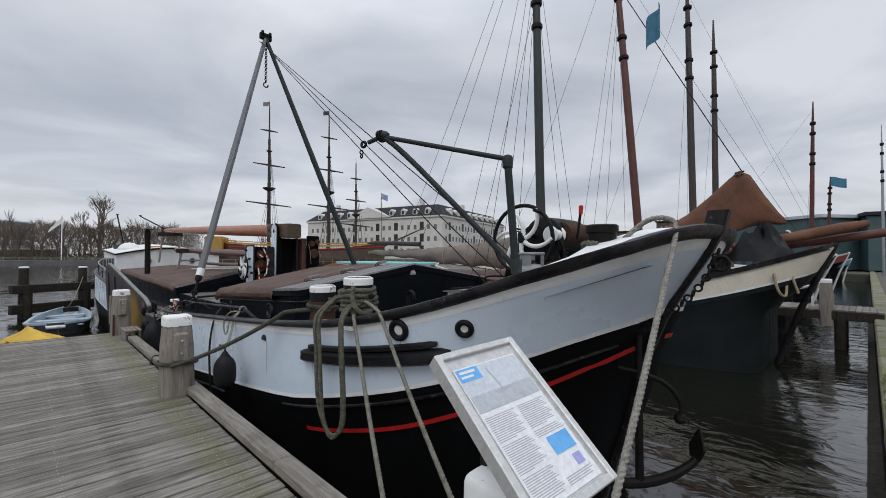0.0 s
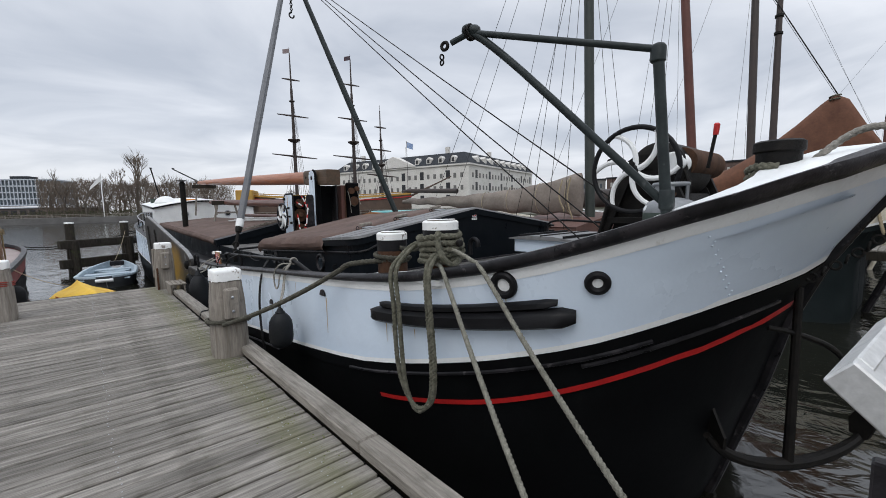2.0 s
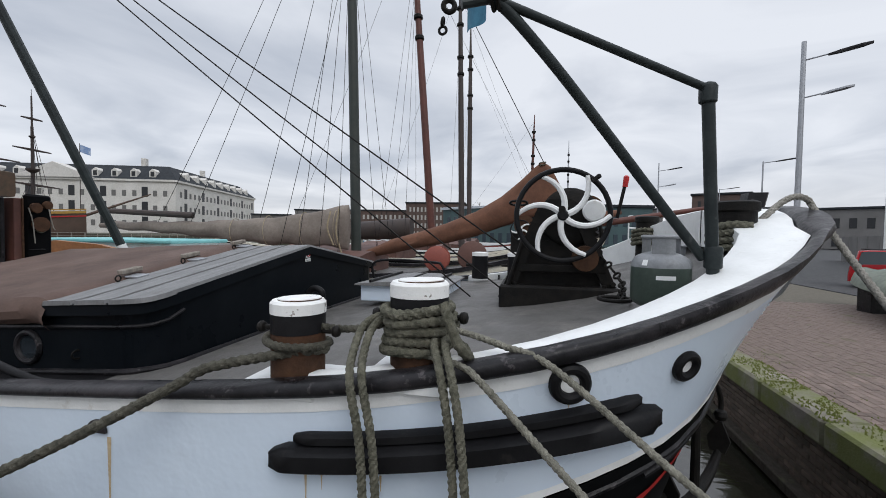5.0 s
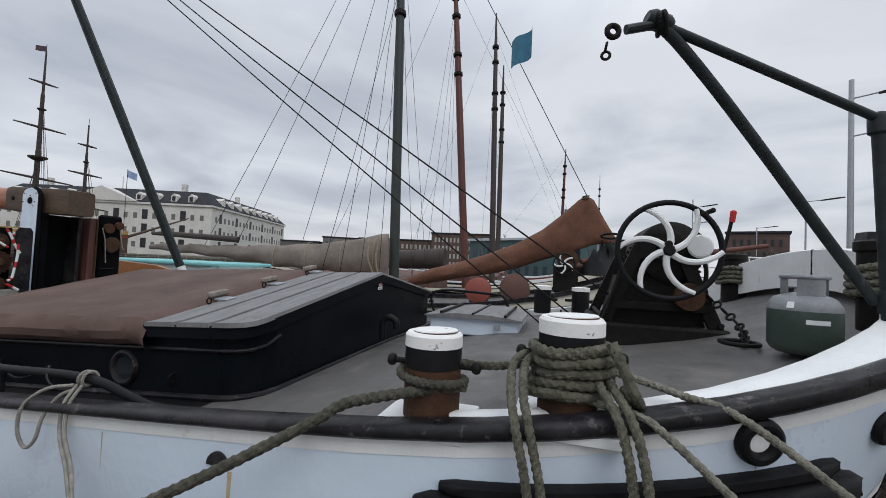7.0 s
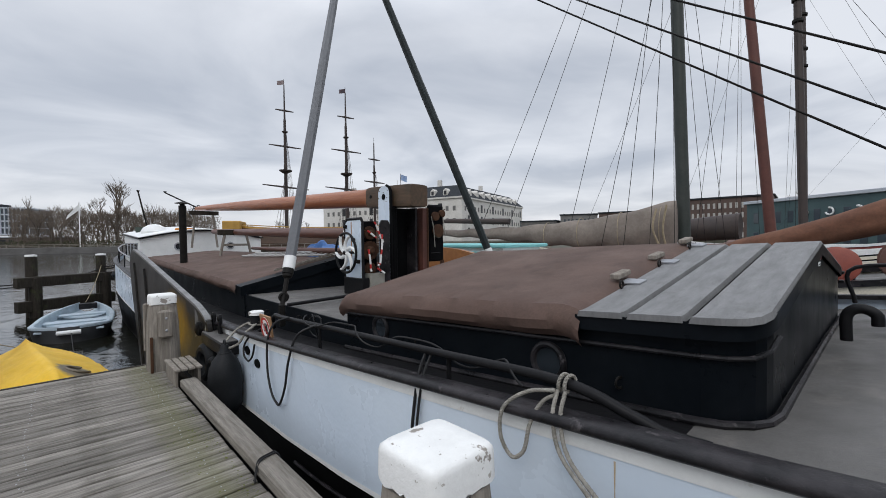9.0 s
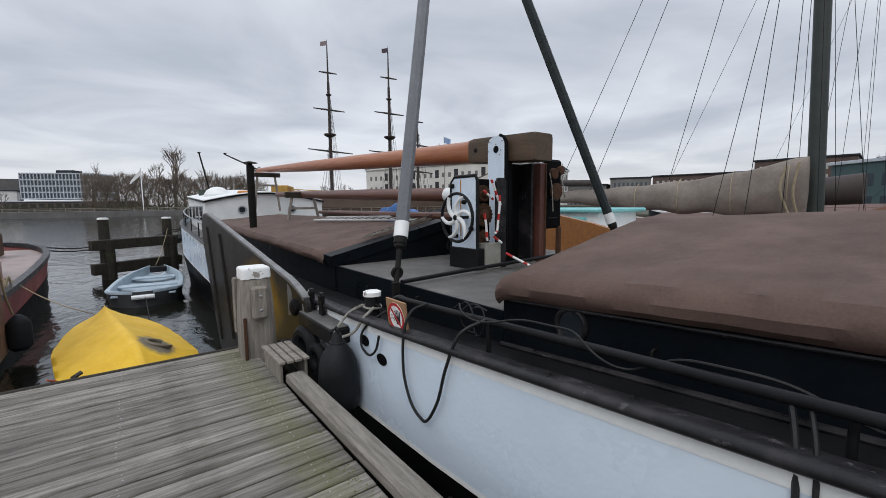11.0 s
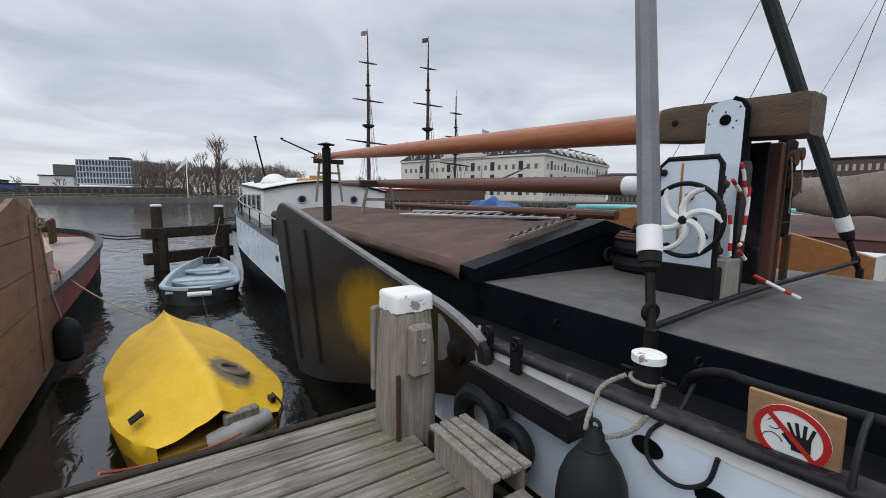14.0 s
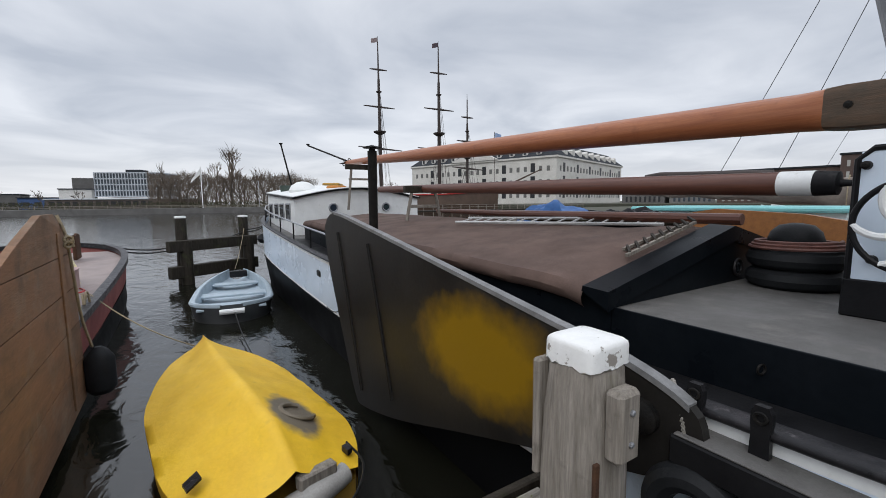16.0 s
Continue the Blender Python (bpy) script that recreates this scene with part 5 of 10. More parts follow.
kn_ = thing("fender_rope", "grey rope knotted on the pipe rail", "rope", (1.9, 5.6, 0.9))
part("knot", rope_geo(Geo(), [(1.905 + 0.034 * math.cos(a), 5.60 + 0.0045 * a - 0.03, 0.905 + 0.036 * math.sin(a)) for a in [0.4 * k for k in range(34)]], 0.0085), rope_pale, kn_, smooth=True)
for dy in (0.0, 0.035):
    part("tail", rope_geo(Geo(), smooth_line([(1.87, 5.58 + dy, 0.88), (1.80, 5.56 + dy, 0.80), (1.755, 5.50 + dy, 0.68), (1.66, 5.30 + dy, 0.60), (1.56, 5.135 + dy * 0.3, 0.52)], 6), 0.009), rope_pale, kn_, smooth=True)
part("loop", rope_geo(Geo(), smooth_line([(1.86, 5.62, 0.88), (1.80, 5.72, 0.865), (1.765, 5.82, 0.78), (1.755, 5.83, 0.66), (1.755, 5.77, 0.585), (1.76, 5.71, 0.63), (1.775, 5.69, 0.74), (1.82, 5.66, 0.83), (1.88, 5.62, 0.86)], 6), 0.009), rope_pale, kn_, smooth=True)
kl_ = thing("mooring_rope", "thin black rope looped over the timber kerb", "rope", (1.335, 7.45, 0.09))
for dy in (0.0, 0.022):
    part("turn", Geo().tube(smooth_line([(1.225, 7.385 - dy, 0.008), (1.256, 7.41 + dy, 0.06), (1.285, 7.44 + dy, 0.096), (1.35, 7.47 + dy, 0.096), (1.405, 7.475 + dy, 0.092), (1.422, 7.46 + dy, 0.04), (1.421, 7.43, -0.06)], 5), 0.006, 8), cable_black, kl_, smooth=True)


def pear_fender(x, y, top_z, r, tall, lab):
    """A blow-moulded fender: an eye, a ribbed neck, sloping shoulders and a long body."""
    b = thing("fender", lab, "fender", (x, y, top_z - tall / 2), "black boat fenders")
    prof = [(0, 0.02), (0.02 * tall, 0.35), (0.08 * tall, 0.72), (0.18 * tall, 0.94), (0.32 * tall, 1.0), (0.55 * tall, 0.99), (0.68 * tall, 0.92), (0.78 * tall, 0.74), (0.86 * tall, 0.48), (0.91 * tall, 0.30), (0.97 * tall, 0.25), (tall, 0.16)]
    body_ = part("body", Geo().lathe((x, y, top_z - tall), (0, 0, 1), [(d, k * r) for d, k in prof], 32), rubber, b, "scuffed black rubber body", smooth=True)
    for dz in (0.12, 0.15):
        part("neck_rib", Geo().torus((x, y, top_z - dz * tall + 0.01), (0, 0, 1), 0.36 * r, 0.05 * r, 22, 6), rubber, body_, smooth=True)
    part("eye", Geo().torus((x, y, top_z + 0.10 * r), (1, 0, 0), 0.16 * r, 0.06 * r, 16, 6), rubber, b, smooth=True)
    return b


pear_fender(1.56, 5.13, 0.50, 0.118, 0.42, "small black pear fender hanging by the jetty post")
pear_fender(1.635, 9.47, 0.43, 0.168, 0.78, "large black pear fender tied to a small bollard")
b = thing("bollard", "small black bollard with a white top", "bollard", (1.95, 9.42, 0.50), "mooring bollards of the barge")
part("barrel", Geo().lathe((1.95, 9.42, 0.50), (0, 0, 1), [(0, 0.075), (0.04, 0.062), (0.20, 0.062), (0.21, 0.072)], 20), black_paint, b, smooth=True)
part("cap", Geo().lathe((1.95, 9.42, 0.71), (0, 0, 1), [(0, 0.078), (0.035, 0.078), (0.042, 0.065)], 24), chalk_cap, b, "white painted cap", smooth=True)
part("crossbar", Geo().tube([(1.95, 9.28, 0.64), (1.95, 9.56, 0.64)], 0.009, 8), iron_black, b, smooth=True)
fr = thing("fender_rope", "pale rope from the bollard to the ball fender", "rope", (1.9, 9.45, 0.6))
part("turn", rope_geo(Geo(), [(1.95 + 0.075 * math.cos(a), 9.42 + 0.075 * math.sin(a), 0.615 + 0.006 * math.sin(a)) for a in [0.3 * k for k in range(22)]], 0.011), rope_pale, fr, smooth=True)
for pts in ([(1.90, 9.50, 0.62), (1.80, 9.56, 0.56), (1.68, 9.54, 0.46), (1.63, 9.52, 0.40)], [(1.92, 9.34, 0.62), (1.80, 9.30, 0.56), (1.74, 9.36, 0.44), (1.66, 9.46, 0.38)]):
    part("tail", rope_geo(Geo(), smooth_line(pts, 6), 0.013), rope_pale, fr, smooth=True)
ho = thing("hose", "black hose loop hanging at the hawse", "hose", (1.8, 9.2, 0.4))
part("loop", Geo().tube(smooth_line([(2.07, 9.26, 0.62), (1.86, 9.22, 0.56), (1.79, 9.30, 0.45), (1.765, 9.28, 0.34), (1.77, 9.16, 0.29), (1.775, 9.05, 0.36), (1.79, 9.02, 0.48)], 8), 0.010, 8), cable_black, ho, smooth=True)
for y, z in ((9.32, 0.36), (9.03, 0.28)):
    p, n = skin(y, z, 0.002)
    part("hawse_slot", Geo().slab([p + Vector((0, 0.075 * math.cos(a), 0.045 * math.sin(a))) for a in [2 * math.pi * k / 18 for k in range(18)]], n * 0.008), hull_black, barge, "oval hawse hole")
# strong-back shelf, eye plates and tyre
sh = part("shelf", Geo().box(1.64, 1.88, 9.62, 10.47, 0.26, 0.405, 0.012), black_paint, barge, "black painted side shelf")
part("shelf_top", Geo().box(1.645, 1.88, 9.64, 10.45, 0.406, 0.416, 0.003), deck_paint, barge)
for y in (10.15, 10.42):
    ep = part("eye_plate", Geo().slab([(1.755, y - 0.038, 0.417), (1.755, y - 0.034, 0.52), (1.755, y - 0.040, 0.57), (1.755, y - 0.038, 0.61), (1.755, y - 0.025, 0.64), (1.755, y + 0.025, 0.64), (1.755, y + 0.038, 0.61), (1.755, y + 0.040, 0.57), (1.755, y + 0.034, 0.52), (1.755, y + 0.038, 0.417)], (0.035, 0, 0)), black_paint, barge, "upright black eye plate")
    part("eye", Geo().torus((1.751, y, 0.59), (1, 0, 0), 0.022, 0.008, 14, 6), iron_black, ep, smooth=True)
for side in (-1, 1):
    part("white_strip", Geo().grid([level(lambda y: sheer(y) - 0.004, 0.004, side), level(lambda y: sheer(y) - 0.070, 0.004, side)]), white_paint, barge, "cream-white strip under the rail", smooth=True)
for y, z, r in ((10.35, 0.05, 0.20), (10.05, 0.02, 0.13)):
    ty = thing("tyre_fender", "old black tyre hung as a fender", "tyre", (1.62, y, z), "tyre fenders")
    part("tyre", Geo().torus((1.67, y, z), (1, 0.1, 0), r * 0.85, r * 0.36, 30, 10), rubber, ty, smooth=True)

# the prohibition sign on its board
ps = thing("prohibition_sign", "round red no-entry hand sign on a small wooden board", "sign", (1.80, 8.78, 0.66))
sm = Matrix.Translation((1.835, 8.82, 0.665)) @ Matrix.Rotation(radians(-6), 4, "Y")
part("board", Geo().box(-0.003, 0.015, -0.135, 0.135, -0.13, 0.13, 0.003, sm), surface("bare_ply_board", (0.34, 0.20, 0.10), (0.26, 0.15, 0.08), 8, 0.7, 0, 0.3, 30), ps, "bare tan plywood board")
disc = Geo().lathe((0, 0, 0), (-1, 0, 0), [(0.003, 0.112), (0.006, 0.112), (0.0065, 0.09)], 36)
disc.v = [tuple(sm @ Vector(p)) for p in disc.v]
part("white_disc", disc, white_paint, ps, "white disc")
rg_ = Geo()
rg_.rings([[sm @ Vector((-x, r * math.cos(2 * math.pi * k / 32), r * math.sin(2 * math.pi * k / 32))) for k in range(32)] for x, r in ((0.0066, 0.1115), (0.0090, 0.1115), (0.0090, 0.090), (0.0066, 0.090))], True, False)
part("red_ring", rg_, red_paint, ps, "red ring")
part("red_slash", Geo().box(-0.0095, -0.0075, -0.095, 0.095, -0.009, 0.009, 0.0005, sm @ Matrix.Rotation(radians(45), 4, "X")), red_paint, ps)
hd = part("black_palm", Geo().box(-0.0090, -0.0070, -0.058, -0.004, -0.050, 0.010, 0.0005, sm), cable_black, ps, "black palm symbol")
for k in range(4):
    part("black_finger", Geo().box(-0.0090, -0.0070, -0.005, 0.005, 0.0, 0.056 - 0.006 * abs(k - 1.5), 0.0005, sm @ Matrix.Translation((0, -0.052 + 0.0145 * k, 0.006)) @ Matrix.Rotation(radians(12 * (1.2 - k)), 4, "X")), cable_black, ps)

part("black_thumb", Geo().box(-0.0090, -0.0070, -0.0055, 0.0055, 0.0, 0.042, 0.0005, sm @ Matrix.Translation((0, -0.006, -0.030)) @ Matrix.Rotation(radians(-42), 4, "X")), cable_black, ps)
for a0, a1, cy_, cz_, rad in ((0.3, 5.4, 0.050, 0.026, 0.019), (0.2, 2.9, 0.052, -0.040, 0.030)):
    ol_ = [sm @ Vector((-0.0082, cy_ + rad * math.cos(a0 + (a1 - a0) * k / 14), cz_ + rad * math.sin(a0 + (a1 - a0) * k / 14))) for k in range(15)]
    part("black_outline", Geo().tube(ol_, 0.0016, 5), cable_black, ps, "thin black outline on the sign", smooth=True)

# ---- leeboard ----
lee_mat = surface("tarred_leeboard", (0.013, 0.012, 0.011), (0.024, 0.022, 0.020), 1.6, 0.30, 0, 0.10, 20, rough2=0.45, spec=0.16)
# soft-edged yellow ellipse mixed into the board's dark colour
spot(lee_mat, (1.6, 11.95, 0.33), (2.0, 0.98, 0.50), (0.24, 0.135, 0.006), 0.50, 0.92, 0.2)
lee_edge = surface("leeboard_edge_steel", (0.22, 0.22, 0.22), (0.14, 0.14, 0.14), 6, 0.4, 0, 0.2, 40, spec=0.3)
lb = thing("leeboard", "tarred fan-shaped leeboard with a soft-edged yellow patch", "leeboard", (1.62, 12.8, 0.2))


def lee_x(y):
    return 1.735 - 0.043 * (y - 10.4)


outl = smooth_line([(0, 10.32, 0.38), (0, 10.40, 0.55), (0, 10.75, 0.68), (0, 11.2, 0.76), (0, 12.6, 1.0), (0, 14.2, 1.27), (0, 14.8, 1.36), (0, 15.12, 1.36), (0, 15.33, 1.24), (0, 15.38, 1.05), (0, 15.2, 0.5), (0, 14.75, -0.4), (0, 14.45, -0.95), (0, 14.2, -1.02), (0, 13.3, -0.80), (0, 12.2, -0.42), (0, 11.3, -0.12), (0, 10.6, 0.10)], 4)
outl = [Vector((lee_x(p.y), p.y, p.z)) for p in outl]
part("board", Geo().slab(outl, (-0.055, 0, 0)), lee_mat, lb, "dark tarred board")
edge = [p for p in outl if p.y < 15.0 and p.z > 0.045 * (p.y - 10.4) + 0.52]
part("steel_edge", Geo().rings([[p + Vector((0.008, 0, 0.012)), p + Vector((-0.064, 0, 0.012)), p + Vector((-0.064, 0, -0.022)), p + Vector((-0.056, 0, -0.022)), p + Vector((-0.056, 0, 0.0)), p + Vector((0.008, 0, 0.0))] for p in edge]), lee_edge, lb, "grey steel edging")
for (ya, za), (yb, zb) in (((14.86, 1.12), (14.22, -0.82)), ((13.92, 1.04), (13.40, -0.62))):
    part("iron_strap", Geo().tube([(lee_x(ya) - 0.06, ya, za), (lee_x(yb) - 0.06, yb, zb)], 0.022, 8), iron_black, lb, "black iron strap", smooth=True)
part("pivot", Geo().lathe((1.735, 10.62, 0.42), (-1, 0, 0), [(0, 0.09), (0.10, 0.09), (0.12, 0.06), (0.13, 0.03)], 18), iron_black, lb, smooth=True)
part("cheek_disc", Geo().lathe((1.74, 10.95, 0.46), (-1, 0, 0), [(0.05, 0.24), (0.075, 0.235), (0.08, 0.2)], 28), lee_edge, lb, "grey pivot disc", smooth=True)
rp = thing("leeboard_rope", "pale rope at the leeboard head", "rope", (1.7, 10.5, 0.5))
part("bight", rope_geo(Geo(), smooth_line([(1.80, 10.55, 0.60), (1.70, 10.45, 0.52), (1.69, 10.42, 0.40), (1.72, 10.45, 0.36)], 6), 0.014), rope_pale, rp, smooth=True)
part("lowering_line", Geo().tube(sag((1.60, 15.0, 0.1), (1.80, 16.6, -0.30), 0.1), 0.009, 6), cable_black, rp, smooth=True)

# ---- sheerlegs ----
sl = thing("sheerlegs", "grey steel sheerlegs standing over the middle deck", "sheerlegs", (4.25, 9.9, 0.7))
apex = Vector((4.47, 11.53, 7.58))
for foot, nm in ((Vector((2.308, 9.617, 0.71)), "near"), (Vector((6.40, 9.61, 0.72)), "far")):
    d = (apex - foot).normalized()
    a = foot + d * 0.51
    part("leg", Geo().tube([a, foot.lerp(apex, 0.5), apex - d * 0.05], [0.070, 0.074, 0.052], 8), steel_grey if nm == "near" else crane_green, sl, "octagonal grey steel leg" if nm == "near" else "dark green leg", smooth=False)
    part("white_band", Geo().tube([a - d * 0.01, a + d * 0.15], 0.0735, 16), white_paint, sl, "white painted band", smooth=True)
    part("socket", Geo().lathe(foot + d * 0.38, d, [(0, 0.037), (0.02, 0.058), (0.05, 0.058), (0.055, 0.067), (0.11, 0.067), (0.125, 0.062)], 16), iron_black, sl, smooth=True)
    part("toggle", Geo().tube([foot, foot + d * 0.39], 0.028, 10), iron_black, sl, smooth=True)
    part("shackle", Geo().torus(foot + d * 0.14, (0.3, 1, 0), 0.045, 0.018, 18, 8), iron_black, sl, smooth=True)
    part("foot_post", Geo().box(foot.x - 0.035, foot.x + 0.035, foot.y - 0.03, foot.y + 0.03, 0.50, foot.z + 0.05, 0.008), iron_black, sl)
part("apex_plate", Geo().box(apex.x - 0.16, apex.x + 0.16, apex.y - 0.05, apex.y + 0.05, apex.z - 0.06, apex.z + 0.12, 0.02), iron_black, sl)
for dx in (-0.1, 0.1):
    blk = part("block", Geo().lathe(apex + Vector((dx, -0.04, 0.10)), (1, 0, 0), [(-0.03, 0.03), (-0.02, 0.07), (0.02, 0.07), (0.03, 0.03)], 14), iron_black, sl, smooth=True)
ch = thing("hanging_chain", "dark chain hanging from the sheerlegs head", "chain", (4.46, 11.47, 6.8))
for i in range(20):
    part("chain_link", Geo().torus((4.46, 11.47, 7.40 - 0.055 * i), (1, 0, 0) if i % 2 else (0, 1, 0), 0.03, 0.011, 10, 5), iron_black, ch, smooth=True)
part("hook", Geo().torus((4.46, 11.47, 6.26), (0, 1, 0), 0.06, 0.018, 16, 6, 0.5, 5.4), iron_black, ch, smooth=True)
for b, lab in (((4.34, 3.3, 0.99), "wire stay from the sheerlegs to the foredeck"), ((4.36, 2.95, 1.04), "wire stay from the sheerlegs to the windlass"), ((4.3, 2.55, 1.20), "wire stay from the sheerlegs to the windlass frame")):
    w = thing("wire_stay", lab, "wire", b, "forward stays")
    part("wire", Geo().tube(sag(apex + Vector((random.uniform(-0.25, -0.12), -0.10, -0.20)), b, 0.03, 20), 0.0085, 6), iron_black, w, smooth=True)
w = thing("deck_pole", "long black pole lying across the middle deck", "pole", (4.3, 9.5, 0.74))
part("pole", Geo().tube(smooth_line([(2.40, 9.66, 0.74), (3.3, 9.70, 0.76), (4.4, 9.70, 0.79), (5.5, 9.66, 0.82), (6.33, 9.64, 0.84)], 6), 0.022, 10), black_paint, w, smooth=True)

# ---- tabernacle, winch and lowered spars ----
tb = thing("tabernacle", "steel mast tabernacle with white and rust-brown cheeks", "tabernacle", (4.27, 9.8, 0.7))
part("near_cheek", Geo().slab([(4.165, 9.985, 0.70), (4.165, 9.985, 2.27), (4.165, 10.02, 2.335), (4.165, 10.09, 2.365), (4.165, 10.19, 2.36), (4.165, 10.26, 2.33), (4.165, 10.29, 2.27), (4.165, 10.29, 0.70)], (0.045, 0, 0)), white_hull, tb, "white cheek plate with a round hole")
part("cheek_edge", Geo().tube([(4.187, 9.982, 0.72), (4.187, 9.982, 2.27), (4.187, 10.02, 2.335), (4.187, 10.09, 2.366)], 0.026, 8), hull_black, tb, "black edge of the cheek plate", smooth=True)
part("pin_hole", Geo().lathe((4.161, 10.137, 2.193), (-1, 0, 0), [(0, 0.046), (0.004, 0.046), (0.005, 0.03)], 18), hull_black, tb)
for k in range(7):
    part("cheek_bolt", Geo().lathe((4.163, 10.03 + 0.11 * (k % 3) + 0.02 * (k // 3), 2.29 - 0.085 * (k // 3) - 0.03 * (k % 2)), (-1, 0, 0), [(0, 0.008), (0.006, 0.007), (0.007, 0.002)], 6), rust_iron, tb)
part("black_cheek", Geo().box(4.215, 4.30, 9.97, 10.27, 0.70, 2.03, 0.01), hull_black, tb, "black inner post")
part("grey_cheek", Geo().box(4.655, 4.70, 9.96, 10.27, 0.70, 2.03, 0.008), rail_paint, tb, "grey-black far cheek")
part("rust_cheek", Geo().box(4.765, 4.86, 9.90, 10.20, 0.70, 2.03, 0.008), surface("rust_brown_paint", (0.115, 0.040, 0.028), (0.075, 0.030, 0.022), 5, 0.5, 0, 0.2, 40), tb, "rust-brown cheek")
part("rust_flange", Geo().box(4.852, 4.875, 9.88, 9.96, 0.70, 2.03, 0.004), rust_iron, tb, "rusty flange")
part("rear_plate", Geo().box(4.30, 4.655, 10.18, 10.23, 0.70, 2.03, 0.006), hull_black, tb)
part("far_panel", Geo().box(4.92, 5.27, 9.93, 10.0, 1.14, 2.10, 0.03), hull_black, tb, "black gear panel")
part("far_leg", Geo().box(5.18, 5.235, 9.90, 9.96, 0.70, 1.16, 0.005), rust_iron, tb, "rusty angle-iron leg")
for z, r, dx in ((1.90, 0.075, -0.03), (1.66, 0.11, 0.03), (1.95, 0.06, 0.12)):
    g = Geo().lathe((5.06 + dx, 9.86, z), (0, 1, 0), [(0, r * 0.5), (0.004, r), (0.05, r), (0.055, r * 0.6), (0.07, r * 0.4)], 20)
    part("gear_wheel", g, rust_iron, tb, smooth=True)
part("coiled_line", rope_geo(Geo(), [(5.09 + 0.07 * math.cos(a), 9.88 + 0.001 * a, 1.62 + 0.08 * math.sin(a)) for a in [0.4 * k for k in range(48)]], 0.011), rope_old, tb, smooth=True)
part("hanging_line", rope_geo(Geo(), smooth_line([(4.93, 9.88, 1.90), (4.97, 9.87, 1.72), (4.99, 9.87, 1.50), (5.0, 9.87, 1.38)], 5), 0.008), rope_pale, tb, smooth=True)
part("hanging_line", rope_geo(Geo(), smooth_line([(5.18, 9.88, 1.98), (5.20, 9.87, 1.80), (5.24, 9.87, 1.62), (5.27, 9.88, 1.58)], 5), 0.008), rope_pale, tb, smooth=True)
part("panel_bar", Geo().box(4.96, 5.16, 9.915, 9.93, 1.28, 1.295, 0.003), rail_paint, tb)
wn_ = thing("mast_winch", "mast winch with a white panel and curved-spoke wheel", "winch", (3.6, 10.1, 0.7))
part("panel", Geo().box(3.60, 3.62, 9.90, 10.36, 0.95, 1.81, 0.004), white_hull, wn_, "white steel panel with rust streaks")
bo = [(3.61, 9.885, 0.70), (3.61, 9.885, 1.77), (3.61, 9.92, 1.83), (3.61, 10.30, 1.83), (3.61, 10.375, 1.76), (3.61, 10.375, 0.70)]
part("border", Geo().tube(bo, 0.022, 8), black_paint, wn_, "black steel border", smooth=True)
part("base", Geo().box(3.585, 3.71, 9.86, 10.40, 0.70, 0.96, 0.01), black_paint, wn_)
hand_wheel(wn_, (3.425, 10.05, 1.335), 0.285, 0.019, 0.036, (1, 0, 0), 6, 0.9, black_paint, white_paint, 0.023)
part("wheel_shaft", Geo().tube([(3.425, 10.05, 1.335), (3.80, 10.05, 1.335)], 0.02, 10), iron_black, wn_, smooth=True)
part("rust_streak", Geo().box(3.597, 3.5995, 10.17, 10.19, 1.10, 1.79, 0.0005), surface("rust_streak", (0.42, 0.20, 0.05), (0.30, 0.13, 0.04), 14, 0.8), wn_, "orange rust streak")
for y, z in ((10.33, 1.72), (10.10, 1.52), (10.26, 1.10), (9.97, 1.20)):
    part("stud", Geo().lathe((3.60, y, z), (-1, 0, 0), [(0, 0.03), (0.04, 0.026), (0.05, 0.012)], 12), iron_black, wn_, smooth=True)
part("second_panel", Geo().slab([(3.90, 9.86, 0.70), (3.90, 9.86, 1.76), (3.93, 9.86, 1.81), (4.04, 9.86, 1.81), (4.07, 9.86, 1.76), (4.07, 9.86, 0.70)], (0, 0.03, 0)), rail_paint, wn_, "dark rear plate of the winch")
for z, r in ((1.62, 0.10), (1.36, 0.145), (1.08, 0.10)):
    teeth = [(3.79 + (r if k % 4 < 2 else r * 0.9) * math.cos(2 * math.pi * k / 72), 9.96, z + (r if k % 4 < 2 else r * 0.9) * math.sin(2 * math.pi * k / 72)) for k in range(72)]
    gear = part("gear", Geo().slab(teeth, (0, 0.06, 0)), rust_iron, wn_, "brown worn toothed gear", smooth=True)
    part("gear_boss", Geo().lathe((3.79, 9.96, z), (0, -1, 0), [(0, r * 0.5), (0.02, r * 0.45), (0.05, r * 0.25)], 16), rust_iron, gear, smooth=True)
part("side_plate", Geo().box(3.64, 3.95, 10.03, 10.06, 0.70, 1.80, 0.01), hull_black, wn_)
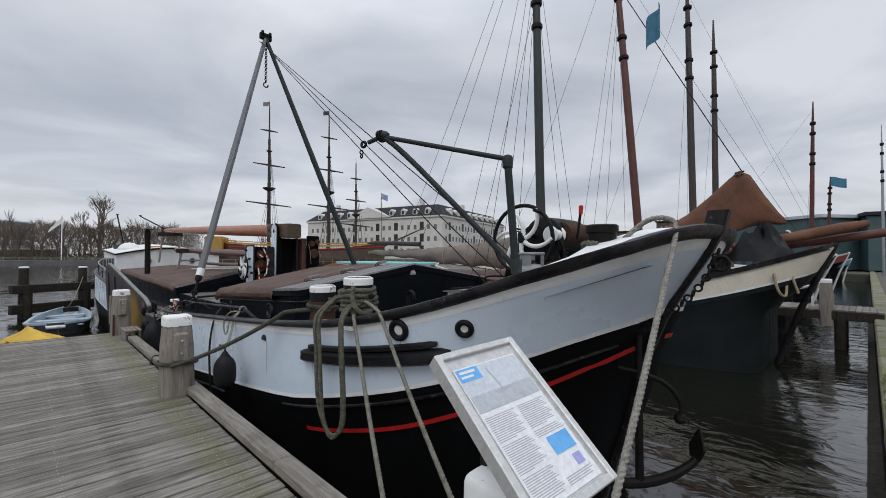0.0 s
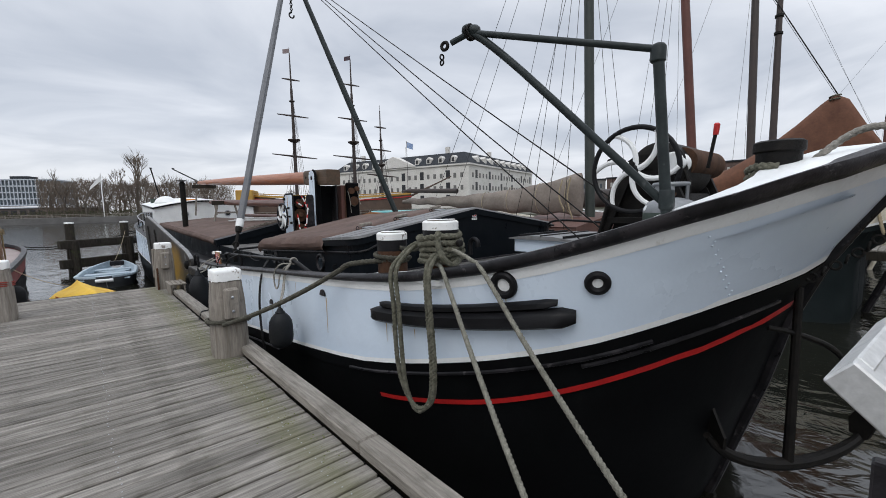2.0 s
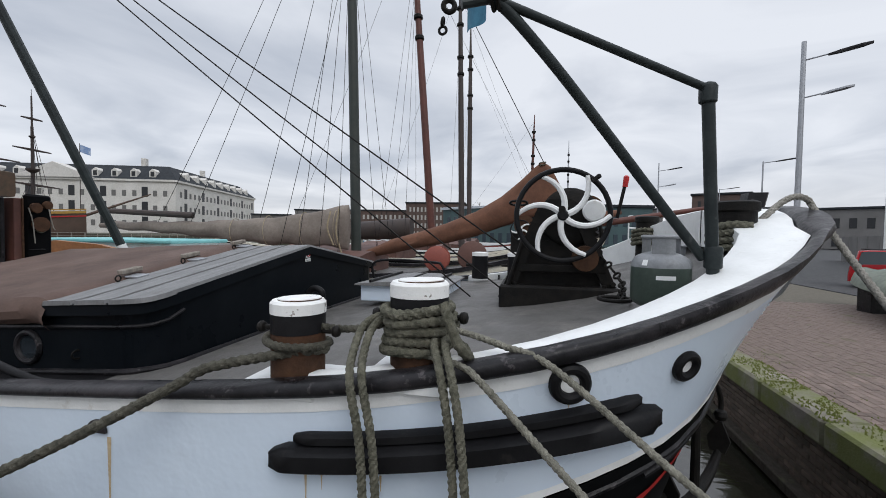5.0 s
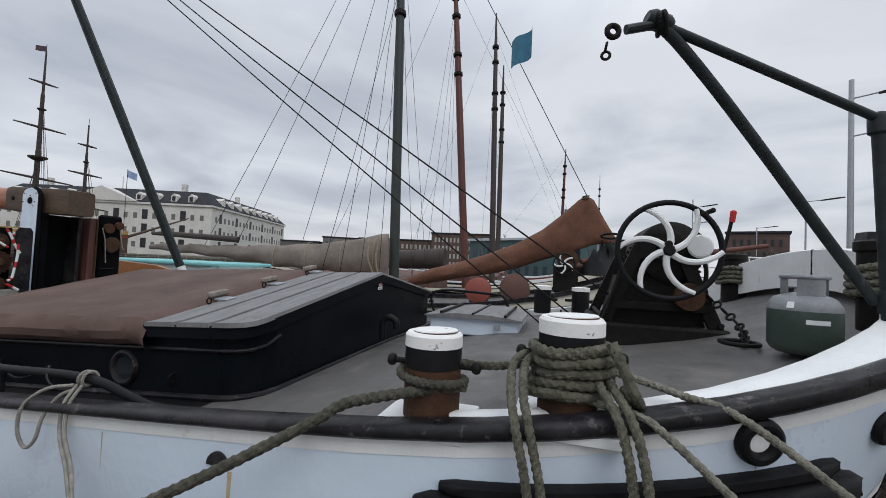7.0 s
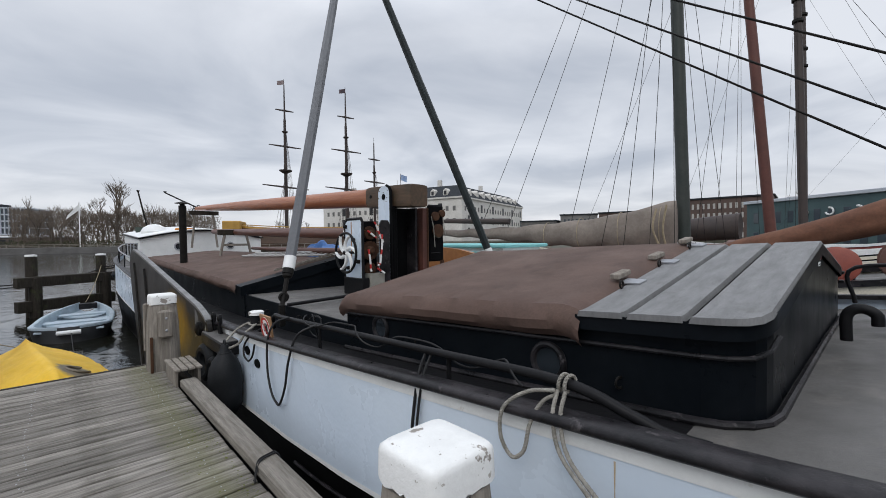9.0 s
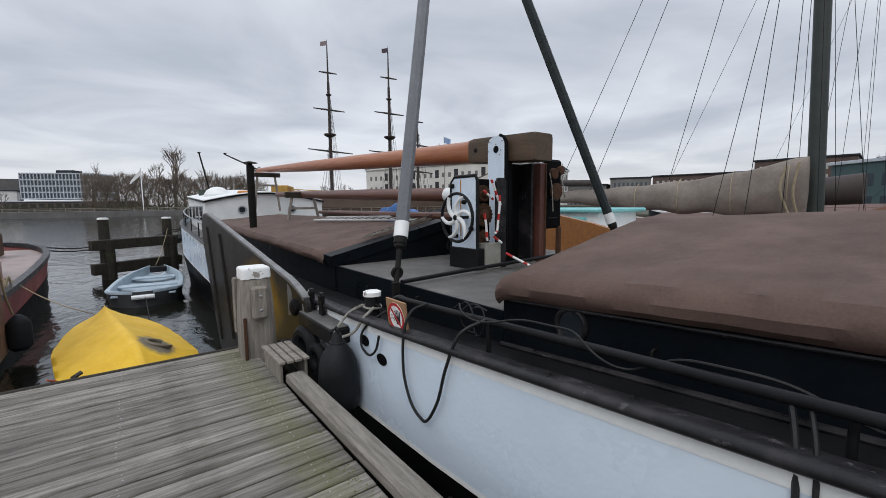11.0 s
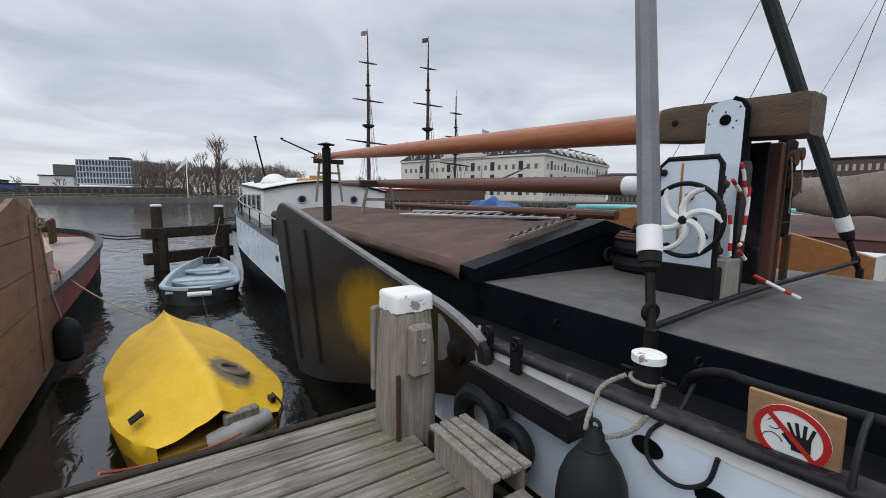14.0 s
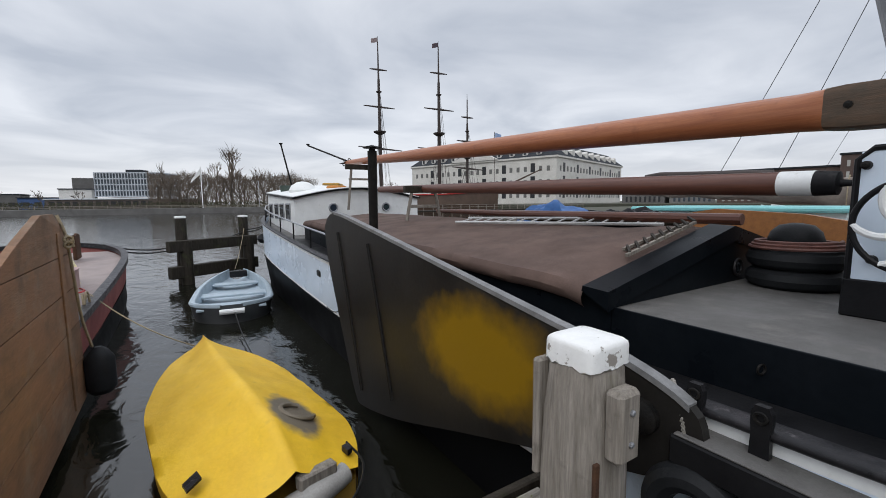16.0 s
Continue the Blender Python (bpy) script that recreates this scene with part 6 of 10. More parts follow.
for pts in ([(3.78, 9.83, 1.78), (3.82, 9.82, 1.70), (3.86, 9.82, 1.60), (3.92, 9.81, 1.48)], [(3.89, 9.80, 1.60), (3.89, 9.80, 1.45), (3.87, 9.80, 1.30), (3.85, 9.80, 1.17), (3.81, 9.80, 1.14)], [(3.66, 9.83, 1.65), (3.74, 9.82, 1.59), (3.80, 9.82, 1.55)], [(3.67, 9.83, 1.38), (3.69, 9.82, 1.24), (3.70, 9.82, 1.10), (3.71, 9.82, 1.06)], [(3.80, 9.80, 1.10), (3.92, 9.79, 1.02)], [(3.92, 9.72, 0.90), (4.02, 9.60, 0.82), (4.08, 9.52, 0.77), (4.12, 9.47, 0.74)]):
    lk = thing("striped_bar", "red and white striped warning bar on the winch", "bar", pts[0], "striped warning bars")
    line = smooth_line(pts, 4)
    for k in range(0, len(line) - 1, 2):
        part("white_piece" if (k // 2) % 3 else "red_piece", Geo().tube(line[k:k + 3], 0.0145, 8), white_paint if (k // 2) % 3 else red_paint, lk, smooth=True)
bx = thing("box", "pale grey wooden box at the winch foot", "box", (3.82, 9.9, 0.7))
part("box", Geo().box(3.70, 3.95, 9.83, 10.0, 0.70, 1.02, 0.008), surface("weathered_pale_board", (0.32, 0.31, 0.27), (0.24, 0.23, 0.20), 9, 0.7, 0, 0.3), bx)

ms = thing("lowered_mast", "varnished wooden mast lowered along the barge", "mast", (4.27, 15, 2.4))
m0, m1 = Vector((4.43, 9.58, 2.185)), Vector((4.22, 22.2, 2.755))
md = (m1 - m0).normalized()
rings_ = []
for d, w, e in ((0.0, 0.165, 12.0), (0.05, 0.175, 12.0), (1.08, 0.172, 12.0), (1.20, 0.165, 6.0)):
    c = m0 + md * d
    rings_.append([c + Vector((math.cos(a), 0, math.sin(a))) * w * (abs(math.cos(a)) ** e + abs(math.sin(a)) ** e) ** (-1 / e) for a in [2 * math.pi * k / 32 for k in range(32)]])
part("heel", Geo().rings(rings_), surface("tarred_mast_heel", (0.105, 0.060, 0.032), (0.060, 0.042, 0.026), 2.5, 0.5, 0, 0.3, 12, stretch=(8, 0.8, 8), stain=((0.03, 0.03, 0.02), 3, 0.5, 0.7, 0.7)), ms, "dark square mast heel", smooth=True)
rings_ = []
for d, w, e in ((1.20, 0.166, 4.0), (1.40, 0.160, 2.4), (2.5, 0.158, 2.0), (5, 0.150, 2.0), (8, 0.135, 2.0), (11, 0.10, 2.0), (12.4, 0.075, 2.0), (12.75, 0.06, 2.0)):
    c = m0 + md * d
    rings_.append([c + Vector((math.cos(a), 0, math.sin(a))) * w * (abs(math.cos(a)) ** e + abs(math.sin(a)) ** e) ** (-1 / e) for a in [2 * math.pi * k / 24 for k in range(24)]])
part("spar", Geo().rings(rings_), varnish, ms, "varnished red-brown spar", smooth=True)
part("truck", Geo().tube([m1 - md * 0.2, m1 + md * 0.7], [0.055, 0.012], 8), iron_black, ms, smooth=True)
for k in range(5):
    a = 2 * math.pi * k / 5
    part("iron_eye", Geo().torus(m1 + md * (0.1 * k - 0.2) + Vector((0.09 * math.cos(a), 0, 0.09 * math.sin(a))), md, 0.04, 0.014, 10, 5), iron_black, ms, smooth=True)
part("bolt", Geo().lathe((4.245, 10.62, 2.238), (-1, 0, 0), [(0, 0.03), (0.015, 0.03), (0.02, 0.01)], 8), iron_black, ms)
sp2 = thing("lowered_gaff", "dark varnished gaff with a white band, lying over the hold", "spar", (4.0, 14, 1.7))
g0, g1 = Vector((3.98, 10.55, 1.62)), Vector((4.02, 19.3, 1.84))
gd = (g1 - g0).normalized()
part("spar", Geo().tube([g0 + gd * 0.38, g0 + gd * 3, g0 + gd * 8.7], [0.098, 0.10, 0.075], 18), spar_brown, sp2, smooth=True)
part("white_band", Geo().tube([g0 + gd * 0.15, g0 + gd * 0.38], 0.101, 18), white_paint, sp2, "white painted band", smooth=True)
part("black_end", Geo().lathe(g0, gd, [(-0.10, 0.02), (0, 0.03), (0.01, 0.09), (0.15, 0.10)], 18), black_paint, sp2, "black iron end", smooth=True)
for y, x in ((20.9, 4.15), (17.0, 4.0)):
    tr = thing("trestle", "wooden trestle holding the lowered spars", "trestle", (x, y, 1.3), "spar trestles")
    zb = 1.86 if y > 20 else 1.16
    zt = 2.45 if y > 20 else 1.70
    if y > 20:
        zb = 1.34
    for dx in (-0.4, 0.4):
        part("leg", Geo().tube([(x + dx, y, zb - 0.02), (x + dx * 0.7, y, zt)], 0.035, 6), post_wood, tr)
    part("cross_piece", Geo().box(x - 0.45, x + 0.45, y - 0.05, y + 0.05, zt, zt + 0.14, 0.01), dark_wood, tr)
    part("tie", Geo().box(x - 0.36, x + 0.36, y - 0.02, y + 0.02, zt - 0.30, zt - 0.24, 0.006), post_wood, tr)

# chimney
cy = thing("chimney_pipe", "black stove pipe with a flat cap", "chimney", (2.62, 16.38, 0.9))
part("pipe", Geo().tube([(2.63, 16.40, 0.86), (2.615, 16.34, 2.40)], 0.080, 18), iron_black, cy, smooth=True)
part("collar", Geo().tube([(2.616, 16.345, 2.38), (2.615, 16.34, 2.44)], 0.055, 14), iron_black, cy, smooth=True)
part("cap", Geo().lathe((2.615, 16.34, 2.45), (0, 0, 1), [(0, 0.16), (0.012, 0.16), (0.04, 0.05), (0.05, 0.02)], 22), iron_black, cy, smooth=True)

# things lying on the after hold
aluminium = surface("dull_aluminium", (0.52, 0.52, 0.51), (0.40, 0.40, 0.39), 8, 0.4, 0.2, 0.1)
ld = thing("ladder", "grey aluminium ladder lying on the tarpaulin", "ladder", (4.6, 14.5, 1.3))
la, lb_ = Vector((4.50, 12.20, 1.225)), Vector((3.62, 15.25, 1.175))
lw = Vector((-0.34, -0.10, -0.055))
part("rail", Geo().tube([la, lb_], 0.022, 6), aluminium, ld)
part("rail", Geo().tube([la - lw, lb_ - lw], 0.022, 6), aluminium, ld)
for k in range(15):
    c = la.lerp(lb_, (k + 0.5) / 15)
    part("rung", Geo().tube([c, c - lw], 0.014, 6), aluminium, ld)
for k, (x, y0, y1, z, r) in enumerate(((4.62, 11.45, 17.4, 1.30, 0.06), (5.0, 12.2, 16.2, 1.22, 0.06))):
    pl = thing("loose_spar", "weathered dark pole lying on the tarpaulin", "pole", (x, y0, z), "loose poles on the hold")
    part("pole", Geo().tube([(x, y0, z), (x - 0.1, (y0 + y1) / 2, z), (x - 0.05, y1, z + 0.02)], [r, r, r * 0.7], 10), dark_wood if k else spar_brown, pl, smooth=True)
bl = thing("grating", "dark slatted wooden grating on the hatch end", "grating", (3.5, 11.9, 1.1))
for k in range(2):
    part("bearer", Geo().tube([(3.0 + 0.25 * k, 11.65 + 0.2 * k, 1.03 + 0.02 * k), (4.1 + 0.25 * k, 11.65 + 0.2 * k, 1.28 - 0.02 * k)], 0.02, 4), post_wood, bl)
for k in range(9):
    c = Vector((3.05, 11.65, 1.05)).lerp(Vector((4.1, 11.65, 1.29)), k / 8)
    part("slat", Geo().tube([c, c + Vector((0.25, 0.2, 0.03))], 0.016, 4), dark_wood, bl)
bt = thing("blue_tarpaulin", "crumpled blue tarpaulin heaped on the hold", "tarpaulin", (5.55, 14.85, 1.05))
rows = []
for i in range(16):
    row = []
    for j in range(20):
        a, r = 2 * math.pi * j / 20, (15 - i) / 15
        h = 0.42 * (1 - r ** 2.6) * (0.75 + 0.5 * noise.noise(Vector((3 * r * math.cos(a), 3 * r * math.sin(a), 1))))
        row.append((5.55 + 0.5 * r * math.cos(a), 14.85 + 1.0 * r * math.sin(a), 1.02 + h * 1.35))
    rows.append(row)
part("heap", Geo().rings(rows), surface("blue_plastic_tarp", (0.02, 0.12, 0.36), (0.015, 0.08, 0.25), 5, 0.4, 0, 0.3, 12), bt, smooth=True)
bt = thing("black_sheet", "black plastic sheet over gear on the hold", "tarpaulin", (5.4, 13.2, 1.05))
rows = []
for i in range(14):
    row = []
    for j in range(20):
        a, r = 2 * math.pi * j / 20, (13 - i) / 13
        h = 0.30 * (1 - r ** 3) * (0.8 + 0.5 * noise.noise(Vector((4 * r * math.cos(a), 4 * r * math.sin(a), 5))))
        row.append((5.4 + 0.5 * r * math.cos(a), 13.2 + 0.95 * r * math.sin(a), 1.02 + h * 1.3))
    rows.append(row)
part("heap", Geo().rings(rows), black_paint, bt, smooth=True)
for z in (0.70, 0.88):
    ty = thing("tyre", "stacked black tyre on the middle deck", "tyre", (4.52, 10.95, z), "stacked tyres")
    part("tyre", Geo().torus((4.52, 10.95, z + 0.085), (0, 0, 1), 0.29, 0.09, 32, 10), rubber, ty, smooth=True)
hs = thing("hose_coil", "coiled hose lying on the tyres", "hose", (4.52, 10.95, 1.06))
part("coil", Geo().tube([(4.52 + (0.36 - 0.004 * k / 4) * math.cos(0.3 * k), 10.95 + (0.36 - 0.004 * k / 4) * math.sin(0.3 * k), 1.055 + 0.0012 * k) for k in range(60)], 0.016, 6), surface("red_brown_hose", (0.16, 0.06, 0.045), (0.10, 0.045, 0.035), 9, 0.5), hs, smooth=True)
bk = thing("black_tub", "upturned black tub on the tyres", "tub", (4.62, 11.0, 1.06))
part("tub", Geo().lathe((4.62, 11.0, 1.06), (0, 0, 1), [(0, 0.21), (0.06, 0.215), (0.14, 0.19), (0.20, 0.13), (0.22, 0.04)], 22), rubber, bk, smooth=True)

# ---- after cabin ----
cn = thing("after_cabin", "white steel after cabin with portholes and dark roof edge", "cabin", (4.27, 23, 0.6))
secs = []
for y in (21.30, 25.3):
    zt = 1.62 + 0.05 * (y - 21.3)
    secs.append([(2.36, y, 0.45)] + [(2.36 + 3.82 * k / 12, y, zt + 0.28 * math.sin(math.pi * k / 12)) for k in range(13)] + [(6.18, y, 0.45)])
part("wall", Geo().rings(secs), white_paint, cn, "white cabin wall")
secs = []
for y in (21.22, 25.4):
    zt = 1.625 + 0.05 * (y - 21.3)
    low = [(2.30 + 3.94 * k / 12, y, zt + 0.28 * math.sin(math.pi * k / 12)) for k in range(13)]
    secs.append(low + [(x, yy, z + 0.05) for x, yy, z in low[::-1]])
part("roof", Geo().rings(secs), black_paint, cn, "black roof edge")
secs = []
for y in (21.25, 25.37):
    zt = 1.68 + 0.05 * (y - 21.3)
    low = [(2.33 + 3.88 * k / 12, y, zt + 0.28 * math.sin(math.pi * k / 12)) for k in range(13)]
    secs.append(low + [(x, yy, z + 0.02) for x, yy, z in low[::-1]])
part("roof_sheet", Geo().rings(secs), white_paint, cn, "white roof sheet")
for x in (3.44, 5.08):
    po = part("porthole", Geo().torus((x, 21.29, 1.38), (0, 1, 0), 0.115, 0.025, 26, 8), galvanised, cn, "round porthole", smooth=True)
    part("glass", Geo().lathe((x, 21.285, 1.38), (0, -1, 0), [(0, 0.11), (0.004, 0.11)], 22), pane_dark, po)
for y in (21.75, 22.6, 23.45, 24.4):
    wi = part("window", Geo().box(2.335, 2.36, y, y + 0.6, 1.02, 1.52, 0.01), galvanised, cn, "side window in a metal surround")
    part("pane", Geo().box(2.328, 2.334, y + 0.04, y + 0.56, 1.06, 1.48, 0.002), pane_dark, wi)
dm = thing("roof_dome", "white plastic dome on the cabin roof", "dome", (3.0, 22.6, 1.8))
part("dome", Geo().lathe((3.0, 22.9, 1.80), (0, 0, 1), [(0, 0.40), (0.12, 0.42), (0.26, 0.34), (0.36, 0.18), (0.39, 0.03)], 22), white_paint, dm, smooth=True)
oc = thing("orange_buoy_coil", "orange rope coil on the cabin roof", "rope", (3.7, 21.8, 1.9))
part("coil", Geo().torus((3.75, 21.9, 1.97), (0, 0, 1), 0.24, 0.06, 24, 8), surface("orange_rope", (0.62, 0.26, 0.06), (0.45, 0.18, 0.05), 20, 0.8, 0, 0.6, 80), oc, smooth=True)
gp = thing("green_bucket", "dark green bucket on the cabin roof", "bucket", (2.6, 24.4, 1.9))
part("bucket", Geo().lathe((2.75, 24.2, 1.84), (0, 0, 1), [(0, 0.15), (0.26, 0.19), (0.27, 0.19)], 16), gas_green, gp, smooth=True)
for x0, y0, z0, x1, y1, z1 in ((3.0, 24.2, 1.9, 2.75, 24.6, 3.5), (4.27, 21.9, 2.72, 3.6, 24.4, 3.5)):
    po = thing("staff", "thin dark staff above the cabin", "staff", (x0, y0, z0), "staffs on the cabin")
    part("staff", Geo().tube([(x0, y0, z0), (x1, y1, z1)], 0.028, 8), iron_black, po, smooth=True)
    part("tip", Geo().lathe((x1, y1, z1), (0, 0, 1), [(0, 0.03), (0.03, 0.06), (0.05, 0.06), (0.06, 0.02)], 10), iron_black, po, smooth=True)
sr = thing("stern_rail", "bent steel stern rail along the after deck", "rail", (2.2, 22, 0.9))
rp_ = [Vector((CX - half_at(y, sheer(y)) + 0.10, y, sheer(y) + 0.42)) for y in (16.8, 18, 19.5, 21, 22.5, 24, 25.2, 26.2)]
part("top_rail", Geo().tube(rp_, 0.020, 8), galvanised, sr, smooth=True)
for p in rp_[::1]:
    part("stanchion", Geo().tube([p, p - Vector((0, 0, 0.40))], 0.016, 6), black_paint, sr)
part("fairlead", Geo().box(1.80, 1.86, 17.0, 17.22, 0.16, 0.28, 0.02), iron_black, barge)

# ---- information board at the start of the jetty ----
mooring_post(1.13, 0.80, "timber mooring post with a chipped white cap", False, 0.88)
ib = thing("information_board", "slanted information board in a grey metal surround", "sign", (1.05, 0.75, 0.9))
TL, TR, BR = Vector((0.903, 0.944, 1.257)), Vector((1.233, 0.913, 1.274)), Vector((1.208, 0.545, 0.955))
ux = (TR - TL).normalized()
uy = (BR - TR).normalized()
uz = uy.cross(ux).normalized()
if uz.z < 0:
    uz = -uz
wid, hei = (TR - TL).length, (BR - TR).length + 0.02
bm_ = Matrix((ux, uy, uz)).transposed().to_4x4()
bm_.translation = TL


def on_board(x0, x1, y0, y1, z0, z1, b=0.001):
    return Geo().box(x0, x1, y0, y1, z0, z1, b, bm_)


alu = surface("matt_aluminium", (0.62, 0.62, 0.61), (0.54, 0.54, 0.53), 20, 0.4, 0.5, 0.05)
paper = surface("printed_sheet", (0.74, 0.75, 0.76), (0.70, 0.71, 0.73), 5, 0.25, 0, 0.0)
photo = surface("printed_grey_photo", (0.50, 0.54, 0.60), (0.58, 0.61, 0.65), 4, 0.25, 0, 0.0)
photo_sea = surface("printed_grey_sea", (0.38, 0.41, 0.45), (0.45, 0.48, 0.51), 14, 0.25, 0, 0.0)
blue_ink = surface("blue_ink", (0.13, 0.42, 0.78), (0.10, 0.36, 0.72), 6, 0.25, 0, 0.0)
grey_ink = surface("grey_ink", (0.40, 0.41, 0.44), (0.36, 0.37, 0.40), 30, 0.3, 0, 0.0)
part("back_plate", on_board(0.0, wid, 0.0, hei, -0.035, -0.004), alu, ib)
for a in ((-0.012, 0.012, -0.012, hei + 0.012), (wid - 0.012, wid + 0.012, -0.012, hei + 0.012), (0.012, wid - 0.012, -0.012, 0.012), (0.012, wid - 0.012, hei - 0.012, hei + 0.012)):
    part("edge_profile", on_board(a[0], a[1], a[2], a[3], -0.04, 0.010, 0.003), alu, ib, "grey metal edge profile")
sheet = part("printed_sheet", on_board(0.026, wid - 0.026, 0.05, hei - 0.02, -0.0035, 0.0, 0.0005), paper, ib, "white printed sheet")
part("photo", on_board(0.03, wid - 0.03, 0.055, 0.150, 0.0004, 0.0010, 0.0002), photo, sheet, "pale picture of a boat at sea")
part("photo_sea", on_board(0.03, wid - 0.03, 0.150, 0.205, 0.0004, 0.0010, 0.0002), photo_sea, sheet)
part("boat_picture", Geo().slab([bm_ @ Vector((x, y, 0.0012)) for x, y in ((0.13, 0.155), (0.20, 0.150), (0.205, 0.160), (0.14, 0.168))], bm_.to_3x3() @ Vector((0, 0, 0.0004))), grey_ink, sheet)
part("mast_picture", Geo().slab([bm_ @ Vector((x, y, 0.0012)) for x, y in ((0.150, 0.075), (0.154, 0.075), (0.168, 0.155), (0.164, 0.155))], bm_.to_3x3() @ Vector((0, 0, 0.0004))), grey_ink, sheet)
part("title_panel", on_board(0.032, 0.120, 0.056, 0.100, 0.0014, 0.0020, 0.0002), blue_ink, sheet, "blue title panel")
for k, (a, b_) in enumerate(((0.040, 0.105), (0.040, 0.090))):
    part("title_bar", on_board(a, b_, 0.064 + 0.017 * k, 0.073 + 0.016 * k, 0.0022, 0.0026, 0.0001), paper, sheet)
for col in (0.034, 0.170):
    for k in range(40):
        y0 = 0.222 + 0.0062 * k + (0.006 if k > 12 else 0) + (0.006 if k > 26 else 0)
        if y0 > hei - 0.035 or (col > 0.1 and 0.328 < y0 < 0.445):
            continue
        part("text_line", on_board(col, col + 0.122 - 0.05 * (k in (12, 26)) - 0.006 * ((k * 7) % 4), y0, y0 + 0.0026, 0.0004, 0.0008, 0.0001), grey_ink, sheet)
part("blue_panel", on_board(0.195, 0.290, 0.338, 0.392, 0.0010, 0.0016, 0.0002), blue_ink, sheet, "blue text panel")
part("emblem", on_board(0.245, 0.280, 0.408, 0.440, 0.0010, 0.0016, 0.0002), surface("violet_ink", (0.30, 0.30, 0.62), (0.36, 0.36, 0.6), 30, 0.3), sheet)
part("bracket", Geo().tube([TL + ux * 0.16 + uy * 0.30 - uz * 0.05, Vector((1.12, 0.80, 0.80)), Vector((1.13, 0.92, 0.3))], 0.022, 8), iron_black, ib, smooth=True)
part("bracket_post", Geo().box(1.085, 1.115, 0.90, 0.93, 0.0, 1.05, 0.004), rail_paint, ib, "dark steel post")
kp = thing("ring_bolt", "iron ring bolt on the jetty kerb", "ring", (1.35, 1.0, 0.1), "jetty ring bolts")
part("ring", Geo().torus((1.345, 1.0, 0.13), (1, 0, 0), 0.045, 0.010, 18, 8), rust_iron, kp, smooth=True)
kp = thing("ring_bolt", "iron ring bolt on the jetty planks", "ring", (1.16, 1.42, 0.0), "jetty ring bolts")
part("ring", Geo().torus((1.16, 1.42, 0.03), (0.4, 1, 0), 0.045, 0.010, 18, 8), rust_iron, kp, smooth=True)

# ---- small boats ----
# the covered yellow boat
yb = thing("covered_dinghy", "small boat under a bright yellow tarpaulin", "boat", (0.12, 14.1, WATER))
Y0, Y1 = Vector((-0.12, 16.0, 0)), Vector((0.35, 12.56, 0))
ya = (Y1 - Y0).normalized()
yn = Vector((-ya.y, ya.x, 0))


def yel_w(u):
    return 0.80 * max(math.sin(min(u * 2.2, 1) * math.pi / 2), 0.0) ** 0.50 * (1 - 0.36 * max(0, (u - 0.72) / 0.28) ** 2)


rows = []
for i in range(41):
    u = i / 40
    c = Y0.lerp(Y1, u)
    w = yel_w(u) + 0.01
    zs_ = -0.70 + 0.24 * max(0, 1 - u / 0.4) ** 1.5
    rz = -0.36 + 0.05 * math.sin(u * 3.1) + 0.07 * max(0, 1 - u / 0.2) - 0.16 * max(0, (u - 0.8) / 0.2) ** 2
    row = []
    for j in range(-14, 15):
        f = j / 14
        if abs(f) <= 0.86:
            g_ = abs(f) / 0.86
            z = rz + (zs_ - rz) * g_ ** 1.05 - 0.035 * math.sin(g_ * math.pi)
            x = f / 0.86 * w
        else:
            g_ = (abs(f) - 0.86) / 0.14
            z = zs_ - 0.22 * g_
            x = math.copysign(w * (1.02 - 0.06 * g_), f)
        wr = 0.016 * noise.noise(Vector((x * 2.2, u * 9, 3))) + 0.012 * noise.noise(Vector((x * 7 + u * 3, u * 22, 7))) - 0.020 * max(0, noise.noise(Vector((x * 3 + u * 9, x * 2 - u * 5, 11)))) ** 0.5
        if abs(f) > 0.6:
            wr += 0.012 * math.sin(u * 55 + f * 3) * (abs(f) - 0.6)
        p = c + yn * x + Vector((0, 0, z + wr))
        row.append(p)
    rows.append(row)
spot(yellow_canvas, (0.53, 13.45, -0.45), (0.25, 0.54, 0.5), (0.11, 0.105, 0.10), 0.30, 0.92, 0.25)
part("cover", Geo().grid(rows), yellow_canvas, yb, "creased yellow tarpaulin with a worn dark emblem", smooth=True, angle=70)
hullrows = []
for i in range(41):
    u = i / 40
    c = Y0.lerp(Y1, u)
    w = yel_w(u)
    hullrows.append([c + yn * (s_ * w * k) + Vector((0, 0, z)) for s_, k, z in ((-1, 0.97, -0.80 + 0.2 * max(0, 1 - u / 0.4) ** 1.5), (-1, 0.96, -0.95), (-1, 0.85, -1.3), (1, 0.85, -1.3), (1, 0.96, -0.95), (1, 0.97, -0.80 + 0.2 * max(0, 1 - u / 0.4) ** 1.5))])
part("hull", Geo().rings(hullrows, True, True), surface("ochre_boat_hull", (0.34, 0.20, 0.03), (0.22, 0.14, 0.03), 3, 0.5, 0, 0.2, stain=((0.05, 0.04, 0.03), 3, 0.55, 0.75, 0.7)), yb, "stained ochre hull", smooth=True)
em = Y0.lerp(Y1, 0.62) + yn * 0.36
part("emblem_ring", Geo().torus((0.56, 13.42, -0.475), (0.42, 0.03, 1), 0.16, 0.022, 22, 6, 0.5, 5.2), yellow_canvas, yb, "yellow ring emblem", smooth=True)
part("patch", Geo().slab([Vector((-0.36, 12.85, -0.600)) + Vector((a, b_, c_)) for a, b_, c_ in ((0, 0, 0), (0.10, 0.05, 0.045), (0.07, 0.18, 0.035), (-0.03, 0.13, -0.012))], (0, 0, 0.02)), rail_paint, yb, "dark opening in the cover")
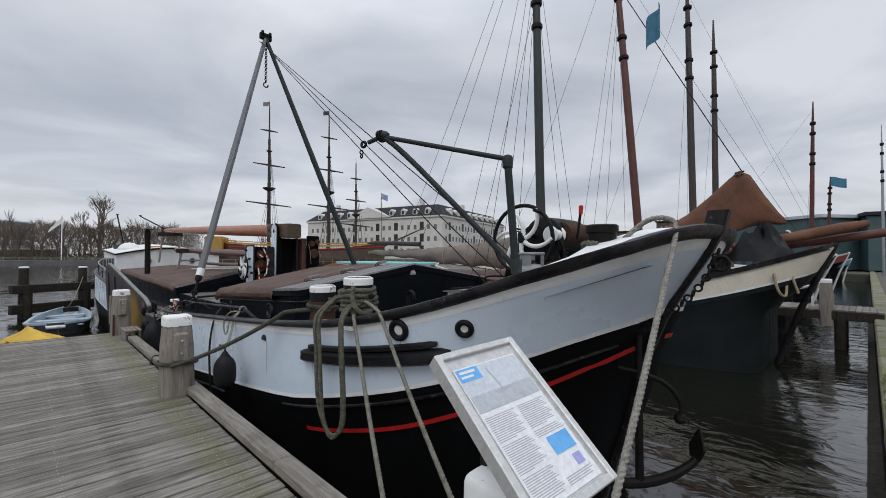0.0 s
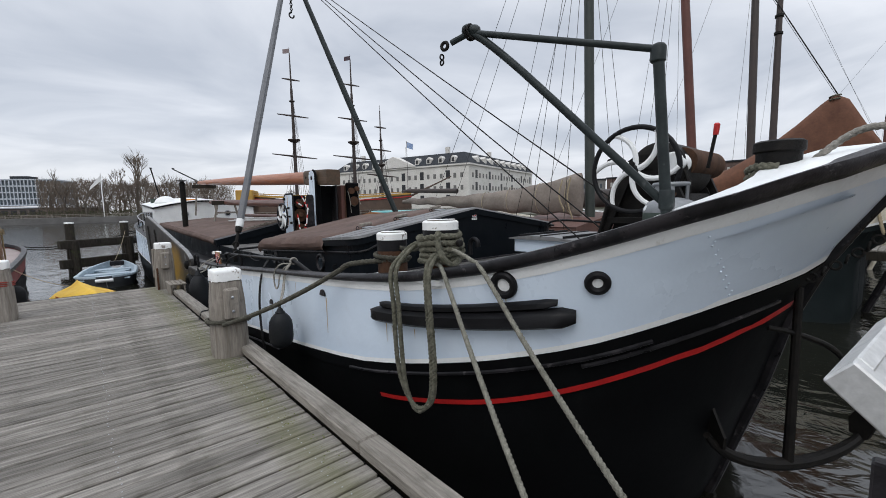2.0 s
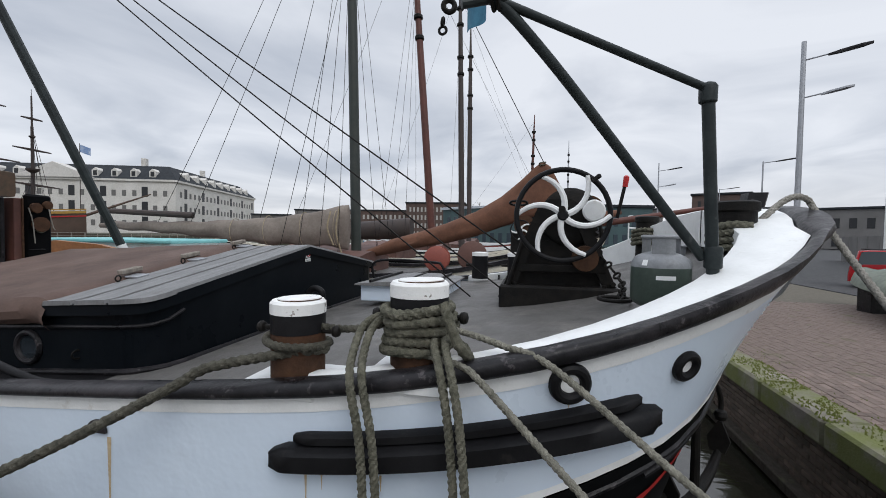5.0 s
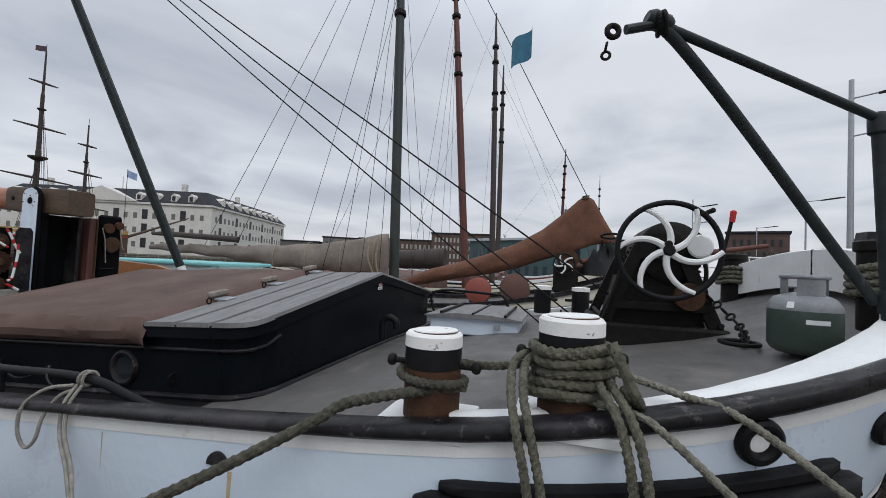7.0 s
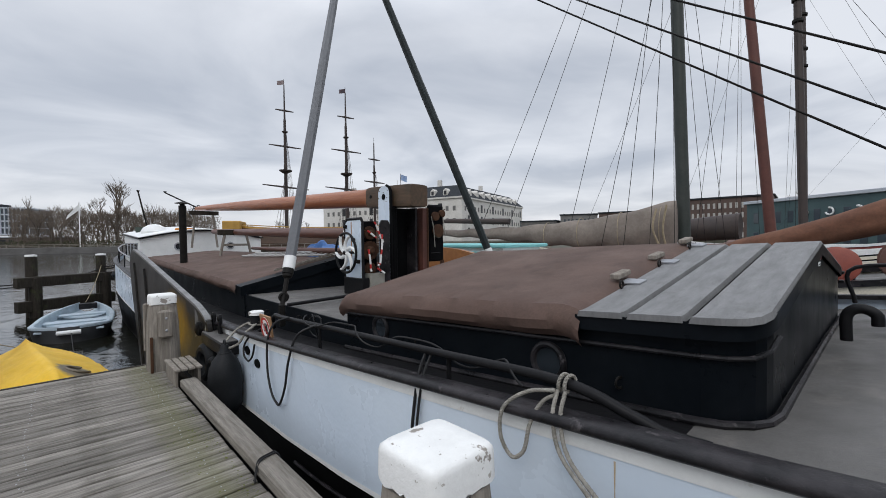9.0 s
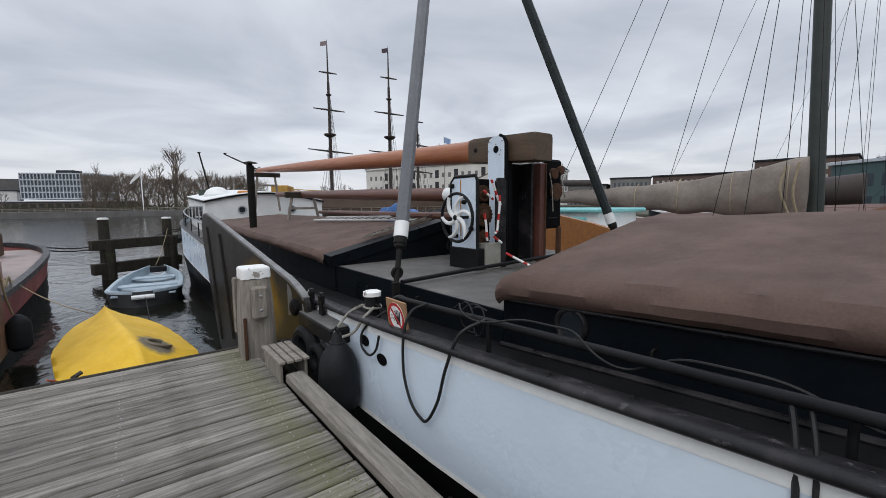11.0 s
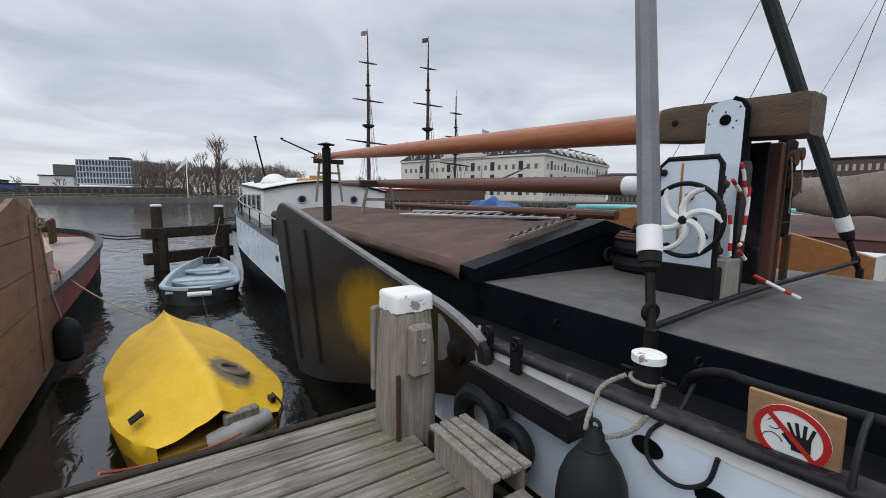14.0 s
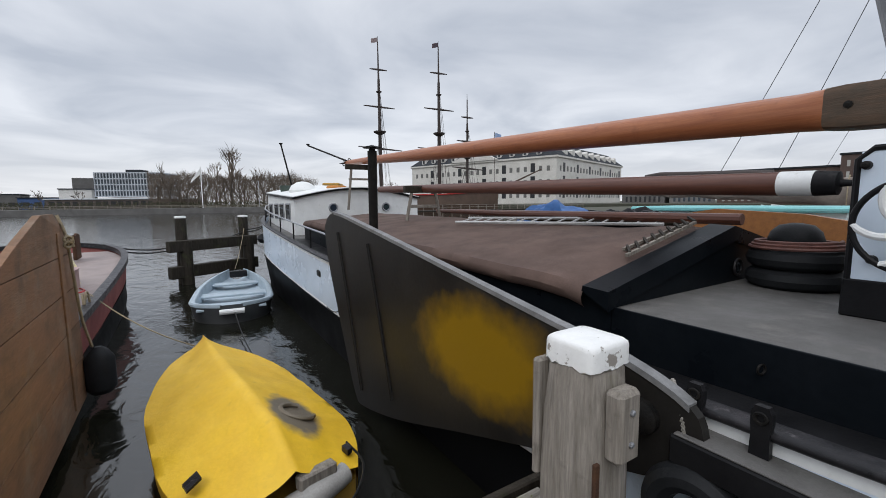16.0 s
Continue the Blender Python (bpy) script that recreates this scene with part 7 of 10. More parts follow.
part("patch", Geo().slab([Vector((0.82, 12.75, -0.66)) + Vector((a, b_, 0.0)) for a, b_ in ((0, 0), (0.05, 0.03), (0.04, 0.12), (-0.02, 0.10))], (0, 0, 0.05)), rail_paint, yb)
e_ = Y1 + Vector((0, 0, -0.55))
part("stern_roll", Geo().tube([e_ + yn * -0.12 + Vector((0, 0.02, -0.27)), e_ + yn * 0.10 + Vector((0, -0.03, -0.22)), e_ + yn * 0.42 + Vector((0, 0.06, -0.20))], [0.09, 0.11, 0.09], 14), surface("grey_vinyl_roll", (0.36, 0.35, 0.33), (0.26, 0.25, 0.24), 5, 0.5, 0, 0.2), yb, "grey rolled tube at the stern", smooth=True)
part("stern_block", Geo().box(-0.16, 0.16, -0.05, 0.05, -0.06, 0.06, 0.015, Matrix.Translation(e_ + yn * 0.17 + Vector((0, 0.03, -0.09))) @ Matrix.Rotation(0.25, 4, "Z")), post_wood, yb, "worn wooden block")
part("lashing", Geo().tube(smooth_line([(0.86, 12.9, -0.62), (0.90, 12.6, -0.66), (0.72, 12.25, -0.64), (0.45, 12.02, -0.62)], 5), 0.010, 6), cable_black, yb, smooth=True)
rl = thing("red_mooring_line", "thin orange-red line from the jetty to the yellow boat", "rope", (0.3, 11.6, 0))
part("line", Geo().tube(sag((-0.35, 11.03, 0.02), (0.45, 12.05, -0.52), 0.05), 0.009, 6), surface("orange_line", (0.55, 0.10, 0.04), (0.42, 0.08, 0.04), 20, 0.7), rl, smooth=True)

# the open grey dinghy
gd_ = thing("dinghy", "open pale blue-grey fibreglass dinghy, empty", "boat", (0.8, 22, WATER))
D0, D1 = Vector((1.15, 24.7, 0)), Vector((0.55, 19.7, 0))
da = (D1 - D0).normalized()
dn = Vector((-da.y, da.x, 0))
dinghy_mat = surface("pale_blue_grey_gelcoat", (0.42, 0.50, 0.56), (0.33, 0.40, 0.45), 3, 0.4, 0, 0.1, stain=((0.16, 0.17, 0.17), 5, 0.58, 0.76, 0.5))
dinghy_dark = surface("dark_boat_bottom", (0.03, 0.033, 0.035), (0.05, 0.052, 0.055), 3, 0.4)


def din_w(u):
    return 0.88 * math.sin(min(0.12 + u * 1.35, 1.0) * math.pi / 2) ** 0.8 * (1 - 0.75 * max(0, (u - 0.82) / 0.18) ** 3)


def din_ring(u, k, z):
    return [D0.lerp(D1, u) + dn * (sd * din_w(u) * k) + Vector((0, 0, z)) for sd in (-1, 1)]


us = [i / 30 for i in range(31)]
for nm, prof, mt in (("hull", ((1.0, -0.74), (1.0, -0.80), (0.97, -0.98), (0.86, -1.35)), dinghy_dark), ("gunwale", ((1.03, -0.80), (1.04, -0.75), (1.0, -0.72), (0.90, -0.72), (0.88, -0.75)), dinghy_mat), ("inside", ((0.88, -0.75), (0.84, -1.0), (0.4, -1.06), (0.0, -1.07)), dinghy_mat)):
    gq = Geo()
    for sd in (0, 1):
        gq.grid([[din_ring(u, k * (1 if u < 0.97 else 1), z + 0.10 * (1 - u) ** 2 + 0.05 * max(0, u - 0.7))[sd] for k, z in prof] for u in us])
    if nm == "hull":
        gq.add([D1 + dn * (sd * din_w(1) * k) + Vector((0, 0, z + 0.015)) for sd in (-1, 1) for k, z in prof], [(0, 1, 2, 3, 7, 6, 5, 4)])
    part(nm, gq, mt, gd_, "dark outer hull" if nm == "hull" else "", smooth=True)
for u, w_ in ((0.30, 0.20), (0.62, 0.22), (0.9, 0.30)):
    c = D0.lerp(D1, u)
    ww = din_w(u) * 0.88
    part("thwart", Geo().box(-ww, ww, -w_, w_, -0.88, -0.83, 0.01, Matrix.Translation((c.x, c.y, 0)) @ Matrix.Rotation(math.atan2(dn.y, dn.x), 4, "Z")), dinghy_mat, gd_)
part("bow_fender", Geo().tube([D1 + dn * -0.25 + Vector((0, -0.08, -0.86)), D1 + dn * 0.25 + Vector((0, -0.08, -0.86))], 0.06, 10), white_paint, gd_, "white tube fender", smooth=True)
part("outboard_bracket", Geo().box(0.9, 1.4, 24.0, 24.2, -0.80, -0.60, 0.02), rail_paint, gd_)
ol = thing("dinghy_line", "thin line from the dinghy to the mooring dolphin", "rope", (1.1, 25, 0))
part("line", Geo().tube(sag((1.1, 24.6, -0.62), (1.72, 27.0, 0.6), 0.12), 0.010, 6), rope_tan, ol, smooth=True)
ol = thing("dinghy_line", "thin dark line from the dinghy to the yellow boat", "rope", (0.5, 18, -1))
part("line", Geo().tube(sag((0.6, 19.7, -0.85), (0.6, 15.2, -0.70), 0.28), 0.010, 6), cable_black, ol, smooth=True)

# the mooring dolphin
dl = thing("mooring_dolphin", "timber mooring dolphin with two cross beams and white-topped piles", "dolphin", (0.7, 26.7, WATER))
for x, y, t_ in ((-0.32, 26.1, 1.12), (1.72, 27.2, 1.08)):
    pl = part("pile", Geo().tube([(x, y, -3), (x, y, t_ - 0.06)], [0.21, 0.17], 14), dark_wood, dl, "mossy dark timber pile", smooth=True)
    part("cap", Geo().lathe((x, y, t_ - 0.06), (0, 0, 1), [(0, 0.175), (0.06, 0.17), (0.07, 0.1)], 14), chalk_cap, pl, "white cap", smooth=True)
    part("low_post", Geo().tube([(x + 0.1, y - 0.38, -3), (x + 0.1, y - 0.33, 0.28)], 0.19, 14), dark_wood, dl, smooth=True)
dirv = Vector((2.04, 1.1, 0)).normalized()
for z0, z1 in ((-0.04, 0.33), (-0.92, -0.52)):
    part("cross_beam", Geo().box(-0.45, 2.75, -0.13, 0.13, z0, z1, 0.02, Matrix.Translation((-0.32, 25.72, 0)) @ Matrix.Rotation(math.atan2(dirv.y, dirv.x), 4, "Z")), dark_wood, dl, "heavy weathered cross beam")
for a, b_ in (((-0.32, 26.0, 0.15), (-2.3, 25.2, 0.35)), ((-0.25, 26.0, 0.1), (-2.1, 25.1, 0.2)), ((-0.3, 26.0, 0.2), (1.75, 27.1, 0.5)), ((1.75, 27.1, 0.55), (2.9, 26.2, 1.1)), ((1.8, 27.1, 0.45), (2.7, 26.0, 1.05))):
    ol = thing("mooring_line", "dark mooring line at the dolphin", "rope", a, "lines at the dolphin")
    part("line", Geo().tube(sag(a, b_, 0.16), 0.022, 6), cable_black, ol, smooth=True)
bf = thing("fender", "small black ball fender on the barge quarter", "fender", (2.2, 25.8, 0.3), "black boat fenders")
part("ball", Geo().lathe((2.05, 25.0, 0.15), (0, 0, 1), [(0, 0.02), (0.06, 0.12), (0.16, 0.17), (0.26, 0.12), (0.33, 0.03)], 14), rubber, bf, smooth=True)


# ---- neighbouring barges ----
def plain_barge(label, cx, yb, ys, half, mid, bow, stern, side_mat, low_mat, rail_mat, deck_mat, band=0.55, hatch_mat=None, hatch=(0.3, 0.75), trim=None):
    """A barge with a bluff raised bow at yb; the stern lies at ys."""
    t_ = thing("neighbour_barge", label, "boat", (cx, (yb + ys) / 2, WATER), "moored barges")
    L = ys - yb

    def hb(u, z):
        f = min(max((u - 0.030 * min(max((mid + bow - z) / 2.0, 0), 1)) / 0.17, 0), 1)
        h = (1 - (1 - f) ** 3.2) ** 0.42
        if u > 0.86:
            h *= (1 - ((u - 0.86) / 0.14) ** 2.4 * 0.9) ** 0.5
        return max(h, 0.012) * half * (1 - 0.06 * min(max((mid - z) / 1.5, 0), 1))

    def top(u):
        return mid + bow * max(0, 1 - u / 0.34) ** 2 + stern * max(0, (u - 0.62) / 0.38) ** 2

    us_ = [0.0, 0.004, 0.01, 0.02, 0.035, 0.05, 0.07, 0.095, 0.125, 0.16, 0.2, 0.25, 0.32, 0.4, 0.5, 0.6, 0.7, 0.8, 0.86, 0.9, 0.94, 0.97, 1.0]

    def line(off, out, sd):
        return [Vector((cx + sd * (hb(u, top(u) + off) + out), yb + L * max(u, 0.06 * min(max(-off / 2.2, 0), 1) if u < 0.06 else 0), top(u) + off)) for u in us_]
    for sd in (-1, 1):
        part("topside", Geo().grid([line(o, 0, sd) for o in (0, -0.15, -0.3, -band)]), side_mat, t_, smooth=True)
        rows_ = [line(-band, 0.012, sd), line(-band - 0.1, 0.012, sd), line(-band - 0.102, 0.0, sd)]
        for k in (0.3, 0.6, 1.0):
            rows_.append([Vector((cx + sd * hb(u, -1.5 * k), yb + L * max(u, 0.06), (top(u) - band - 0.1) * (1 - k) - 1.6 * k)) for u in us_])
        part("lower_hull", Geo().grid(rows_), low_mat, t_, smooth=True)
        part("rail", Geo().grid([line(-0.05, 0.0, sd), line(-0.05, 0.05, sd), line(0.07, 0.05, sd), line(0.07, -0.1, sd), line(-0.05, -0.1, sd)]), rail_mat, t_, smooth=True, angle=60)
        if trim:
            part("trim_line", Geo().grid([line(-band + 0.05, 0.004, sd), line(-band + 0.005, 0.006, sd)]), trim, t_, smooth=True)
    rows_ = []
    for u in us_[4:]:
        h = hb(u, top(u)) - 0.08
        rows_.append([(cx + h * k / 3, yb + L * u, top(u) - 0.10) for k in range(-3, 4)])
    part("deck", Geo().grid(rows_), deck_mat, t_)
    if hatch_mat:
        y0, y1 = yb + L * hatch[0], yb + L * hatch[1]
        secs_ = []
        for y in (y0, y1):
            z0 = mid - 0.1
            w = half - 0.55
            secs_.append([(cx - w, y, z0), (cx - w, y, mid + 0.32), (cx - w - 0.04, y, mid + 0.36), (cx, y, mid + 0.62), (cx + w + 0.04, y, mid + 0.36), (cx + w, y, mid + 0.32), (cx + w, y, z0)])
        part("hatch", Geo().rings(secs_), hatch_mat, t_)
    part("stem_post", Geo().tube([(cx, yb - 0.02, top(0) + 0.1), (cx, yb + 0.03 * abs(L), 0.3), (cx, yb + 0.058 * abs(L), WATER - 0.3)] if L > 0 else [(cx, yb + 0.02, top(0) + 0.1), (cx, yb - 0.5, 0.3), (cx, yb - 1.1, WATER - 0.3)], 0.07, 8), rail_mat, t_)
    return t_


teal_low = surface("green_black_bottom", (0.008, 0.012, 0.013), (0.014, 0.019, 0.020), 2, 0.5, 0, 0.2, 20, spec=0.15, stain=((0.035, 0.045, 0.045), 1.6, 0.6, 0.8, 0.4))
red_hull = surface("faded_red_hull", (0.26, 0.055, 0.045), (0.18, 0.04, 0.035), 1.6, 0.5, 0, 0.15, 25, stain=((0.07, 0.04, 0.035), 3, 0.58, 0.78, 0.6))
blue_hull = surface("blue_boat_hull", (0.10, 0.26, 0.42), (0.08, 0.2, 0.34), 2, 0.4, 0, 0.1)
wood_cabin = surface("varnished_cabin_wood", (0.34, 0.145, 0.045), (0.24, 0.10, 0.035), 2, 0.35, 0, 0.15, 12, stretch=(1, 6, 6))
hatch_red = surface("brown_red_hatch", (0.13, 0.060, 0.045), (0.085, 0.045, 0.036), 2, 0.6, 0, 0.2, 30)
bb = plain_barge("cream and black sailing barge with a grey covered sail", 13.6, 0.55, 21.5, 2.25, 0.38, 1.42, 0.7, cream_paint, teal_low, rail_paint, deck_paint, 0.50, hatch_red, (0.36, 0.72), white_paint)
bc = plain_barge("dark sailing barge with a red-brown mast", 21.8, 1.0, 22, 2.3, 0.35, 1.2, 0.7, hull_black, hull_black, cream_paint, deck_paint, 0.5, hatch_red, (0.4, 0.72), white_paint)
bd = plain_barge("dark green moored barge with tall masts", 30.9, 1.2, 21, 2.3, 0.4, 1.2, 0.7, teal_low, hull_black, white_paint, deck_paint, 0.5, hatch_red, (0.4, 0.72))
be = plain_barge("blue moored boat with a pale rail", 36.6, 1.6, 18, 2.1, 0.4, 1.0, 0.6, blue_hull, hull_black, white_paint, deck_paint, 0.5, hatch_red, (0.4, 0.7))
bf_ = plain_barge("dull red barge moored along the quay", 44.0, 1.0, 20, 2.3, 0.6, 1.2, 0.6, red_hull, hull_black, white_paint, deck_paint, 0.5, hatch_red, (0.4, 0.7))
bg_ = plain_barge("dark blue boat moored far along the quay", 60.0, 1.2, 14, 1.9, 0.4, 0.9, 0.5, blue_hull, hull_black, white_paint, deck_paint, 0.5)
# the red barge on the other side of the jetty, its bow pointing away
br = plain_barge("old red barge with black bottom beside the jetty", -3.75, 25.9, 3.5, 2.18, -0.10, 0.45, 0.2, red_hull, hull_black, rail_paint, surface("pink_grey_deck", (0.34, 0.27, 0.25), (0.26, 0.22, 0.21), 2, 0.6, 0, 0.2), 0.55, surface("pink_hatch_cover", (0.40, 0.27, 0.25), (0.32, 0.22, 0.21), 2, 0.6, 0, 0.2), (0.24, 0.7))
turq = surface("turquoise_paint", (0.22, 0.55, 0.55), (0.18, 0.46, 0.47), 3, 0.45, 0, 0.1, stain=((0.3, 0.3, 0.28), 5, 0.6, 0.8, 0.5))
part("turquoise_edge", Geo().box(-5.2, -2.35, 20.5, 20.7, 0.20, 0.45, 0.02), turq, br, "turquoise painted hatch edge")
part("turquoise_edge", Geo().box(-2.42, -2.30, 16.5, 20.7, 0.22, 0.40, 0.02), turq, br)
part("coaming_box", Geo().box(-3.2, -2.2, 18.5, 20.2, -0.2, 0.22, 0.02), rail_paint, br)
wl_ = thing("bow_windlass", "rusty windlass on the red barge's foredeck", "windlass", (-3.0, 24, 0.2))
part("drum", Geo().lathe((-3.6, 23.9, 0.55), (1, 0, 0), [(0, 0.24), (0.05, 0.24), (0.06, 0.15), (0.9, 0.15), (0.91, 0.24), (0.96, 0.24)], 20), rust_iron, wl_, smooth=True)
for x in (-3.55, -2.72):
    part("frame_side", Geo().box(x, x + 0.08, 23.6, 24.2, 0.1, 0.75, 0.02), rust_iron, wl_)
yr = thing("yellow_cloth", "yellow and white cloth hanging over the hatch", "cloth", (-2.3, 21.2, 0.3))
part("cloth", Geo().slab([(-2.45, 21.3, 0.55), (-2.30, 21.2, 0.2), (-2.2, 20.8, -0.15), (-2.4, 20.7, -0.2), (-2.62, 21.0, 0.3)], (0.03, 0.05, 0.02)), surface("yellow_cloth", (0.62, 0.48, 0.16), (0.66, 0.62, 0.5), 5, 0.8), yr)
for k in range(3):
    rr_ = thing("red_line", "red line lying on the barge deck", "rope", (-2.2, 18 + k, -0.1), "red lines on deck")
    part("line", Geo().tube(smooth_line([(-2.6, 18.2 + k, -0.17), (-2.2, 18.5 + k, -0.17), (-2.0, 18.0 + k, -0.17), (-2.4, 17.6 + k, -0.17)], 5), 0.022, 6), red_paint, rr_, smooth=True)
lee2 = surface("worn_brown_leeboard", (0.235, 0.120, 0.060), (0.165, 0.100, 0.062), 1.2, 0.55, 0, 0.35, 9, stretch=(1, 0.8, 5), spec=0.3, stain=[((0.24, 0.20, 0.15), 2.2, 0.52, 0.72, 0.6), ((0.06, 0.045, 0.03), 1.8, 0.55, 0.75, 0.7), ((0.30, 0.16, 0.04), 3, 0.62, 0.75, 0.5)])
l2 = thing("leeboard", "worn brown plank leeboard on the red barge", "leeboard", (-1.45, 14, 0.3))
zs = [-1.0, -0.45, 0.02, 0.48, 0.92, 1.42]
for k in range(5):
    za, zb = zs[k] + 0.006, zs[k + 1] - 0.006
    o_ = []
    for z in (za, (za + zb) / 2, zb):
        o_.append((-1.48, 16.45 - 0.12 * max(0, z) ** 2 - (0.5 * max(0, z - 1.25) / 0.17), z))
    fwd = []
    for z in (zb, (za + zb) / 2, za):
        top_lim = 12.2 if z < 0.75 else 14.0
        fwd.append((-1.44, (11.0 + 2.2 * max(0, z + 0.2) if z < 1.0 else 11.0 + 2.2 * 1.2 + 3.4 * (z - 1.0)), z))
    part("plank", Geo().slab(o_ + fwd, (-0.06, 0, 0)), lee2, l2)
part("head_strap", Geo().box(-1.475, -1.455, 15.7, 15.85, -0.9, 1.2, 0.004), lee2, l2)
hr = thing("hanging_rope", "tan rope hanging over the leeboard", "rope", (-1.4, 16, 1))
part("rope", rope_geo(Geo(), smooth_line([(-1.5, 16.0, 1.40), (-1.43, 15.95, 1.15), (-1.42, 16.05, 0.7), (-1.42, 16.25, 0.1), (-1.38, 16.45, -0.35)], 6), 0.018), rope_tan, hr, smooth=True)
part("knot", rope_geo(Geo(), [(-1.41 + 0.03 * math.cos(a), 15.95 + 0.06 * math.cos(a), 1.02 + 0.010 * a + 0.05 * math.sin(a)) for a in [0.5 * k for k in range(26)]], 0.016), rope_tan, hr, smooth=True)
bf = thing("fender", "black cylinder fender hanging beside the leeboard", "fender", (-1.3, 16.5, -0.7), "black boat fenders")
part("cylinder", Geo().lathe((-1.32, 16.45, -1.02), (0, 0, 1), [(0, 0.03), (0.03, 0.12), (0.10, 0.17), (0.50, 0.17), (0.60, 0.11), (0.66, 0.04)], 18), rubber, bf, smooth=True)
ol = thing("mooring_line", "thin line from the red barge to the yellow boat", "rope", (-1.6, 19, 0), "lines at the dolphin")
part("line", Geo().tube(sag((-1.68, 18.6, 0.0), (-0.15, 16.1, -0.5), 0.12), 0.010, 6), rope_tan, ol, smooth=True)
cl_ = thing("rope_hank", "tan rope hank on the red barge's rail", "rope", (-1.6, 18, 0))
part("hank", rope_geo(Geo(), [(-1.64 + 0.04 * math.cos(a * 0.5), 17.9 + 0.10 * math.cos(a), -0.10 + 0.20 * math.sin(a) + 0.004 * a) for a in [0.4 * k for k in range(50)]], 0.016), rope_tan, cl_, smooth=True)

# ---- masts, furled sails and rigging of the neighbours ----
mast_green = surface("dark_green_mast", (0.028, 0.036, 0.032), (0.045, 0.050, 0.045), 2, 0.45, 0, 0.1, 20, spec=0.3)
mast_brown = surface("red_brown_mast", (0.125, 0.045, 0.034), (0.085, 0.035, 0.028), 2, 0.45, 0, 0.1, 20, spec=0.3)
mast_dark = surface("black_brown_mast", (0.042, 0.034, 0.032), (0.06, 0.045, 0.04), 2, 0.5, 0, 0.1, 20, spec=0.3)


def tall_mast(x, y, z0, x1, y1, z1, r, mat, label, shrouds, yards=0):
    t_ = thing("mast", label, "mast", (x, y, z0), "masts of the neighbours")
    a, b_ = Vector((x, y, z0)), Vector((x1, y1, z1))
    part("pole", Geo().tube([a, a.lerp(b_, 0.5), a.lerp(b_, 0.8), b_], [r, r * 0.95, r * 0.75, r * 0.25], 12), mat, t_, smooth=True)
    for f in (0.62, 0.68, 0.80, 0.86):
        part("mast_band", Geo().lathe(a.lerp(b_, f), b_ - a, [(0, r * 1.0), (0.05, r * 1.25), (0.2, r * 1.25), (0.25, r)], 10), iron_black, t_, smooth=True)
    for k, (ex, ey, ez, f, sl_) in enumerate(shrouds):
        part("shroud", Geo().tube(sag(a.lerp(b_, f), (ex, ey, ez), sl_, 10), 0.0085, 4, False), iron_black, t_)
    return t_


tall_mast(14.01, 8.82, 0.4, 14.57, 9.49, 17.0, 0.18, mast_green, "tall dark green mast of the cream barge", [(11.5, 8.3, 0.7, 0.75, 0.02), (11.45, 8.9, 0.7, 0.8, 0.02), (11.45, 9.6, 0.7, 0.85, 0.05), (11.5, 10.3, 0.7, 0.7, 0.05), (15.7, 9.6, 0.7, 0.8, 0.03), (15.7, 8.7, 0.7, 0.75, 0.02), (15.6, 8.1, 0.7, 0.85, 0.02), (12.2, 14.0, 1.9, 0.95, 0.2), (13.0, 12.0, 1.9, 0.9, 0.2), (12.2, 15.5, 1.6, 0.99, 0.3)])
tall_mast(21.82, 7.94, 0.4, 22.31, 9.51, 19.0, 0.20, mast_brown, "tall red-brown mast of the dark barge", [(18.8, 8.6, 0.7, 0.8, 0.02), (18.8, 9.3, 0.7, 0.8, 0.03), (18.9, 10.0, 0.7, 0.85, 0.03), (23.2, 9.3, 0.7, 0.8, 0.02), (23.2, 8.6, 0.7, 0.75, 0.02), (21.0, 16.0, 1.5, 0.97, 0.3), (21.0, 1.5, 1.7, 0.92, 0.15)])
tall_mast(30.93, 7.97, 0.4, 32.6, 8.73, 21.8, 0.22, mast_dark, "tall dark mast with iron bands", [(29.0, 7.9, 0.7, 0.8, 0.02), (29.0, 8.6, 0.7, 0.8, 0.02), (33.0, 8.6, 0.7, 0.8, 0.02), (31.0, 15.0, 1.3, 0.97, 0.3), (31.0, 1.6, 1.5, 0.92, 0.15)])
tall_mast(42.2, 9.2, 0.4, 43.97, 9.63, 23.1, 0.25, mast_dark, "tall dark mast of a farther barge", [(40.3, 9.2, 0.7, 0.8, 0.02), (40.3, 10.0, 0.7, 0.8, 0.02), (44.2, 10.0, 0.7, 0.8, 0.02), (42.2, 1.6, 1.5, 0.9, 0.15)])
tall_mast(44.5, 3.2, 0.5, 44.5, 2.95, 14.0, 0.16, mast_brown, "reddish mast of a far barge", [(43, 3.5, 0.7, 0.8, 0.02), (46, 3.5, 0.7, 0.8, 0.02), (44.5, 12, 1.0, 0.95, 0.2)])
tall_mast(60.0, 3.0, 0.5, 60.0, 2.7, 10.0, 0.16, mast_brown, "short mast of a far boat with a blue pennant", [(58, 3, 0.7, 0.9, 0.02)])
tall_mast(50.0, -0.9, -0.15, 50.0, -0.9, 12.5, 0.10, galvanised, "grey lamp-like mast far along the quay", [])

blue_flag = surface("faded_blue_flag_cloth", (0.06, 0.22, 0.33), (0.05, 0.17, 0.26), 4, 0.8, 0, 0.2)
fs = thing("forestay", "forestay from the mast to the furled jib", "wire", (14.2, 2.4, 4.0))
part("wire", Geo().tube([(14.57, 8.3, 15.6), (14.18, 2.45, 3.95)], 0.014, 6), iron_black, fs, smooth=True)


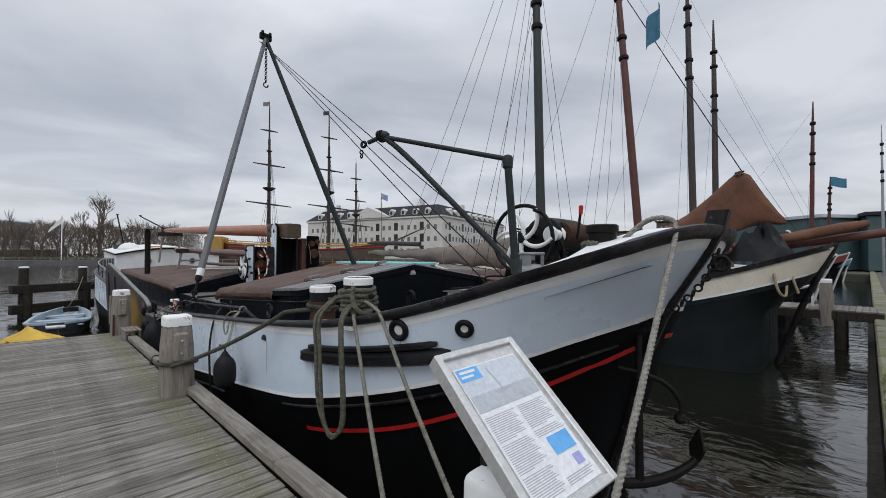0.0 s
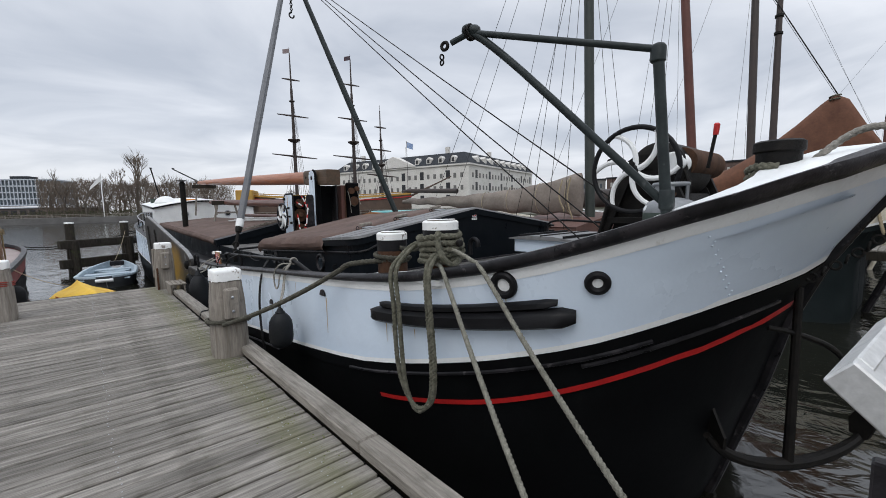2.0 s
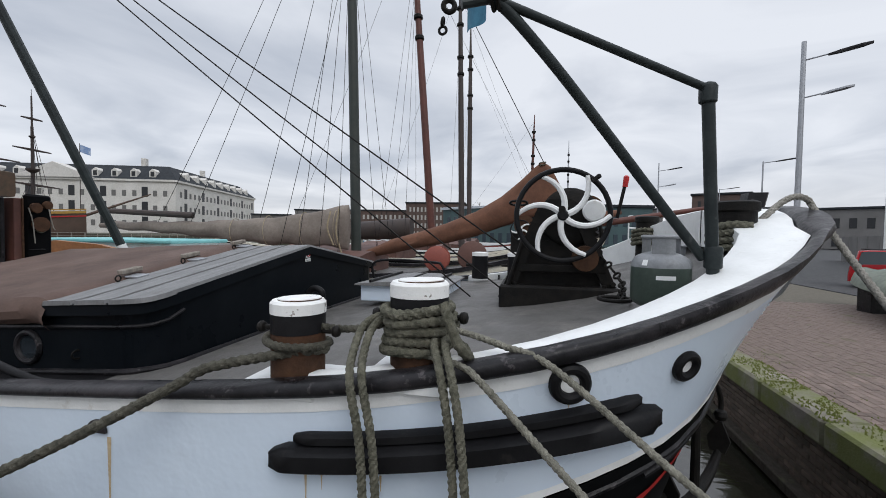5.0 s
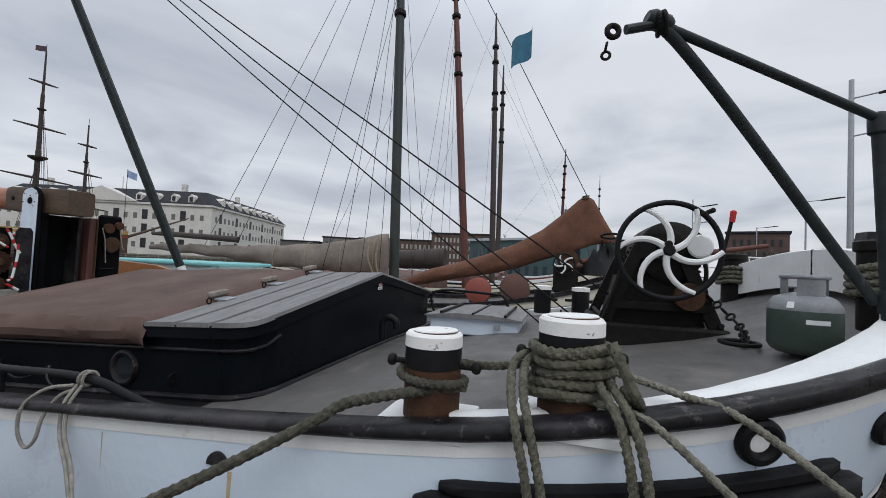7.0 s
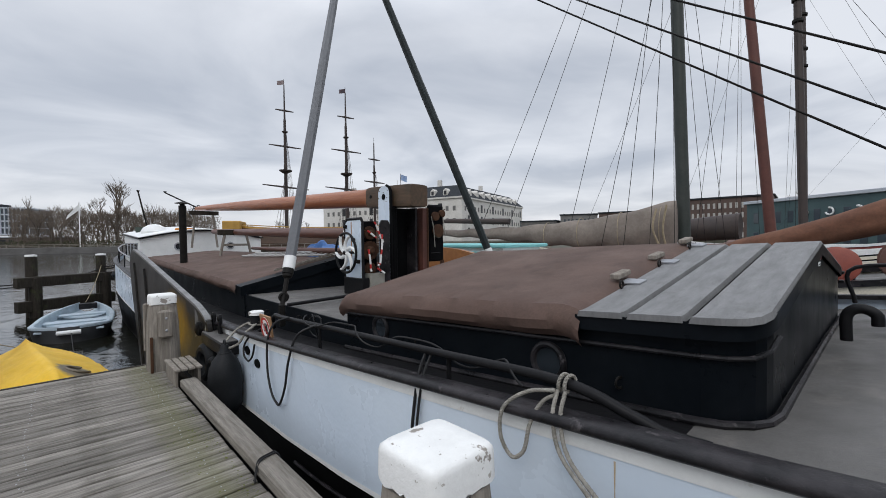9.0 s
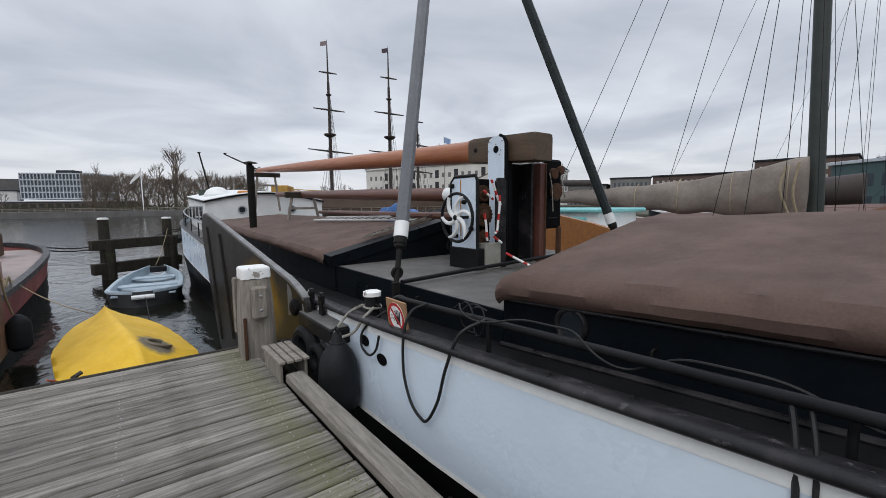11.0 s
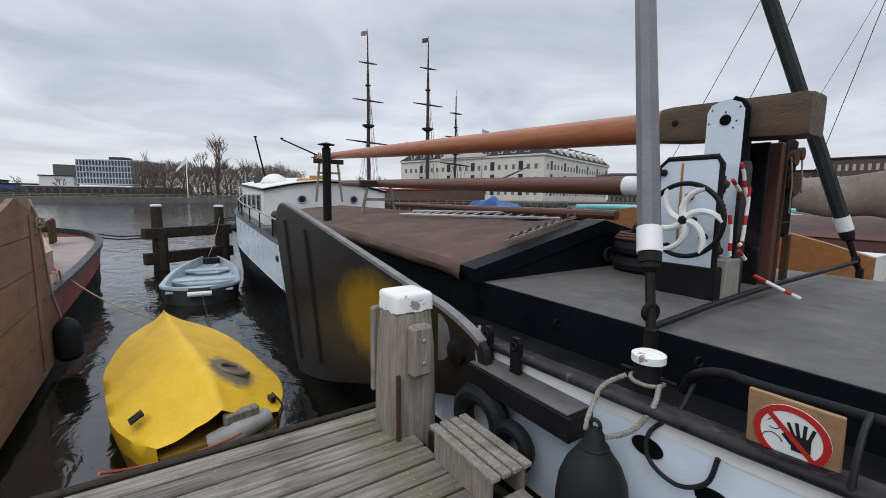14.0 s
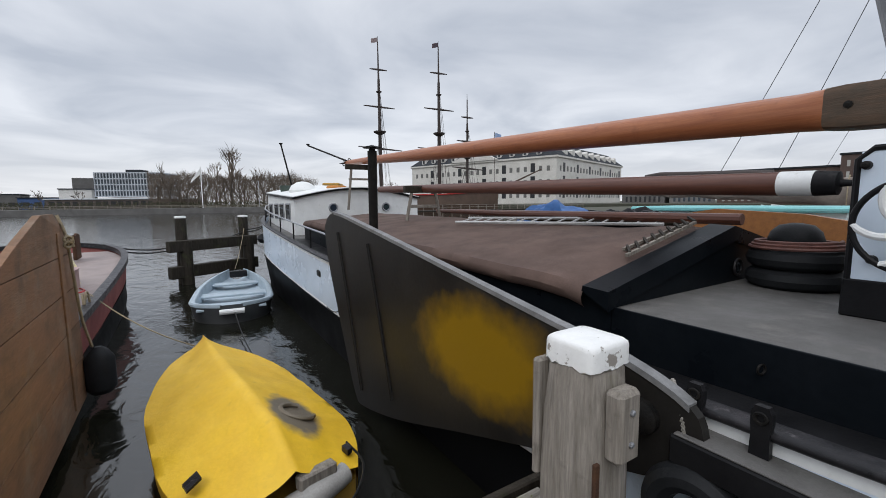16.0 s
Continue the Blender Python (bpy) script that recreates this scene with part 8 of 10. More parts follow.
def flag(x, y, z, dx, dy, w, h, mat, label, wave=0.12, drop=0.25):
    t_ = thing("flag", label, "flag", (x, y, z), "flags")
    rows_ = []
    for i in range(13):
        u = i / 12
        rows_.append([(x + dx * w * u + wave * dy * math.sin(5.5 * u + 0.6) * u, y + dy * w * u - wave * dx * math.sin(5.5 * u + 0.6) * u, z - h * j / 7 - drop * u * w + 0.02 * math.sin(7 * u + j)) for j in range(8)])
    part("cloth", Geo().grid(rows_), mat, t_, smooth=True)
    return t_


flag(14.34, 5.05, 9.30, -0.84, -0.54, 1.35, 0.95, blue_flag, "faded blue flag on the forestay", 0.18, 0.1)
flag(60.0, 2.7, 10.0, 0.3, -0.95, 1.3, 1.0, blue_flag, "small light blue pennant on a short mast")

sj = thing("furled_jib", "rust-brown jib lying bunched with its head hoisted", "sail", (14.1, 4.5, 1.2))
rows = []
prof = [(8.6, 0.95, 0.72, 0.05), (8.2, 1.12, 0.78, 0.18), (7.5, 1.42, 0.92, 0.25), (6.6, 1.66, 1.12, 0.28), (5.6, 1.98, 1.30, 0.30), (4.6, 2.38, 1.55, 0.28), (3.8, 2.85, 1.85, 0.26), (3.2, 3.35, 2.05, 0.22), (2.75, 3.78, 2.20, 0.15), (2.50, 3.98, 2.30, 0.10), (2.25, 3.82, 2.40, 0.13), (1.95, 3.25, 2.45, 0.12), (1.65, 2.75, 2.42, 0.08), (1.50, 2.55, 2.42, 0.03)]
dense = []
for (a, b_) in zip(prof, prof[1:]):
    for k in range(4):
        dense.append(tuple(p + (q - p) * k / 4 for p, q in zip(a, b_)))
dense.append(prof[-1])
for i, (y, zt, zb, w) in enumerate(dense):
    ring = []
    for k in range(20):
        a = 2 * math.pi * k / 20
        cz, sx = math.cos(a), math.sin(a)
        wr = 1 + 0.28 * noise.noise(Vector((sx * 2.2, y * 1.1, cz * 3))) + 0.10 * noise.noise(Vector((sx * 6, y * 3, cz * 7)))
        ring.append((14.1 + w * sx * wr, y, (zt + zb) / 2 + (zt - zb) / 2 * cz))
    rows.append(ring)
part("canvas", Geo().rings(rows), canvas_brown, sj, "creased rust-brown canvas", smooth=True, angle=70)
part("head_lashing", rope_geo(Geo(), [(14.1 + 0.10 * math.cos(a), 2.50 + 0.10 * math.sin(a), 3.82 + 0.012 * a) for a in [0.5 * k for k in range(26)]], 0.02), rope_old, sj, smooth=True)
sg = thing("furled_mainsail", "faded grey sail cover laced over the boom", "sail", (13, 11, 1.2))
rows = []
prof = [(13.62, 8.95, 2.58, 1.10, 0.16), (13.55, 9.2, 2.55, 1.12, 0.30), (13.30, 10.2, 2.30, 1.15, 0.32), (13.0, 11.4, 2.12, 1.20, 0.30), (12.7, 12.6, 2.02, 1.28, 0.27), (12.45, 13.8, 1.95, 1.42, 0.22), (12.2, 15.2, 1.92, 1.55, 0.17), (12.0, 17.0, 1.90, 1.65, 0.13), (11.95, 17.6, 1.86, 1.72, 0.05)]
dense = []
for (a, b_) in zip(prof, prof[1:]):
    for k in range(6):
        dense.append(tuple(p + (q - p) * k / 6 for p, q in zip(a, b_)))
for i, (x, y, zt, zb, w) in enumerate(dense):
    ring = []
    for k in range(22):
        a = 2 * math.pi * k / 22
        cz, sx = math.cos(a), math.sin(a)
        wr = 1 + 0.20 * noise.noise(Vector((sx * 2, y * 1.3, cz * 2 + 4))) + 0.10 * noise.noise(Vector((sx * 6, y * 4, cz * 6)))
        ring.append((x + w * sx * wr, y, (zt + zb) / 2 + (zt - zb) / 2 * cz * (1 + 0.05 * math.sin(y * 5)) - 0.05 * math.sin(y * 2.6) ** 2))
    rows.append(ring)
part("cover", Geo().rings(rows), canvas_grey, sg, "creased grey canvas cover", smooth=True, angle=70)
part("boom_end", Geo().tube([(12.3, 14.0, 2.12), (11.6, 16.5, 2.22), (11.5, 16.9, 2.2)], [0.11, 0.09, 0.05], 10), mast_dark, sg, "dark spar above the cover", smooth=True)
for y in (9.3, 10.4, 11.6, 12.7):
    part("lacing", Geo().torus((13.62 - 0.23 * (y - 8.95), y, 1.78 - 0.05 * (y - 9)), (-0.2, 1, 0), 0.66 - 0.06 * (y - 9), 0.012, 24, 5), rope_tan, sg, smooth=True)
for x, y, z0, z1 in ((12.9, 9.2, 1.2, 2.3), (13.1, 9.0, 0.9, 2.4)):
    part("hanging_lace", rope_geo(Geo(), smooth_line([(x - 0.1, y, z1), (x - 0.22, y + 0.05, (z0 + z1) / 2), (x - 0.1, y - 0.1, z0)], 6), 0.03), rope_tan, sg, smooth=True)
sk2 = thing("furled_sail", "black-brown furled sail on the next barge", "sail", (21, 12, 1.5))
rows = []
for i in range(30):
    y = 8.9 + 8.0 * i / 29
    w = 0.42 - 0.2 * i / 29
    rows.append([(21 - 0.05 * i + w * math.sin(a) * (1 + 0.2 * noise.noise(Vector((a, y, 1)))), y, 1.9 + w * 1.3 * math.cos(a) - 0.2 * math.sin(i / 29 * math.pi)) for a in [2 * math.pi * k / 16 for k in range(16)]])
part("canvas", Geo().rings(rows), mast_dark, sk2, smooth=True, angle=70)
# gear on the cream barge's deck
for cx_, cy_, cz_, r_, mt, lb2 in ((11.75, 5.4, 0.9, 0.36, surface("red_lead_box", (0.30, 0.075, 0.05), (0.22, 0.06, 0.045), 3, 0.5), "rust-red winch drum on the cream barge"), (11.9, 4.4, 1.0, 0.42, hatch_red, "rust-red round reel on the cream barge")):
    t_ = thing("deck_drum", lb2, "drum", (cx_, cy_, cz_), "deck drums")
    part("drum", Geo().lathe((cx_, cy_, cz_), (1, 0.1, 0), [(0, r_ * 0.9), (0.02, r_), (0.06, r_), (0.07, r_ * 0.5), (0.45, r_ * 0.5), (0.46, r_), (0.5, r_)], 22), mt, t_, smooth=True)
    part("stand", Geo().box(cx_ + 0.1, cx_ + 0.4, cy_ - 0.25, cy_ + 0.25, 0.25, cz_, 0.02), rail_paint, t_)
w2 = thing("windlass", "white-spoked wheel windlass on the cream barge", "windlass", (13.2, 3.2, 1.2))
hand_wheel(w2, (12.9, 3.1, 1.75), 0.30, 0.02, 0.05, (1, 0.1, 0), 5, 0.8, black_paint, white_paint, 0.025)
part("body", Geo().box(13.0, 14.0, 2.7, 3.4, 0.9, 1.7, 0.05), iron_black, w2)
part("drum", Geo().lathe((12.95, 3.0, 1.9), (1, 0, 0), [(0, 0.3), (0.04, 0.3), (0.05, 0.18), (0.9, 0.18), (0.91, 0.3), (0.95, 0.3)], 20), rust_iron, w2, smooth=True)
hp = thing("gear_heap", "heap of dark tarpaulin and rope on the cream barge's bow", "tarpaulin", (13.5, 2.0, 1.6))
rows = []
for i in range(12):
    rows.append([(13.5 + 0.75 * (11 - i) / 11 * math.cos(a) , 1.95 + 0.8 * (11 - i) / 11 * math.sin(a), 1.45 + 0.95 * (1 - ((11 - i) / 11) ** 2) * (0.8 + 0.5 * noise.noise(Vector((math.cos(a) * 2, math.sin(a) * 2, i * 0.3))))) for a in [2 * math.pi * k / 18 for k in range(18)]])
part("dark_cover", Geo().rings(rows), black_paint, hp, smooth=True)
for pts in ([(12.2, 1.6, 1.35), (11.9, 1.5, 1.2), (11.8, 1.4, 0.8), (12.0, 1.3, 0.7), (12.2, 1.3, 1.0)], [(12.4, 1.3, 1.4), (12.2, 1.2, 1.1), (12.2, 1.1, 0.75)]):
    t_ = thing("rope_hank", "tan rope hanging over the cream barge's bow", "rope", pts[0], "ropes on the cream barge")
    part("rope", rope_geo(Geo(), smooth_line(pts, 6), 0.03), rope_tan, t_, smooth=True)
bs = thing("bowsprit", "long red-brown wooden bowsprit of the cream barge", "spar", (15.5, 0.5, 1.9))
part("spar", Geo().tube([(14.0, 3.0, 1.65), (15.0, -0.2, 2.15), (16.0, -3.2, 2.65)], [0.12, 0.11, 0.07], 12), mast_brown, bs, smooth=True)
rb = thing("rolled_sail", "rust-brown rolled sail on the bowsprit", "sail", (14.5, 1.5, 2))
part("roll", Geo().tube([(13.6, 2.6, 1.85), (14.1, 1.5, 2.05), (14.55, 0.4, 2.3), (14.8, 0.0, 2.4)], [0.08, 0.13, 0.14, 0.08], 14), canvas_brown, rb, smooth=True)
# cabin of a small white and turquoise boat beyond the far side
cb2 = thing("cabin_boat", "small white cabin cruiser with a turquoise roof", "boat", (10.2, 14, 0.4))
part("hull", Geo().rings([[(9.0, y, -1.4), (8.8, y, 0.55), (11.2, y, 0.55), (11.0, y, -1.4)] for y in (10.2, 17.0)]), white_paint, cb2)
cab = part("cabin", Geo().rings([[(9.1, y, 0.5), (9.2, y, 1.25), (10.9, y, 1.25), (11.0, y, 0.5)] for y in (11.8, 15.5)]), white_paint, cb2)
part("roof", Geo().box(9.05, 11.05, 11.6, 15.7, 1.26, 1.36, 0.03), turq, cb2, "turquoise roof")
for y in (12.1, 13.2, 14.3):
    part("window", Geo().box(9.10, 9.16, y, y + 0.8, 0.78, 1.15, 0.01), turq, cb2, "turquoise-edged window")
part("wood_rail", Geo().rings([[(7.4, y, 0.2), (7.4, y, z), (7.52, y, z), (7.52, y, 0.2)] for y, z in ((9.7, 0.80), (10.2, 0.95), (10.8, 1.10), (11.8, 1.28), (13.0, 1.35), (13.6, 1.25))]), wood_cabin, cb2, "varnished bulwark board")

# ---- land and far shore ----
far_ground = surface("winter_ground", (0.085, 0.080, 0.060), (0.060, 0.065, 0.045), 0.3, 0.95, 0, 0.3, 3)
far_stone = surface("grey_quay_wall", (0.16, 0.155, 0.15), (0.11, 0.105, 0.10), 0.5, 0.9, 0, 0.3, 4)
shore = part("ground", Geo().box(-700, 78, 160, 900, -3, 0.35, 0.1), far_ground)
tagged(shore, "low winter-brown shore across the water", "ground", kind="structure")
shore2 = part("ground", Geo().box(78, 900, 88, 900, -3, 0.6, 0.1), far_ground)
tagged(shore2, "paved shore round the white warehouse", "ground", kind="structure")
shore3 = part("ground", Geo().box(120, 900, -700, 88, -3, 0.5, 0.1), far_ground)
tagged(shore3, "city ground behind the moored barges", "ground", kind="structure")
shore4 = part("ground", Geo().box(-5.9, 120, -700, -90, -3, -0.28, 0.1), far_ground)
tagged(shore4, "city ground behind the quay", "ground", kind="structure")
shore5 = part("ground", Geo().box(63, 120, -0.34, 88, -3, -0.281, 0.1), far_ground)
tagged(shore5, "paved ground of the waterside museum", "ground", kind="structure")
wall_far = part("quay_wall", Geo().box(-700, 78, 158.6, 160, -3, 0.55, 0.1), far_stone)
tagged(wall_far, "grey quay wall of the far shore", "wall", kind="structure")
fl = thing("far_railing", "long low railing on the far quay", "railing", (-20, 159, 0.5))
part("rail", Geo().box(-120, 70, 158.7, 158.85, 1.25, 1.38, 0.02), post_wood, fl)
part("rail", Geo().box(-120, 70, 158.7, 158.85, 0.85, 0.95, 0.02), post_wood, fl)
for k in range(64):
    part("post", Geo().box(-120 + 3 * k, -119.8 + 3 * k, 158.7, 158.9, 0.5, 1.45, 0.02), post_wood, fl)
pier = thing("far_pier", "low timber pier with a pale railing", "pier", (45, 75, 0))
part("deck", Geo().box(18, 78, 74, 76, -0.25, 0.05, 0.02), dark_wood, pier)
for k in range(31):
    part("post", Geo().box(18 + 2 * k, 18.12 + 2 * k, 74.05, 74.17, -3, 1.05, 0.01), post_wood, pier)
for z in (0.55, 0.98):
    part("rail", Geo().box(18, 78, 74.06, 74.14, z, z + 0.08, 0.01), post_wood, pier)


def facade_matrix(p1, p2, z=0.0):
    """Local x runs from p1 to p2 along a wall, y goes into the building."""
    d = Vector((p2[0] - p1[0], p2[1] - p1[1], 0)).normalized()
    return Matrix.Translation((p1[0], p1[1], z)) @ Matrix(((d.x, -d.y, 0), (d.y, d.x, 0), (0, 0, 1))).to_4x4()


def wall_windows(parent, m, x0, x1, zs_, nx, w, h, mat, frame_mat=None, skip=None, depth=0.12, tall=None):
    """Windows on a wall: each pane in its reveal, all of one shared mesh."""
    geo = Geo().box(-w / 2, w / 2, -0.06, depth, 0, h, 0.02)
    proto = part("window", geo, mat)
    me = proto.data
    bpy.data.objects.remove(proto)
    for z in zs_:
        for k in range(nx):
            if skip and skip(k, z):
                continue
            ob = new("window", me)
            ob.matrix_basis = m @ Matrix.Translation((x0 + (x1 - x0) * (k + 0.5) / nx, 0, z))
            under(ob, parent)


ware_white = surface("old_white_render", (0.66, 0.64, 0.60), (0.56, 0.54, 0.50), 0.25, 0.8, 0, 0.1, 3, stain=((0.36, 0.33, 0.28), 0.4, 0.55, 0.75, 0.5))
slate = surface("dark_slate_roof", (0.032, 0.036, 0.042), (0.024, 0.027, 0.031), 1, 0.7, 0, 0.2, 6, spec=0.2)
shutter = surface("grey_shutter", (0.17, 0.165, 0.155), (0.13, 0.125, 0.12), 2, 0.7, 0, 0.0)
dark_open = surface("dark_window_opening", (0.014, 0.015, 0.017), (0.022, 0.023, 0.026), 2, 0.4, 0, 0.0)
P1, P2 = (84.6, 170.1), (104.9, 107.3)
mw = facade_matrix(P1, P2, 0.6)
LEN = (Vector((*P1, 0)) - Vector((*P2, 0))).length
wh = thing("white_warehouse", "large old white warehouse with slate roof and dormers", "building", (100, 130, 0.6))
part("wall", Geo().box(0, LEN, 0, LEN, 0, 15.6, 0.05, mw), ware_white, wh, "pale rendered wall")
part("cornice", Geo().box(-0.5, LEN + 0.5, -0.5, LEN + 0.5, 15.3, 16.0, 0.1, mw), ware_white, wh)
part("roof", Geo().rings([[mw @ Vector(p) for p in r_] for r_ in ([(-0.5, -0.5, 16.0), (LEN + 0.5, -0.5, 16.0), (LEN + 0.5, LEN + 0.5, 16.0), (-0.5, LEN + 0.5, 16.0)], [(4.5, 5.0, 20.6), (LEN - 4.5, 5.0, 20.6), (LEN - 4.5, LEN - 5, 20.6), (4.5, LEN - 5, 20.6)])]), slate, wh, "slate roof")
part("pediment", Geo().rings([[mw @ Vector((x, y, z)) for x, z in ((22, 16.0), (44, 16.0), (33, 20.4))] for y in (-0.9, 4)]), ware_white, wh, "triangular pediment")
tall_cols = (3, 8, 12, 15, 19)
wall_windows(wh, mw, 1.5, LEN - 1.5, (2.2, 6.6, 11.0), 22, 1.15, 1.7, shutter, skip=lambda k, z: k in tall_cols)
wall_windows(wh, mw, 1.5, LEN - 1.5, (2.0, 6.4, 10.8), 22, 1.7, 3.0, dark_open, skip=lambda k, z: k not in tall_cols)
ms_ = mw @ Matrix.Translation((LEN, 0, 0)) @ Matrix.Rotation(math.pi / 2, 4, "Z")
wall_windows(wh, ms_, 1.5, LEN - 1.5, (2.2, 6.6, 11.0), 22, 1.15, 1.7, shutter, skip=lambda k, z: k % 4 == 1)
wall_windows(wh, ms_, 1.5, LEN - 1.5, (2.0, 6.4, 10.8), 22, 1.7, 3.0, dark_open, skip=lambda k, z: k % 4 != 1)
for k in range(11):
    x = 4 + (LEN - 8) * (k + 0.5) / 11
    if 24 < x < 42:
        continue
    dmr = part("dormer", Geo().rings([[mw @ Vector((x + dx, y, z)) for dx, z in ((-0.9, 16.4), (-0.9, 18.4), (0, 19.2), (0.9, 18.4), (0.9, 16.4))] for y in (0.3, 3.2)]), ware_white, wh, "small white dormer")
    part("dormer_window", Geo().box(x - 0.5, x + 0.5, 0.2, 0.31, 16.9, 18.3, 0.02, mw), dark_open, dmr)
for k in range(9):
    x = 5 + (LEN - 10) * (k + 0.5) / 9
    part("dormer", Geo().rings([[ms_ @ Vector((x + dx, y, z)) for dx, z in ((-0.9, 16.4), (-0.9, 18.4), (0, 19.2), (0.9, 18.4), (0.9, 16.4))] for y in (0.3, 3.2)]), ware_white, wh)
for x, y in ((12, 6), (54, 6), (60, 30)):
    part("chimney", Geo().box(x - 0.7, x + 0.7, y - 0.7, y + 0.7, 20, 23, 0.05, mw), ware_white, wh)
part("flag_mast", Geo().tube([mw @ Vector((33, 8, 20)), mw @ Vector((33, 8, 25))], 0.12, 6), ware_white, wh)

# the pale modern block across the water, with its long low base
hb_ = thing("modern_block", "pale modern office block with a grid of dark glass", "building", (-15, 194, 3))
mh = facade_matrix((-25.4, 198.0), (-5.6, 189.3), 0.35)
HL = 21.6
pale_block = surface("pale_concrete_grid", (0.50, 0.53, 0.57), (0.42, 0.45, 0.49), 0.5, 0.6, 0, 0.0)
block_glass = glass_dark("blue_grey_glass", (0.05, 0.065, 0.08))
part("core", Geo().box(0.2, HL - 0.2, 0.25, 14, 4.2, 12.4, 0.05, mh), block_glass, hb_, "dark glazing")
for k in range(5):
    part("floor_band", Geo().box(0, HL, 0, 14.2, 4.1 + 2.05 * k, 4.5 + 2.05 * k, 0.03, mh), pale_block, hb_)
for k in range(23):
    part("mullion", Geo().box(HL * k / 22 - 0.12, HL * k / 22 + 0.12, -0.1, 0.4, 4.1, 12.7, 0.02, mh), pale_block, hb_)
part("roof_plant", Geo().box(8, 13, 4, 9, 12.7, 13.9, 0.05, mh), slate, hb_)
part("base_wall", Geo().box(-14, HL + 9, -3, 14, 0, 3.2, 0.05, mh), surface("dull_brick_base", (0.16, 0.13, 0.12), (0.11, 0.09, 0.085), 0.5, 0.8, 0, 0.0), hb_)
part("base_roof", Geo().box(-14.5, HL + 9.5, -3.5, 14.5, 3.2, 3.6, 0.05, mh), pale_block, hb_)
wall_windows(hb_, mh @ Matrix.Translation((0, -3, 0)), -13, HL + 8, (1.1,), 18, 1.6, 1.5, dark_open)
for x0, y0, w_, d_, h_, mt, lb3 in ((-47, 205, 16, 10, 4.2, surface("blue_shed_paint", (0.05, 0.10, 0.24), (0.04, 0.08, 0.18), 0.5, 0.6), "low dark blue shed"), (-36, 203, 9, 10, 7.2, ware_white, "low white building"), (-62, 212, 14, 12, 5.5, far_stone, "low grey building"), (-85, 215, 18, 12, 6.5, pale_block, "low pale building"), (-110, 215, 20, 12, 8, far_stone, "grey building")):
    bl_ = thing("low_building", lb3 + " standing on the far shore", "building", (x0, y0, 0.35), "low buildings on the far shore")
    part("wall", Geo().box(x0, x0 + w_, y0, y0 + d_, 0.35, h_, 0.05), mt, bl_)
    part("roof", Geo().box(x0 - 0.3, x0 + w_ + 0.3, y0 - 0.3, y0 + d_ + 0.3, h_, h_ + 0.35, 0.05), slate, bl_)
    mq = Matrix.Translation((x0, y0, 0.35))
    wall_windows(bl_, mq, 0.5, w_ - 0.5, (1.2,), max(2, int(w_ / 3)), 1.6, 1.3, dark_open)
bk_ = thing("slipway_block", "small dark block behind the low buildings", "building", (-30, 210, 0))
part("wall", Geo().box(-33, -27, 208, 214, 0.35, 11.5, 0.05), far_stone, bk_)

# city blocks to the east
city_brick = surface("dark_city_brick", (0.115, 0.075, 0.062), (0.085, 0.062, 0.055), 0.5, 0.85, 0, 0.0)
city_grey = surface("grey_city_front", (0.19, 0.185, 0.18), (0.15, 0.145, 0.14), 0.4, 0.8, 0, 0.0)
pale_win = surface("pale_window_front", (0.42, 0.41, 0.38), (0.36, 0.35, 0.33), 1, 0.5, 0, 0.0)
teal_front = surface("weathered_teal_front", (0.055, 0.10, 0.105), (0.045, 0.08, 0.085), 0.5, 0.5, 0, 0.0)
rnd = random.Random(5)


def city_block(p1, p2, h, depth, mat, label, floors, nx, win=None, wz=1.3, roof=None):
    z = 0.48 if p1[0] > 120 else -0.14
    b_ = thing("city_block", label, "building", (*p1, z), "city blocks")
    m_ = facade_matrix(p1, p2, z)
    ln = (Vector((*p1, 0)) - Vector((*p2, 0))).length
    part("wall", Geo().box(0, ln, 0, depth, 0, h, 0.05, m_), mat, b_)
    part("roof", Geo().box(-0.3, ln + 0.3, -0.3, depth + 0.3, h, h + 0.45, 0.05, m_), roof or slate, b_)
    fh = (h - 0.6) / floors
    wall_windows(b_, m_, 0.8, ln - 0.8, [0.5 + fh * k for k in range(floors)], nx, (ln - 1.6) / nx * 0.45, fh * 0.55, win or pale_win)
    return b_, m_, ln


city_block((139, 74), (144, 47), 9.2, 14, city_brick, "long dark brick office block with pale windows", 3, 16)
city_block((138, 46), (140, 26), 11.6, 14, city_brick, "tall dark brick block with pale windows", 4, 14)
city_block((134, 86), (140, 75), 9.0, 12, city_grey, "grey glazed city block", 3, 8, block_glass)
city_block((128, 99), (133, 87), 7.0, 12, far_stone, "low grey city block with dark windows", 2, 8, dark_open)
b_, m_, ln = city_block((79, 20), (68, 4), 6.4, 10, teal_front, "low dark teal waterside building", 2, 10, block_glass, roof=pale_block)
for k in range(3):
    part("letter_shape", Geo().torus(m_ @ Vector((ln - 4 - 3.2 * k, -0.12, 4.6)), m_.to_3x3() @ Vector((0, 1, 0)), 0.45, 0.12, 18, 6, 0.6, 5.4), white_paint, b_, "pale sign shape")
city_block((70, 0), (74, -16), 6.5, 12, teal_front, "dark glass-fronted museum wing", 2, 10, block_glass)
city_block((118, 20), (118, -6), 9.5, 12, city_brick, "brick block behind the quay", 3, 10)
city_block((116, -8), (112, -28), 8.5, 12, city_grey, "grey block behind the quay", 3, 10, dark_open)
city_block((105, -32), (101, -42), 11.3, 12, city_brick, "square brown brick block", 4, 7, dark_open)
city_block((98, -48), (84, -66), 7.5, 12, city_grey, "low grey city block with dark windows", 2, 9, dark_open)
